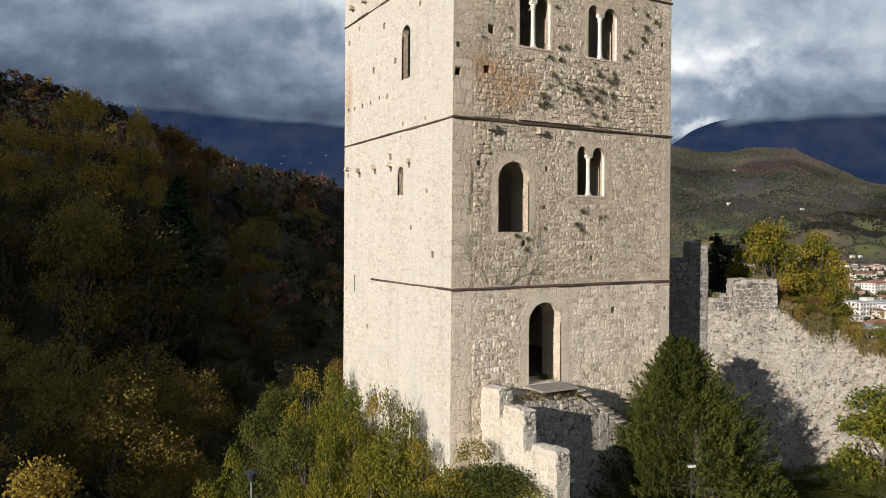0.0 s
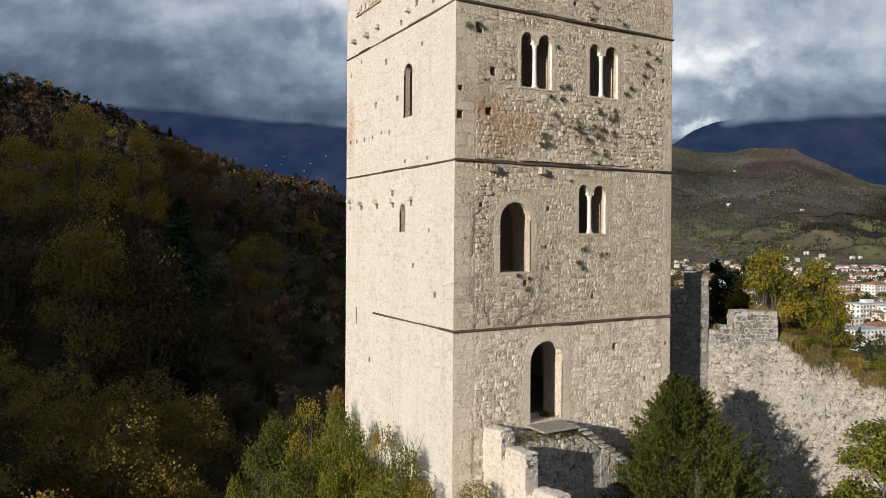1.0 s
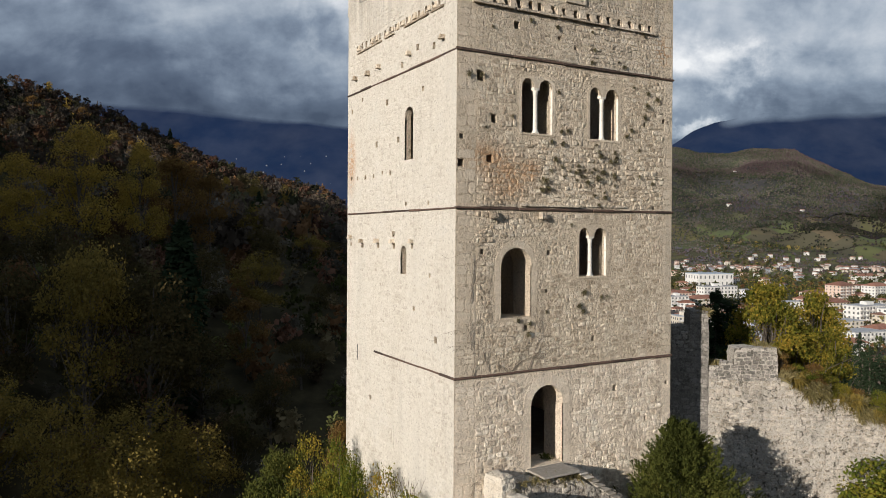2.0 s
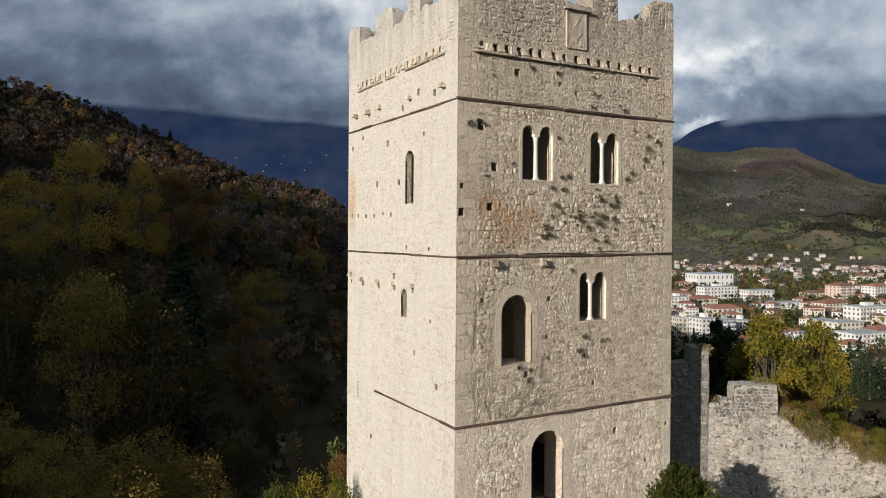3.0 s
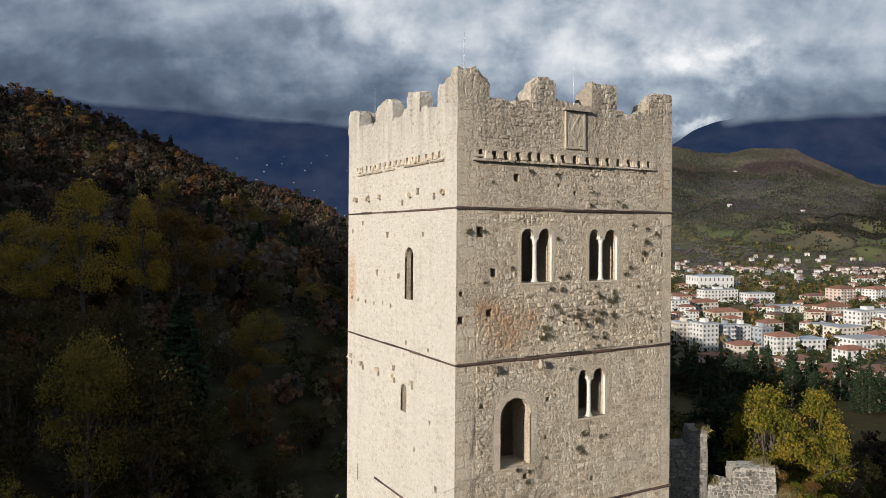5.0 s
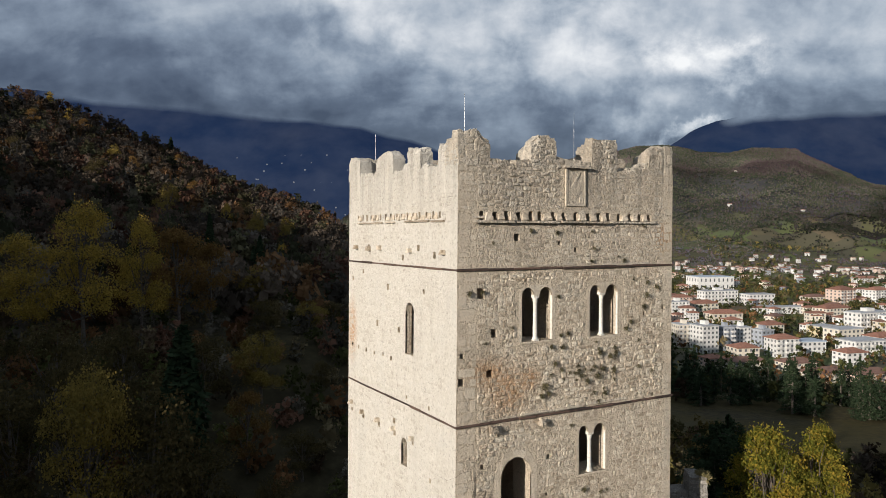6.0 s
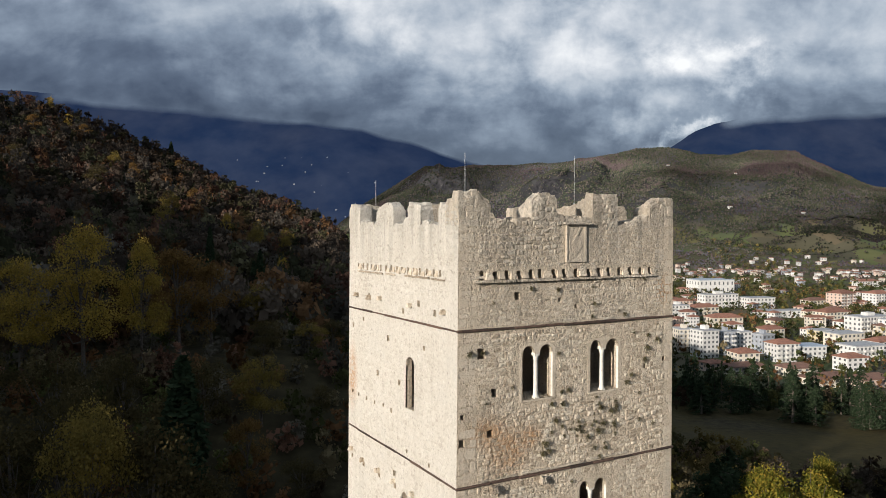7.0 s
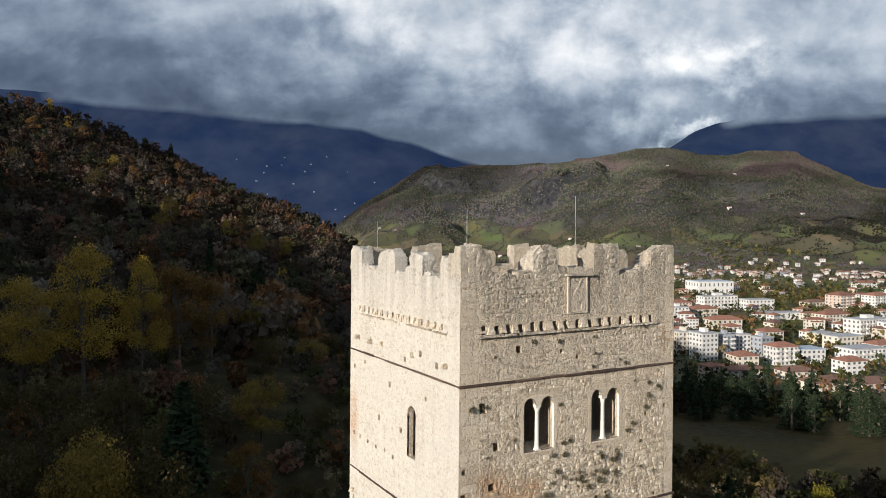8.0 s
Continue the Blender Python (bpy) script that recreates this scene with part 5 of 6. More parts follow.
# trees in the ravine and on the slope across it
SLOPE_TREES = [(-3.6, 15.5, -0.2, 1), (-5.9, 17.0, 0.8, 1), (-9.2, 15.3, 1.6, 1), (-7.3, 13.2, 0.0, 1), (-11.6, 17.5, 2.2, 1), (-1.6, 18.5, -0.4, 0), (-9.9, 9.2, -1.7, 2), (-12.4, 12.5, 0.6, 1), (-5.2, 12.0, -2.2, 1),
               (-7.8, 21.3, 7.6, 3), (-5.1, 20.9, 6.7, 0), (-7.4, 25.0, 8.6, 0), (-11.0, 24.0, 7.2, 0), (-2.0, 24.0, 3.0, 0), (1.2, 22.0, 0.8, 0), (-13.5, 21.0, 5.0, 0), (-3.6, 28.0, 6.4, 0), (1.5, 28.5, 4.0, 4), (4.6, 27.0, 1.6, 0),
               (-6.9, 43.0, 15.9, 2), (-2.8, 44.0, 15.0, 2), (-11.0, 43.5, 13.6, 2), (0.4, 46.0, 14.3, 4), (3.2, 47.0, 13.0, 4), (-9.0, 31.5, 9.0, 0), (-13.0, 33.0, 9.5, 0), (-5.0, 34.0, 8.4, 0), (0.0, 34.0, 7.4, 0), (4.2, 35.0, 6.8, 1),
               (8.2, 34.0, 4.6, 0), (6.0, 41.0, 8.8, 0), (10.5, 43.0, 8.0, 1), (-14.5, 38.5, 12.0, 0), (14.6, 48.0, 7.5, 0), (9.0, 52.0, 10.8, 1), (-13.8, 46.5, 14.6, 4), (-17.0, 28.0, 7.0, 0), (-16.5, 23.0, 4.5, 1), (12.0, 36.0, 2.5, 0)]
slope_src = []
for i, (mat, lab) in enumerate(((L_GREEN, "brown-green autumn tree on the shaded slope"), (L_OLIVE, "olive-green tree turning yellow in the ravine"), (L_MUSTARD, "mustard-yellow autumn tree on the wooded slope"), (L_OLIVE, "yellow-green tree whose top catches the sun"), (L_ORANGE, "russet autumn tree on the wooded slope"))):
    slope_src.append(broad_tree("deciduous_tree", 160 + i, 9.0, 3.0, mat, 11500 if i in (1, 2, 3) else 6500, 0.135 if i in (1, 2, 3) else 0.18, lab, "tree", 0.12, 15, "trees across the ravine"))
used = set()
for n, (x, y, top, k) in enumerate(SLOPE_TREES):
    h = top - gz(x, y)
    stand(slope_src[k], x, y, top + 0.1, 8.7, n * 53, max(0.55, min(1.0, 0.25 + h / 11)) * (0.92 + 0.2 * math.sin(n * 2.1)), k not in used)
    used.add(k)


def on_slope(p, y):
    """Where the line of sight on bearing p and height y, from the end of the flight, meets the hill."""
    side, up = (p - 784) / 1269, (416 - y) / 1269
    r = np.arange(40, 480, 1.0)
    x, yy = LOOK[0] + (FWD.x + RIGHT.x * side) * r, LOOK[1] + (FWD.y + RIGHT.y * side) * r
    k = int(np.argmax(ground_z(x, yy) >= 17.14 + up * r - 2.5))
    return float(x[k]), float(yy[k])


# trees that stand out of the woods by their colour
for n, (p, y, h, k, w) in enumerate(((205, 308, 9, 1, 1.0), (122, 232, 8, 2, 0.9), (236, 326, 8, 4, 0.9), (316, 318, 9, 4, 0.9), (342, 382, 8, 4, 0.7), (300, 398, 9, 1, 1.0), (508, 476, 8, 1, 0.6), (497, 505, 5, 2, 0.5), (455, 472, 9, 1, 0.6), (170, 345, 10, 0, 1.2),
                                     (285, 425, 8, 1, 0.9), (150, 250, 8, 4, 1.0), (60, 240, 9, 4, 1.1), (30, 300, 9, 0, 1.1), (400, 440, 8, 2, 0.6), (430, 425, 8, 0, 0.9), (90, 200, 8, 2, 0.8))):
    x, yy = on_slope(p, y)
    stand(slope_src[k], x, yy, gz(x, yy) + h, 8.7, n * 47, w)


def cypress(name, seed, label, group=""):
    rs = np.random.default_rng(seed)
    n, H, R = 2500, 8.0, 0.85
    ob = thing(name, pose(0, 0, 0), label, "tree", group)
    t, w = rs.random(n), rs.uniform(0, 2 * np.pi, n)
    r = R * np.sin(np.pi * np.clip(t * 0.93 + 0.07, 0, 1)) ** 0.6 * (1 - 0.45 * t) * rs.uniform(0.7, 1.05, n) * (1 + 0.15 * np.sin(4 * w + 14 * t))
    pts = np.column_stack([r * np.cos(w), r * np.sin(w), 0.15 + H * t])
    out = np.column_stack([np.cos(w), np.sin(w), np.full(n, 0.4)])
    part("crown", mesh_from("crown", leaf_quads(rs, pts, out, 0.34, 0.4), quads(n), L_CEDAR), None, ob)
    part("trunk", tubes_mesh("trunk", [([(0, 0, -0.5), (0, 0, H * 0.9)], [0.14, 0.02])], M_BARK, 6), None, ob)
    return ob


cyp = cypress("cypress_tree", 180, "slim dark green cypress on the wooded slope", "cypresses")
for n, (x, y, top, w) in enumerate(((15.3, 76.2, 13.6, 0.95), (11.0, 86.0, 16.6, 0.95), (14.2, 75.0, 12.2, 0.9), (17.2, 78.0, 11.6, 1.0), (31.0, 98.0, 13.0, 2.6), (34.0, 100.0, 12.4, 1.2), (29.0, 99.0, 11.2, 1.8), (-2.0, 60.0, 13.0, 0.9), (*on_slope(303, 284), 88.0, 2.2), (*on_slope(320, 294), 84.0, 2.0))):
    stand(cyp, x, y, top if top < 80 else gz(x, y) + 11, 8.1, n * 40, w, n == 0)

# ---- woods: joined foliage past the nearer trees ----
PALETTE = np.array(((0.10, 0.07, 0.045), (0.125, 0.10, 0.055), (0.075, 0.08, 0.03), (0.05, 0.06, 0.026), (0.17, 0.135, 0.045), (0.16, 0.085, 0.04), (0.095, 0.085, 0.065), (0.14, 0.075, 0.05)))


# brown, grey-brown, dull olive and russet of the nearly bare woods
BROWNS = np.array(((0.125, 0.092, 0.066), (0.105, 0.080, 0.062), (0.135, 0.105, 0.078), (0.088, 0.072, 0.056), (0.115, 0.105, 0.058), (0.185, 0.105, 0.052), (0.13, 0.115, 0.095), (0.07, 0.072, 0.042), (0.155, 0.085, 0.058), (0.10, 0.08, 0.062)))


def wood_templates(seed, count, leaves, leaf, radius=1.0, height=2.2, inner=22):
    """Crowns of small leaves over a few large dark sprays that close the inside."""
    rs = np.random.default_rng(seed)
    out = []
    for _ in range(count):
        p, o, cen = lobed_crown(rs, leaves, radius, height * 0.85, height * 0.1, 10, 0.72)
        q = cen[rs.integers(0, len(cen), inner)] * np.array((0.8, 0.8, 0.9)) + rs.normal(0, 0.14 * radius, (inner, 3))
        out.append(np.concatenate([leaf_quads(rs, p, o, leaf, 0.75, 0.0, 0.3), leaf_quads(rs, q, rs.normal(0, 1, (inner, 3)), 0.42 * radius, 0.8)]))
    return out


def woods(name, label, spots, templates, palette, seed, mat=L_WOODS):
    """spots: rows of x, y, size. One joined mesh of crowns, each with its own hue."""
    rs = np.random.default_rng(seed)
    z = ground_z(spots[:, 0], spots[:, 1])
    vs, ts = [], []
    for (x, y, s), g in zip(spots, z):
        t = templates[rs.integers(len(templates))]
        w = rs.uniform(0, 2 * np.pi)
        c, q = math.cos(w), math.sin(w)
        k = s * rs.uniform(0.85, 1.2)
        vs.append(np.column_stack([x + (t[:, 0] * c - t[:, 1] * q) * s, y + (t[:, 0] * q + t[:, 1] * c) * s, g - 0.2 * s + t[:, 2] * k]))
        hue = palette[rs.integers(len(palette))] * rs.uniform(0.5, 1.6)
        ts.append(np.tile(hue, (len(t), 1)))
    v = np.concatenate(vs)
    return tagged(new(name, mesh_from(name, v, quads(len(v) // 4), mat, False, np.concatenate(ts))), label, "woods", kind="stuff")


def scatter(seed, n, test, xr, yr, size):
    rs = np.random.default_rng(seed)
    x, y = rs.uniform(*xr, n), rs.uniform(*yr, n)
    ok = test(x, y)
    return np.column_stack([x[ok], y[ok], rs.uniform(*size, ok.sum())])


def hill_edge(y):
    return np.interp(y, [0, 60, 139, 186, 300, 420, 460, 600], [6, 20, 48, 60, 100, 155, 160, 60])


fine_t = wood_templates(35, 6, 460, 0.10, inner=40)
near_t, far_t = wood_templates(31, 8, 260, 0.15, inner=30), wood_templates(32, 10, 150, 0.155, inner=24)
spots = scatter(41, 1500, lambda x, y: (x < hill_edge(y) + 14) & (x > -22 - 0.1 * y) & (np.hypot(x + 9.8, y + 16.5) < 185) & ~((np.hypot(x + 5, y - 44) < 6)), (-45, 75), (49, 170), (1.7, 3.4))
woods("slope_woods", "thin brown and olive autumn woods covering the hillside", spots, near_t, BROWNS * 0.85, 51)
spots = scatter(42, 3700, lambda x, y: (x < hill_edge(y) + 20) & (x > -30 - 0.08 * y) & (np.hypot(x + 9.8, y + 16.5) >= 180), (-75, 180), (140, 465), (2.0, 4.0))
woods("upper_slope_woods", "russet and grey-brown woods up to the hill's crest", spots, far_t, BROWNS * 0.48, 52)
# unseen trees along the added ridge, for an uneven shadow edge
spots = scatter(43, 520, lambda x, y: (np.abs(0.951 * x + 0.309 * y + 95) < 40) & (-0.309 * x + 0.951 * y > 3), (-260, -20), (-60, 420), (2.4, 3.8))
woods("ridge_woods", "unseen woods on the ridge, added to break up its shadow's edge", spots, far_t, PALETTE, 53)
# undergrowth on the ravine's sides
spots = scatter(44, 420, lambda x, y: (x < 14 + 0.3 * y) & ~((np.abs(x - 4) < 7) & (y < 12)) & (y > 9.5), (-24, 24), (8, 52), (0.8, 1.6))
woods("ravine_undergrowth", "brown brambles and bare undergrowth in the ravine", spots, near_t, PALETTE[[0, 1, 5, 6, 2, 7]] * 1.25, 54)


spots = scatter(45, 900, lambda x, y: (bearing(x, y)[0] > 0.22) & (bearing(x, y)[0] < 1.3) & (bearing(x, y)[1] > 48) & (bearing(x, y)[1] < 118) & (fract_noise(x, y, 30, 8) > -0.06), (20, 150), (-30, 110), (1.2, 2.4))
woods("hill_shrubs", "olive and brown shrubs on the castle hill's far side", spots, near_t, PALETTE[[0, 2, 4, 1, 2]] * 0.8, 55)
spots = scatter(61, 900, lambda x, y: (bearing(x, y)[0] > 0.29) & (bearing(x, y)[0] < 0.47) & (bearing(x, y)[1] > 84) & (bearing(x, y)[1] < 121), (30, 130), (-10, 110), (1.2, 2.0))
# tints lowered to put the shade over this slope into the leaves
woods("thicket", "olive-brown autumn thicket above the meadow", spots, fine_t, np.array(((0.11, 0.085, 0.03), (0.09, 0.068, 0.034), (0.13, 0.095, 0.038), (0.075, 0.068, 0.03))), 62)
spots = scatter(63, 500, lambda x, y: (bearing(x, y)[0] > 0.44) & (bearing(x, y)[0] < 0.75) & (bearing(x, y)[1] > 70) & (bearing(x, y)[1] < 108), (30, 130), (-40, 90), (1.2, 2.2))
woods("dark_brush", "dark brown bare brush on the hillside", spots, fine_t, BROWNS[[0, 1, 3, 9]] * 0.55, 64)
spots = scatter(46, 700, lambda x, y: (bearing(x, y)[0] > 0.2) & (bearing(x, y)[0] < 1.2) & (bearing(x, y)[1] > 178) & (bearing(x, y)[1] < 300), (60, 290), (-20, 260), (2.0, 4.2))
woods("park_woods", "mixed dark green and autumn trees below the meadow", spots, far_t, PALETTE[[3, 3, 2, 2, 0, 1]] * 0.6, 56)
park = conifer("conifer_tree", 190, 16.0, 4.2, L_CEDAR, "tall dark conifer at the edge of the meadow", 4200, 0.55, 14, 0.62, "conifers below the meadow")
rp = random.Random(9)
for n in range(52):
    side, dist = rp.uniform(0.27, 0.68), rp.uniform(178, 225)
    x = LOOK[0] + (FWD.x + RIGHT.x * side) * dist / math.sqrt(1 + side * side)
    y = LOOK[1] + (FWD.y + RIGHT.y * side) * dist / math.sqrt(1 + side * side)
    stand(park, x, y, gz(x, y) + rp.uniform(6.5, 13), 15.8, rp.uniform(0, 360), rp.uniform(0.6, 0.95), n == 0)

# trees between the houses, and hedges and copses over the plain
spots = scatter(47, 12000, lambda x, y: (bearing(x, y)[0] > 0.1) & (bearing(x, y)[0] < 0.95) & (bearing(x, y)[1] > 300) & (bearing(x, y)[1] < 1000) & (fract_noise(x, y, 120, 6) > -0.14), (100, 980), (0, 900), (1.8, 4.4))
woods("town_trees", "garden and street trees, green, yellow and red", spots, wood_templates(33, 6, 18, 0.5, inner=8), PALETTE[[2, 3, 4, 2, 5, 1, 2, 3]] * 0.85, 57)
spots = scatter(48, 8000, lambda x, y: (bearing(x, y)[0] > -0.2) & (bearing(x, y)[0] < 0.95) & (bearing(x, y)[1] >= 950) & (bearing(x, y)[1] < 1900) & (fract_noise(x, y, 210, 7) > 0.03), (300, 1900), (200, 1900), (3.0, 6.5))
woods("plain_copses", "hedgerows and copses over the valley floor", spots, wood_templates(34, 5, 14, 0.6, inner=8), PALETTE[[2, 3, 2, 4, 1, 3]] * 1.0, 58)


def far_woods():
    """Crowns of the distant hills: small eight-sided lumps."""
    rs = np.random.default_rng(60)
    n = 190000
    p = rs.uniform(540, 1850, n)
    r = 1080 + 1920 * np.sqrt(rs.random(n))
    az = np.arctan((p - 784) / 1269)
    x = LOOK[0] + r * (FWD.x * np.cos(az) + RIGHT.x * np.sin(az))
    y = LOOK[1] + r * (FWD.y * np.cos(az) + RIGHT.y * np.sin(az))
    z = ground_z(x, y)
    e = 14.0
    steep = np.hypot(ground_z(x + e, y) - z, ground_z(x, y + e) - z) / e
    keep = (z > -49) & (steep < 0.80 + 1.0 * rs.random(n) ** 2) & (fract_noise(x, y, 95, 9) + 0.6 * fract_noise(x, y, 300, 10) + 0.0050 * (z - 25) > -0.10)
    keep |= (z < 90) & ((np.abs(fract_noise(x, y, 150, 21)) < 0.035) | (np.abs(fract_noise(x, y, 90, 22)) < 0.02) | (rs.random(n) < 0.05))
    x, y, z = x[keep], y[keep], z[keep]
    m = len(x)
    s = rs.uniform(2.0, 4.3, m) * np.where(z < 20, 0.8, 1.0)
    base = np.array(((1, 0, -0.3), (0, 1, -0.3), (-1, 0, -0.3), (0, -1, -0.3), (0, 0, 0.95), (0, 0, 0.9)), dtype=float)
    v = base[None] * (s[:, None, None] * rs.uniform(0.75, 1.25, (m, 6, 1))) + np.column_stack([x, y, z + 2.0])[:, None]
    f = np.array(((0, 1, 4), (1, 2, 4), (2, 3, 4), (3, 0, 4)))
    f = (f[None] + 6 * np.arange(m)[:, None, None]).reshape(-1, 3)
    # crown colours with the blue haze of the distance mixed in
    hazed_pal = PALETTE[[0, 1, 2, 3, 1, 2, 6, 0]] * np.array((0.74, 0.78, 1.24))
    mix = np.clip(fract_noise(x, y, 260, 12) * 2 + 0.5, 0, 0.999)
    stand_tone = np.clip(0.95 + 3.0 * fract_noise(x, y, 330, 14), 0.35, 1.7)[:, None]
    tint = hazed_pal[np.clip((mix * 8 + rs.normal(0, 1.1, m)).astype(int), 0, 7)] * rs.uniform(0.8, 1.2, (m, 1)) * stand_tone
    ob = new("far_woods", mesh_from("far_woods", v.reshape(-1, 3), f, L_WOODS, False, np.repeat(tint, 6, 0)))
    return tagged(ob, "autumn woods over the distant hills and crags", "woods", kind="stuff")


far_woods()


def far_hamlets():
    """White houses strewn over the foot of the far mountain, each a small block under a ridge."""
    rs = np.random.default_rng(71)
    vs, fs = [], []
    for _ in range(50):
        i = int(np.clip(rs.normal(rs.choice((192, 203, 214)), 6), 0, 258))
        j = int(rs.integers(3, 14))
        p = np.array((mx[i, j], my[i, j], mz[i, j])) + np.array((rs.normal(0, 18), rs.normal(0, 18), 1.0))
        w, d, h = rs.uniform(4, 8), rs.uniform(3, 6), rs.uniform(1.6, 3.0)
        c = np.array([(a * w / 2, b * d / 2, k) for k in (-3, h) for a, b in ((-1, -1), (1, -1), (1, 1), (-1, 1))] + [(-w / 2, 0, h + 1.2), (w / 2, 0, h + 1.2)])
        o = 10 * len(vs)
        vs.append(c + p)
        fs += [[o + q for q in f] for f in ((0, 1, 5, 4), (1, 2, 6, 5), (2, 3, 7, 6), (3, 0, 4, 7), (4, 5, 9, 8), (6, 7, 8, 9))]
    return tagged(new("far_hamlet", mesh_from("far_hamlet", np.concatenate(vs), fs, W_GREY)), "scattered pale houses on the foot of the far mountain", "houses", kind="stuff")


# ---- plants on the masonry ----
def tuft(name, x, y, z, size, blades, mat, seed, out=(0, -1, 0), label="dry tuft of weeds growing out of the masonry", droop=0.4):
    rs = np.random.default_rng(seed)
    out = np.array(out, dtype=float)
    d = rs.normal(0, 0.75, (blades, 3)) + out * 0.9 + np.array((0, 0, 0.25))
    d /= np.linalg.norm(d, axis=1)[:, None]
    L = size * rs.uniform(0.4, 1.1, blades)[:, None]
    root = rs.normal(0, size * 0.28, (blades, 3)) * (1 - np.abs(out))
    side = np.cross(d, rs.normal(0, 1, (blades, 3)))
    side /= np.linalg.norm(side, axis=1)[:, None] + 1e-9
    w = 0.005 + 0.016 * size * rs.random((blades, 1))
    tip = root + d * L - np.array((0, 0, droop)) * L * L / max(size, 0.1)
    mid = root + d * L * 0.55
    v = np.stack([root - side * w * 0.4, root + side * w * 0.4, mid + side * w, tip, mid - side * w], 1)
    f = np.arange(5 * blades).reshape(-1, 5)
    ob = tagged(new(name, mesh_from(name, v.reshape(-1, 3), f, mat)), label, "plant", "weeds on the walls", "stuff")
    ob.location = (x, y, z)
    return ob


rp = random.Random(21)
for n, (x, z, s) in enumerate(((2.85, 9.62, .42), (2.98, 9.42, .3), (2.75, 9.35, .26), (3.25, 10.25, .22), (3.1, 10.75, .2), (3.5, 10.7, .22), (4.1, 9.95, .26), (4.45, 9.62, .24), (4.85, 9.75, .4), (5.05, 9.95, .34), (5.5, 9.85, .3), (5.35, 10.3, .26),
                               (4.95, 10.45, .3), (5.15, 9.2, .24), (5.6, 10.4, .24), (6.0, 11.1, .24), (6.2, 11.3, .2), (6.75, 11.75, .24), (6.85, 12.1, .3), (6.9, 12.5, .2), (7.3, 12.35, .22), (0.72, 12.42, .2), (0.3, 12.4, .25), (3.35, 12.2, .18),
                               (3.7, 11.1, .2), (3.45, 11.05, .18), (4.35, 6.35, .28), (4.15, 5.95, .26), (4.3, 5.8, .2), (2.35, 5.55, .2), (2.3, 5.25, .25), (1.95, 5.65, .2), (4.9, 8.95, .2), (3.3, 14.05, .2), (2.35, 14.12, .2), (4.6, 13.2, .18), (5.9, 13.2, .2))):
    tuft("wall_weed", x, -0.02, z, s * 0.46, 80, L_TUFT, 500 + n)
for n in range(40):
    x, z = (rp.gauss(4.6, 1.2), rp.gauss(9.9, 0.5)) if n < 26 else (rp.uniform(0.6, 7.4), rp.choice((12.4, 11.2, 14.1, 13.6, 5.6, 6.2)) + rp.uniform(-0.3, 0.3))
    if not covered_front(x, z, 0.03, 0.03):
        tuft("wall_weed", x, -0.015, z, rp.uniform(0.05, 0.11), 40, L_TUFT, 540 + n)
# dry growth hanging over the broken wall top
for n in range(64):
    u = rp.uniform(2.9, 9.6)
    p = CW_AT + CW_DIR * u - CW_OUT * rp.uniform(-0.02, 0.3)
    tuft("wall_grass", p.x, p.y, curtain_top(u) - rp.uniform(0.0, 0.35), rp.uniform(0.22, 0.42), 420, L_DRY if rp.random() < 0.75 else L_OLIVE, 900 + n, (-0.25, -0.36, 0.4), "dry grass and brambles hanging over the ruined wall", 0.6)
# grass along the curtain wall's broken top and the landing's edge
rot = math.atan2(-0.574, 0.819)
for n in range(84):
    u = rp.uniform(2.3, 8.5) if n < 76 else rp.uniform(0.1, 0.8)
    v = rp.uniform(0.05, 0.8)
    p = CW_AT + CW_DIR * u - CW_OUT * v
    tuft("wall_grass", p.x, p.y, curtain_top(u) - 0.12, rp.uniform(0.2, 0.48), 320, L_DRY if rp.random() < 0.8 else L_OLIVE, 600 + n, (0, 0, 1), "dry grass and weeds on the ruined wall top")
for n, (x, z) in enumerate(((2.1, 1.25), (1.7, 1.2), (2.5, 1.2), (2.9, 1.22), (3.3, 1.2), (3.6, 1.1), (4.0, 1.0), (1.2, 1.2), (3.1, 1.15))):
    tuft("wall_grass", x, -0.6, z, 0.26, 80, L_DRY, 700 + n, (0, -0.5, 0.6), "dry grass along the landing's edge")
tuft("wall_grass", 3.35, 0.45, 1.38, 0.35, 90, L_BUSHG, 720, (0, 0, 1), "green weeds inside the tower door")


def creeper(name, roots, seed, label):
    """Bare climbing stems that fork over the face of the wall."""
    r = random.Random(seed)
    tubes = []

    def grow(x, z, ang, length, rad, depth):
        pts, radii = [(x, -0.02, z)], [rad]
        steps = max(3, int(length / 0.12))
        for i in range(steps):
            ang += r.uniform(-0.35, 0.35)
            x += math.cos(ang) * length / steps
            z += math.sin(ang) * length / steps
            pts.append((x, -0.022 - r.uniform(0, 0.02), z))
            radii.append(rad * (1 - 0.75 * (i + 1) / steps))
            if depth and r.random() < 0.42:
                grow(x, z, ang + r.choice((-1, 1)) * r.uniform(0.4, 1.0), length * r.uniform(0.35, 0.6), rad * 0.6, depth - 1)
        tubes.append((pts, radii))
    for x, z, a, L in roots:
        grow(x, z, a, L, 0.009, 3)
    ob = new(name, tubes_mesh(name, tubes, M_TWIG, 4))
    return tagged(ob, label, "plant")


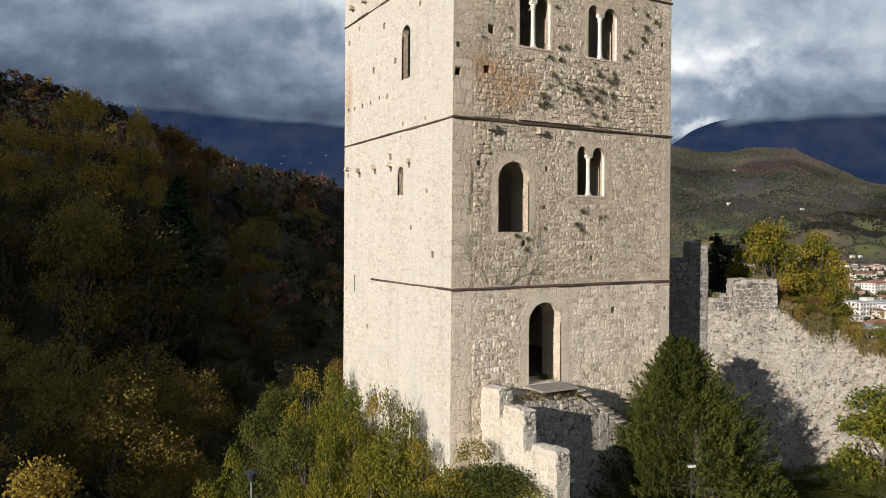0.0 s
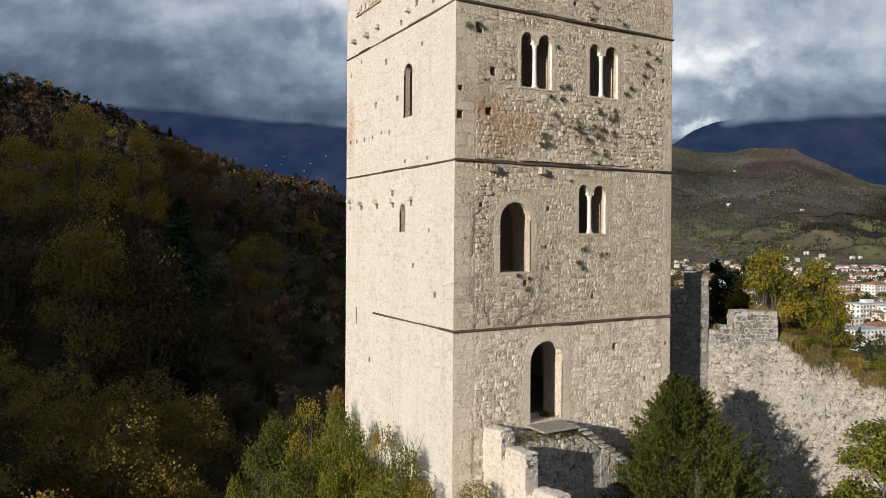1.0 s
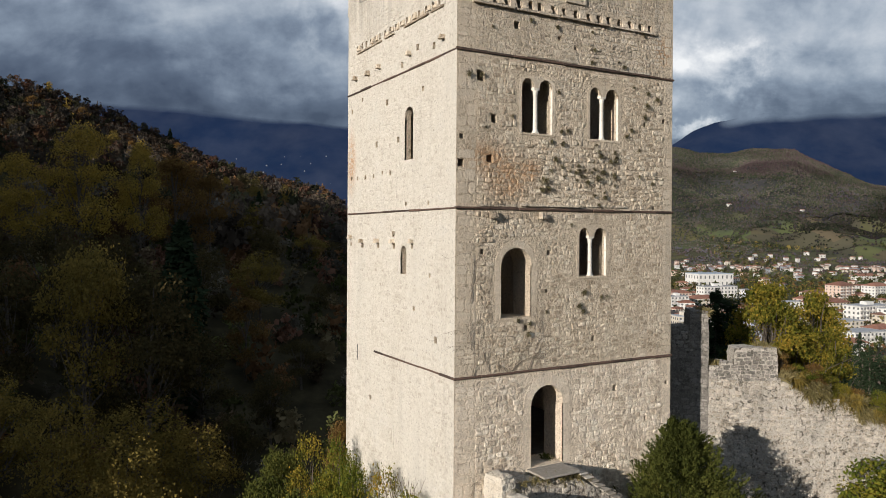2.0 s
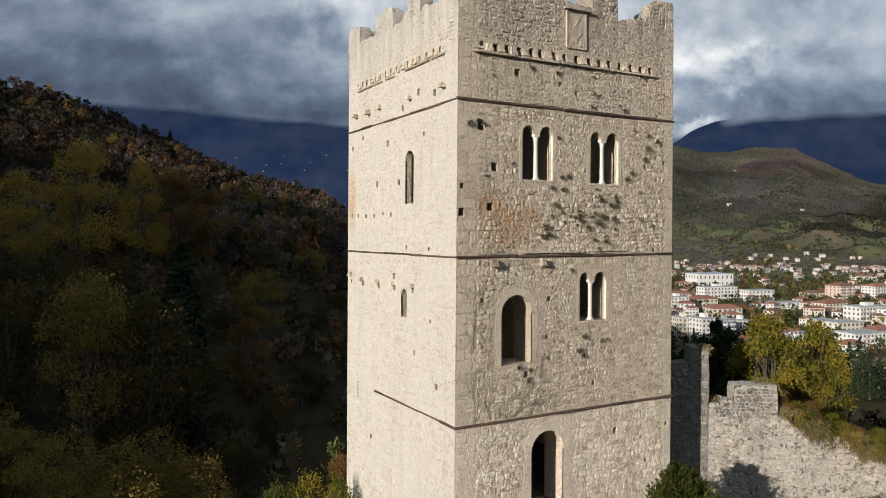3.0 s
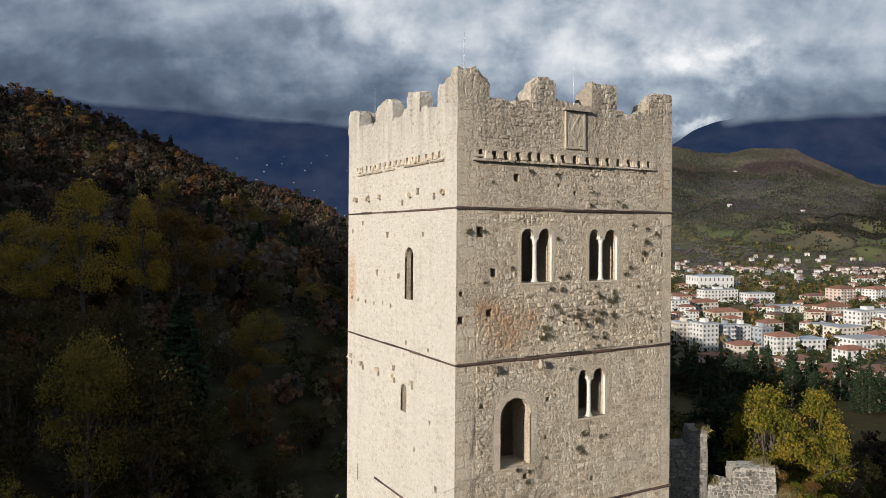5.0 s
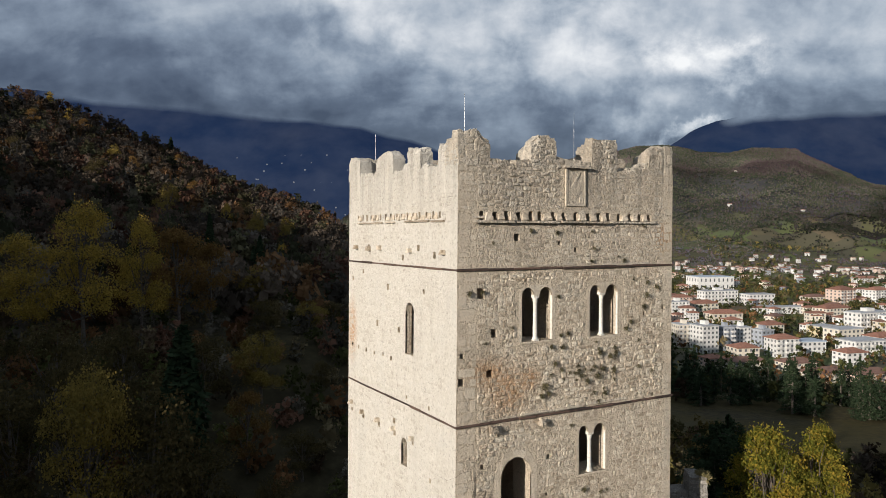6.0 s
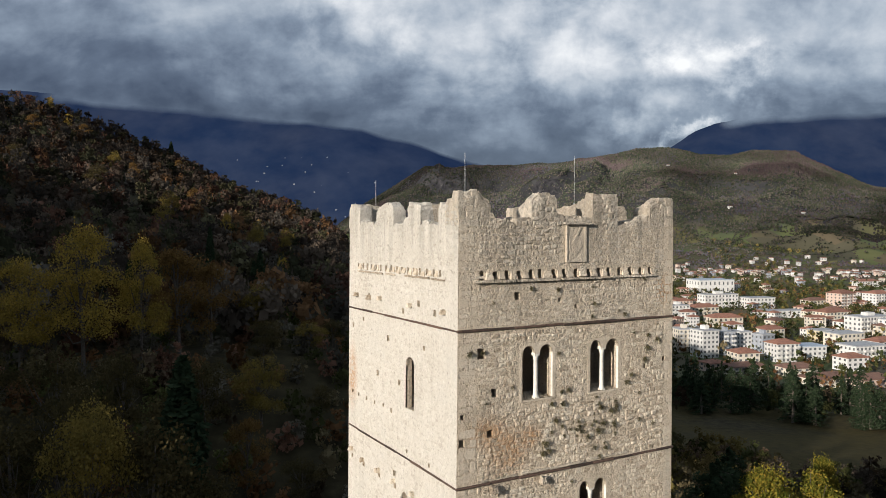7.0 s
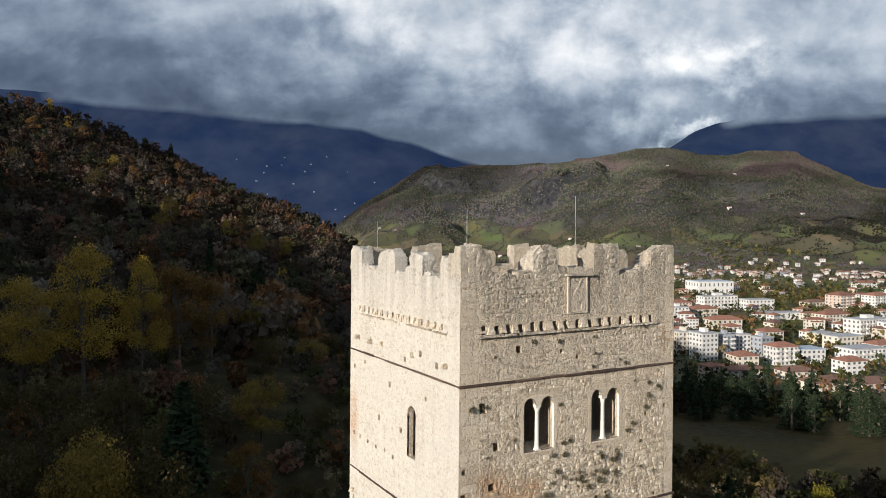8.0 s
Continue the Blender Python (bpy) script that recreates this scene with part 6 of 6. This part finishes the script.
creeper("bare_creeper", ((1.75, 4.25, 1.0, 1.3), (2.3, 4.2, 1.2, 1.4), (1.0, 4.3, 2.0, 0.9), (0.45, 4.2, 1.6, 1.5), (1.6, 4.2, 2.4, 0.8)), 3, "bare brown creeper stems spread over the stone face")
creeper("bare_creeper", ((0.36, 6.2, 1.57, 1.6), (0.45, 0.3, 1.57, 0.9)), 8, "thin bare creeper stems along a joint of the wall")
stems = []
rp = random.Random(5)
for i in range(26):
    x, y = -0.75 + rp.uniform(-0.5, 0.3), 1.8 + rp.uniform(-0.6, 0.9)
    stems.append(([(x, y, -0.8), (x + rp.uniform(-0.15, 0.15), y + rp.uniform(-0.15, 0.15), 0.4), (x + rp.uniform(-0.3, 0.3), y + rp.uniform(-0.3, 0.3), rp.uniform(0.8, 1.25))], [0.012, 0.009, 0.004]))
tagged(new("dry_shrub", tubes_mesh("dry_shrub", stems, M_TWIG, 4)), "leafless shrub of pale upright stems beside the tower", "shrub")

# ---- small fixtures ----
def street_lamp(x, y, head):
    g = gz(x, y)
    ob = thing("street_lamp", pose(x, y, g), "grey pole lamp with a dark lantern head among the shrubs", "lamp")
    h = head - g
    part("pole", tubes_mesh("pole", [([(0, 0, -0.2), (0, 0, h * 0.5), (0, 0, h - 0.3)], [0.05, 0.042, 0.035])], M_METAL, 10), None, ob)
    bm = bmesh.new()
    bmesh.ops.create_cone(bm, cap_ends=True, segments=12, radius1=0.11, radius2=0.17, depth=0.26, matrix=Matrix.Translation((0, 0, h - 0.18)))
    part("lantern", bm, M_DARKMETAL, ob, "dark lantern glass")
    bm = bmesh.new()
    bmesh.ops.create_cone(bm, cap_ends=True, segments=12, radius1=0.22, radius2=0.05, depth=0.1, matrix=Matrix.Translation((0, 0, h)))
    part("cap", bm, M_DARKMETAL, ob)


street_lamp(-4.0, 5.5, -1.6)


def floodlight(x, y, z, turn):
    ob = thing("floodlight", pose(x, y, z, 0, 0, turn), "small grey floodlight on a short bracket", "lamp", "floodlights in the bailey")
    part("housing", box_mesh(-0.12, -0.045, -0.03, 0.12, 0.045, 0.045, 0.012), M_METAL, ob)
    part("lens", box_mesh(-0.105, -0.055, -0.02, 0.105, -0.043, 0.035, 0.003), M_PALE, ob)
    part("bracket", tubes_mesh("bracket", [([(0, 0, -0.05), (0, 0, gz(x, y) - z - 0.1)], [0.022, 0.025])], M_DARKMETAL, 6), None, ob)


floodlight(2.15, -2.2, -0.62, 15)
floodlight(5.15, -3.45, -0.38, -20)


# ---- the town in the valley ----
def flat_material(name, lo, hi, rough=0.85):
    return plain_material(name, lo, hi, rough, 0.6, 0.15, 0.05, 0, 0.25)


W_WHITE = flat_material("white_render", (0.50, 0.49, 0.47), (0.66, 0.65, 0.62))
W_CREAM = flat_material("cream_render", (0.50, 0.45, 0.37), (0.62, 0.57, 0.48))
W_PINK = flat_material("pink_render", (0.50, 0.38, 0.31), (0.62, 0.49, 0.41))
W_GREY = flat_material("grey_render", (0.22, 0.24, 0.27), (0.34, 0.36, 0.39))
W_YELLOW = flat_material("yellow_render", (0.52, 0.44, 0.28), (0.64, 0.55, 0.38))
R_TILE = flat_material("terracotta_roof", (0.17, 0.075, 0.048), (0.31, 0.145, 0.095))
R_BROWN = flat_material("brown_roof", (0.12, 0.065, 0.048), (0.22, 0.12, 0.085))
R_FLAT = flat_material("flat_grey_roof", (0.26, 0.27, 0.28), (0.42, 0.43, 0.44))
R_BLUE = flat_material("sheet_metal_roof", (0.30, 0.36, 0.43), (0.45, 0.51, 0.58), 0.5)
M_PANE = plain_material("dark_window", (0.07, 0.075, 0.08), (0.15, 0.155, 0.16), 0.25, 0.5, 0)
M_BALCONY = flat_material("balcony_render", (0.50, 0.48, 0.45), (0.66, 0.64, 0.60))

UNIT_PANE = finish("window", box_mesh(-0.5, -0.06, 0.0, 0.5, 0.03, 1.0), M_PANE)


def roof_mesh(w, d, z, rise, mat, hip=0.5):
    bm = bmesh.new()
    o = 0.6
    a = [bm.verts.new(p) for p in ((-w / 2 - o, -d / 2 - o, z), (w / 2 + o, -d / 2 - o, z), (w / 2 + o, d / 2 + o, z), (-w / 2 - o, d / 2 + o, z))]
    lo = [bm.verts.new((v.co.x, v.co.y, z - 0.25)) for v in a]
    k = max(0.0, w / 2 - d / 2 * hip * 2 * 0.9) if w > d else 0.0
    j = max(0.0, d / 2 - w / 2 * hip * 2 * 0.9) if d >= w else 0.0
    r0, r1 = bm.verts.new((-k, -j, z + rise)), bm.verts.new((k + 0.01, j + 0.01, z + rise))
    if w > d:
        bm.faces.new((a[0], a[1], r1, r0)); bm.faces.new((a[1], a[2], r1)); bm.faces.new((a[2], a[3], r0, r1)); bm.faces.new((a[3], a[0], r0))
    else:
        bm.faces.new((a[0], a[1], r0)); bm.faces.new((a[1], a[2], r1, r0)); bm.faces.new((a[2], a[3], r1)); bm.faces.new((a[3], a[0], r0, r1))
    for i in range(4):
        bm.faces.new((a[i], lo[i], lo[(i + 1) % 4], a[(i + 1) % 4]))
    bm.faces.new(lo)
    return finish("roof", bm, mat)


def house(name, x, y, z, w, d, h, turn, wall_mat, roof_mat, label, category="house", pitched=True, floors=3, bays=4, balconies=False, group="houses of the town"):
    """One building: walls on a footing, roof, windows storey by storey on the two faces towards the hill."""
    ob = thing(name, pose(x, y, z, 0, 0, turn), label, category, group)
    part("wall", box_mesh(-w / 2, -d / 2, -6, w / 2, d / 2, h), wall_mat, ob)
    if pitched:
        part("roof", roof_mesh(w, d, h + 0.2, min(w, d) * 0.2, roof_mat), None, ob)
    else:
        roof = part("roof", box_mesh(-w / 2 - 0.3, -d / 2 - 0.3, h, w / 2 + 0.3, d / 2 + 0.3, h + 0.5), roof_mat, ob)
        if floors > 3:
            part("roof_hut", box_mesh(-w * 0.12, -d * 0.2, h + 0.5, w * 0.12, d * 0.2, h + 2.6), wall_mat, roof)
    fh = h / floors
    for f in range(floors):
        for b in range(bays):
            u = -w / 2 + w * (b + 0.5) / bays
            part("window", UNIT_PANE, None, ob, at=Matrix.Translation((u, -d / 2, fh * f + fh * 0.28)) @ Matrix.Diagonal((min(1.6, w / bays * 0.45), 1, fh * 0.5, 1)))
        side = max(1, round(bays * d / w))
        for b in range(side):
            v = -d / 2 + d * (b + 0.5) / side
            part("window", UNIT_PANE, None, ob, at=Matrix.Translation((-w / 2, v, fh * f + fh * 0.28)) @ Matrix.Rotation(math.pi / 2, 4, "Z") @ Matrix.Diagonal((min(1.5, d / side * 0.42), 1, fh * 0.48, 1)))
        if balconies and f:
            for b in range(0, bays, 2):
                u = -w / 2 + w * (b + 0.5) / bays
                part("balcony", box_mesh(u - w / bays * 0.48, -d / 2 - 1.2, fh * f + 0.05, u + w / bays * 0.48, -d / 2 + 0.01, fh * f + 1.05), M_BALCONY, ob)
    return ob


def on_plain(p, base_y):
    """The valley floor on the bearing p, at the range where the ground sinks to base_y."""
    dist = (17.14 + 52) * 1269 / (base_y - 416)
    side = (p - 784) / 1269
    return LOOK[0] + (FWD.x + RIGHT.x * side) * dist, LOOK[1] + (FWD.y + RIGHT.y * side) * dist, dist


AXIS = math.degrees(math.atan2(RIGHT.y, RIGHT.x))
# bearing, range mark, width and height in metres, depth, turn, walls, roof, pitched, storeys, bays, balconies
BIG = ((1210, 626, 14, 15.5, 14, 8, W_CREAM, R_FLAT, 0, 5, 4, 1), (1247, 636, 15, 18, 15, 20, W_WHITE, R_FLAT, 0, 6, 4, 0), (1283, 632, 10, 15, 13, 12, W_GREY, R_FLAT, 0, 5, 3, 1), (1311, 626, 11, 14, 13, 15, W_WHITE, R_FLAT, 0, 5, 3, 0),
       (1316, 654, 17, 9, 14, 10, W_CREAM, R_TILE, 1, 3, 4, 0), (1350, 628, 13, 12.5, 12, 24, W_GREY, R_FLAT, 0, 4, 3, 0), (1384, 644, 19, 12, 14, 14, W_WHITE, R_TILE, 1, 4, 5, 1), (1362, 606, 21, 9, 14, 20, W_CREAM, R_TILE, 1, 3, 5, 0),
       (1270, 548, 50, 16, 16, 16, W_WHITE, R_FLAT, 0, 4, 10, 1), (1256, 520, 62, 18, 40, 12, W_WHITE, R_BLUE, 0, 2, 8, 0), (1488, 548, 28, 17, 22, 25, W_PINK, R_TILE, 1, 5, 5, 1), (1536, 596, 40, 15, 18, 22, W_WHITE, R_FLAT, 0, 4, 10, 1),
       (1340, 548, 38, 12, 20, 14, W_WHITE, R_FLAT, 0, 3, 7, 0), (1384, 563, 48, 6, 18, 10, W_WHITE, R_FLAT, 0, 2, 8, 0), (1472, 573, 36, 10, 18, 22, W_CREAM, R_TILE, 1, 3, 7, 0), (1494, 618, 28, 10, 16, 20, W_CREAM, R_FLAT, 0, 3, 6, 0),
       (1525, 642, 30, 10, 18, 18, W_WHITE, R_FLAT, 0, 3, 8, 1), (1532, 509, 46, 9, 18, 16, W_WHITE, R_TILE, 1, 3, 8, 0), (1552, 542, 32, 14, 20, 24, W_WHITE, R_TILE, 1, 4, 6, 1), (1206, 548, 22, 9, 16, 10, W_PINK, R_TILE, 1, 3, 5, 0),
       (1243, 560, 32, 8, 18, 15, W_CREAM, R_TILE, 1, 2, 6, 0), (1198, 566, 22, 13, 16, 12, W_WHITE, R_FLAT, 0, 4, 5, 1), (1280, 580, 34, 8, 18, 12, W_CREAM, R_TILE, 1, 2, 6, 0), (1440, 545, 30, 8, 16, 18, W_CREAM, R_BROWN, 1, 2, 5, 0),
       (1455, 606, 20, 8, 14, 18, W_YELLOW, R_FLAT, 0, 3, 4, 0), (1430, 640, 20, 9, 16, 12, W_WHITE, R_BLUE, 0, 3, 5, 0), (1506, 660, 18, 8, 13, 16, W_WHITE, R_TILE, 1, 3, 4, 0), (1410, 668, 22, 5, 14, 14, W_CREAM, R_BROWN, 1, 2, 4, 0),
       (1462, 688, 30, 5, 14, 18, W_CREAM, R_BROWN, 1, 2, 6, 0), (1540, 690, 26, 5, 13, 20, W_PINK, R_BROWN, 1, 2, 5, 0), (1320, 668, 26, 5, 12, 12, W_CREAM, R_BROWN, 1, 2, 5, 0), (1262, 660, 14, 5, 11, 20, W_PINK, R_TILE, 1, 2, 3, 0),
       (1560, 628, 22, 9, 15, 20, W_WHITE, R_TILE, 1, 3, 5, 0), (1590, 600, 30, 14, 16, 18, W_WHITE, R_FLAT, 0, 4, 6, 1), (1630, 640, 24, 9, 15, 25, W_CREAM, R_TILE, 1, 3, 5, 0))
names = {W_WHITE: "white", W_CREAM: "cream", W_PINK: "pinkish", W_GREY: "grey", W_YELLOW: "yellow"}
roofs = {R_TILE: "terracotta hipped roof", R_BROWN: "brown tiled roof", R_FLAT: "flat grey roof", R_BLUE: "blue-grey metal roof"}
for p, by, w, h, d, turn, wm, rm, pitched, floors, bays, balc in BIG:
    x, y, dist = on_plain(p, by)
    w, d, h = w * 0.72, d * 0.72, h * 0.84
    tall = floors > 3
    house("apartment_block" if tall else "house", x, y, gz(x, y), w, d, h, AXIS + turn, wm, rm,
          f"{names[wm]} rendered {'apartment block' if tall else 'building'} of {floors} storeys with {roofs[rm]}", "apartment building" if tall else "house", bool(pitched), floors, bays, bool(balc))
rp = random.Random(77)
for n in range(230):
    if n < 70:
        p, by = rp.uniform(1150, 1700), rp.uniform(505, 600)
    else:
        p, by = rp.uniform(1150, 1650), 416 + 87740 / rp.choice((rp.uniform(1000, 1500), rp.uniform(1180, 1300)))
    x, y, dist = on_plain(p, by)
    wm = rp.choice((W_WHITE, W_WHITE, W_WHITE, W_CREAM, W_PINK, W_GREY))
    rm = rp.choice((R_TILE, R_TILE, R_BROWN))
    w, h, d = rp.uniform(7, 13) if n < 70 else rp.uniform(5, 8.5), rp.choice((5.2, 5.8, 7.5)), rp.uniform(6, 9)
    house("house", x, y, gz(x, y), w, d, h, AXIS + rp.uniform(-10, 40), wm, rm, f"{names[wm]} rendered house with {roofs[rm]}", "house", True, 2 if h < 7 else 3, 3)
# scattered farms on the foothills
for p, r in ((672, 2300), (700, 2250), (868, 1900), (885, 1880), (905, 1920), (1030, 1960), (1062, 1900), (1075, 1880), (1130, 1800), (1180, 2500), (1300, 2350), (1290, 2000), (1420, 1900), (1330, 1500), (1337, 1530), (1356, 1475), (1364, 1520), (1392, 1490), (1448, 1480), (1456, 1510), (1210, 1495), (1216, 1530), (1428, 1540), (850, 1990), (1010, 2050)):
    side = (p - 784) / 1269
    x, y = LOOK[0] + (FWD.x + RIGHT.x * side) * r, LOOK[1] + (FWD.y + RIGHT.y * side) * r
    house("farmhouse", x, y, gz(x, y) + 1.0, rp.uniform(6, 11), 6.5, 5.2, AXIS + rp.uniform(-10, 40), W_WHITE, R_TILE, "white farmhouse with tiled roof on the hillside", "house", True, 2, 3, group="farms on the hills")


far_hamlets()


# ---- facing stones ----
def facing(face, parent, place_fn, covered, area, course, length, proud, seed, mat, apart=None, gap=0.02, keep=1.0):
    """Lays the stones of a face: those in the stretch apart as parts of their own, the rest joined."""
    shapes, spots = lay_stones(area[0], area[1], area[2], area[3], place_fn, covered, course, length, proud, seed, gap, keep)
    own = [s for s in spots if apart and apart[0] < s[0] < apart[1] and apart[2] < s[1] < apart[3]][:290]
    chosen = set(own)
    rest = [s for s in spots if s not in chosen]
    if rest:
        ob = part("rubble_facing", stones_mesh("rubble_facing", shapes, rest, place_fn, mat), None, parent)
        ob["kind"] = "stuff"
    if own:
        meshes = []
        for v, f in shapes[:16]:
            w = place_fn(v[:, 0], v[:, 1], np.where(v[:, 2] < 0, -0.3, v[:, 2]))
            meshes.append(mesh_from("stone", w, f, mat, False))
        for cu, cz, w, h, d, turn, k in own:
            c = place_fn(np.array([cu]), np.array([cz]), np.array([0.0]))[0]
            n = np.abs(place_fn(np.array([0.0]), np.array([0.0]), np.array([1.0]))[0])
            sc = (d if n[0] > 0.5 else w, d if n[1] > 0.5 else w, h)
            part("stone", meshes[k % 16], None, parent, at=Matrix.Translation(tuple(c)) @ Matrix.Diagonal((*sc, 1)))


def top_of(runs, u):
    for a, b, za, zb in runs:
        if a <= u <= b:
            return za + (zb - za) * (u - a) / (b - a)
    return runs[0][2]


def front_crown(x, z, hw, hh):
    return covered_front(x, z, hw, hh) or z + hh > min(top_of(FRONT_TOP, x - hw), top_of(FRONT_TOP, x + hw)) - 0.05


def side_crown(y, z, hw, hh):
    return covered_side(y, z, hw, hh) or z + hh > min(top_of(WEST_TOP, max(y - hw, 0.75)), top_of(WEST_TOP, y + hw)) - 0.05


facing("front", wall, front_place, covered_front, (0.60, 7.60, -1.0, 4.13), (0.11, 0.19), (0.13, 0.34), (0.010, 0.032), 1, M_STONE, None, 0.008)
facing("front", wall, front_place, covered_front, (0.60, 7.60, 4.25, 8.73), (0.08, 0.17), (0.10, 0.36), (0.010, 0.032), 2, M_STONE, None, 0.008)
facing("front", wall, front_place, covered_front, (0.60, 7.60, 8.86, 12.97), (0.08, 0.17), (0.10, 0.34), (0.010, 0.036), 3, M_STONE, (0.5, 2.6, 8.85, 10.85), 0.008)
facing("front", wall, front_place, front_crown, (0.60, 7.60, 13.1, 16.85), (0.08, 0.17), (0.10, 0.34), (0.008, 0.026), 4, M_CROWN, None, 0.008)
# dressed corners
for a, b, s in ((0.0, 0.60, 5), (7.60, 8.0, 6)):
    for z0, z1 in ((-1.0, 4.13), (4.25, 8.73), (8.86, 12.97), (13.1, 16.8)):
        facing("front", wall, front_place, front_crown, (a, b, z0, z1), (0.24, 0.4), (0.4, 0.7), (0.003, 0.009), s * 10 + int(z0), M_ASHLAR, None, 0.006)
facing("side", wall, side_place, covered_side, (0.03, TOWER_Y - 0.03, -1.0, 4.13), (0.15, 0.25), (0.2, 0.42), (0.006, 0.02), 11, M_PLASTER, None, 0.014, 0.95)
facing("side", wall, side_place, covered_side, (0.03, TOWER_Y - 0.03, 4.25, 8.73), (0.11, 0.2), (0.14, 0.36), (0.004, 0.016), 12, M_PLASTER, None, 0.014, 0.75)
facing("side", wall, side_place, covered_side, (0.03, TOWER_Y - 0.03, 8.86, 12.97), (0.11, 0.2), (0.14, 0.36), (0.004, 0.016), 13, M_PLASTER, None, 0.014, 0.7)
facing("side", wall, side_place, side_crown, (0.03, TOWER_Y - 0.03, 13.1, 16.8), (0.08, 0.17), (0.10, 0.28), (0.006, 0.026), 14, M_PLASTER, None, 0.01, 0.9)
facing("curtain", curtain, curtain_place, covered_curtain, (-2.4, 0.44, -2.8, 5.4), (0.09, 0.22), (0.12, 0.36), (0.010, 0.045), 21, M_WEATHERED_SHADED, None, 0.01)
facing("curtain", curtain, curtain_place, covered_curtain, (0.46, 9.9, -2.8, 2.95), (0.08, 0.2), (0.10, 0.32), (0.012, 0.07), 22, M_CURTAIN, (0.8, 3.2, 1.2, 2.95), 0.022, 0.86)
facing("curtain", curtain, curtain_place, covered_curtain, (0.46, 3.4, 2.97, 4.3), (0.08, 0.17), (0.10, 0.28), (0.012, 0.05), 23, M_WEATHERED_SHADED, None, 0.01)


def ruin_place(u, z, n):
    return np.column_stack([-n, u, z])


def covered_ruin(u, z, hw, hh):
    t = [top for a, b, top in RUIN if a - 0.02 <= u <= b + 0.02]
    return not t or z + hh > min(t) - 0.06


facing("ruin", ruin, ruin_place, covered_ruin, (-6.1, -0.03, -3.5, 1.45), (0.1, 0.2), (0.14, 0.34), (0.006, 0.02), 31, M_RUIN, None, 0.01)
for i, (a, b, top) in enumerate(RUIN[:7]):
    facing("ruin", ruin, lambda u, z, n, a=a: np.column_stack([u, a - n, z]), lambda u, z, hw, hh: False, (0.0, 0.46, max(-3.5, RUIN[i + 1][2] - 0.1), top - 0.06), (0.1, 0.2), (0.14, 0.3), (0.006, 0.02), 40 + i, M_RUIN, None, 0.01)


def base_place(u, z, n):
    return np.column_stack([u, -0.63 - n, z])


def covered_base(u, z, hw, hh):
    top = 1.22 if u < 3.9 else 1.1 - 0.67 * (u - 3.9)
    return z + hh > top - 0.04


facing("base", stair_base, base_place, covered_base, (1.46, 5.6, -3.2, 1.25), (0.1, 0.2), (0.14, 0.34), (0.012, 0.04), 61, M_CURTAIN, None, 0.01)


# the tower's sunlit face leans out a little towards its foot
def lean_out(x, y, z):
    return x - (0.0085 * np.clip(13.0 - z, 0, 16) + 0.03 * np.clip(1 - y / 2.0, 0, 1)) * np.clip(1 - x / 1.2, 0, 1)


bpy.context.view_layer.update()
leant = set()
for ob in tower.children_recursive:
    at = ob.matrix_world.translation
    if at.length > 0.01:
        ob.matrix_local = Matrix.Translation((float(lean_out(at.x, at.y, at.z)) - at.x, 0, 0)) @ ob.matrix_local
    elif ob.type == "MESH" and ob.data.name not in leant:
        leant.add(ob.data.name)
        co = np.empty(len(ob.data.vertices) * 3, dtype=np.float32)
        ob.data.vertices.foreach_get("co", co)
        co = co.reshape(-1, 3)
        co[:, 0] = lean_out(co[:, 0], co[:, 1], co[:, 2])
        ob.data.vertices.foreach_set("co", co.ravel())
        ob.data.update()
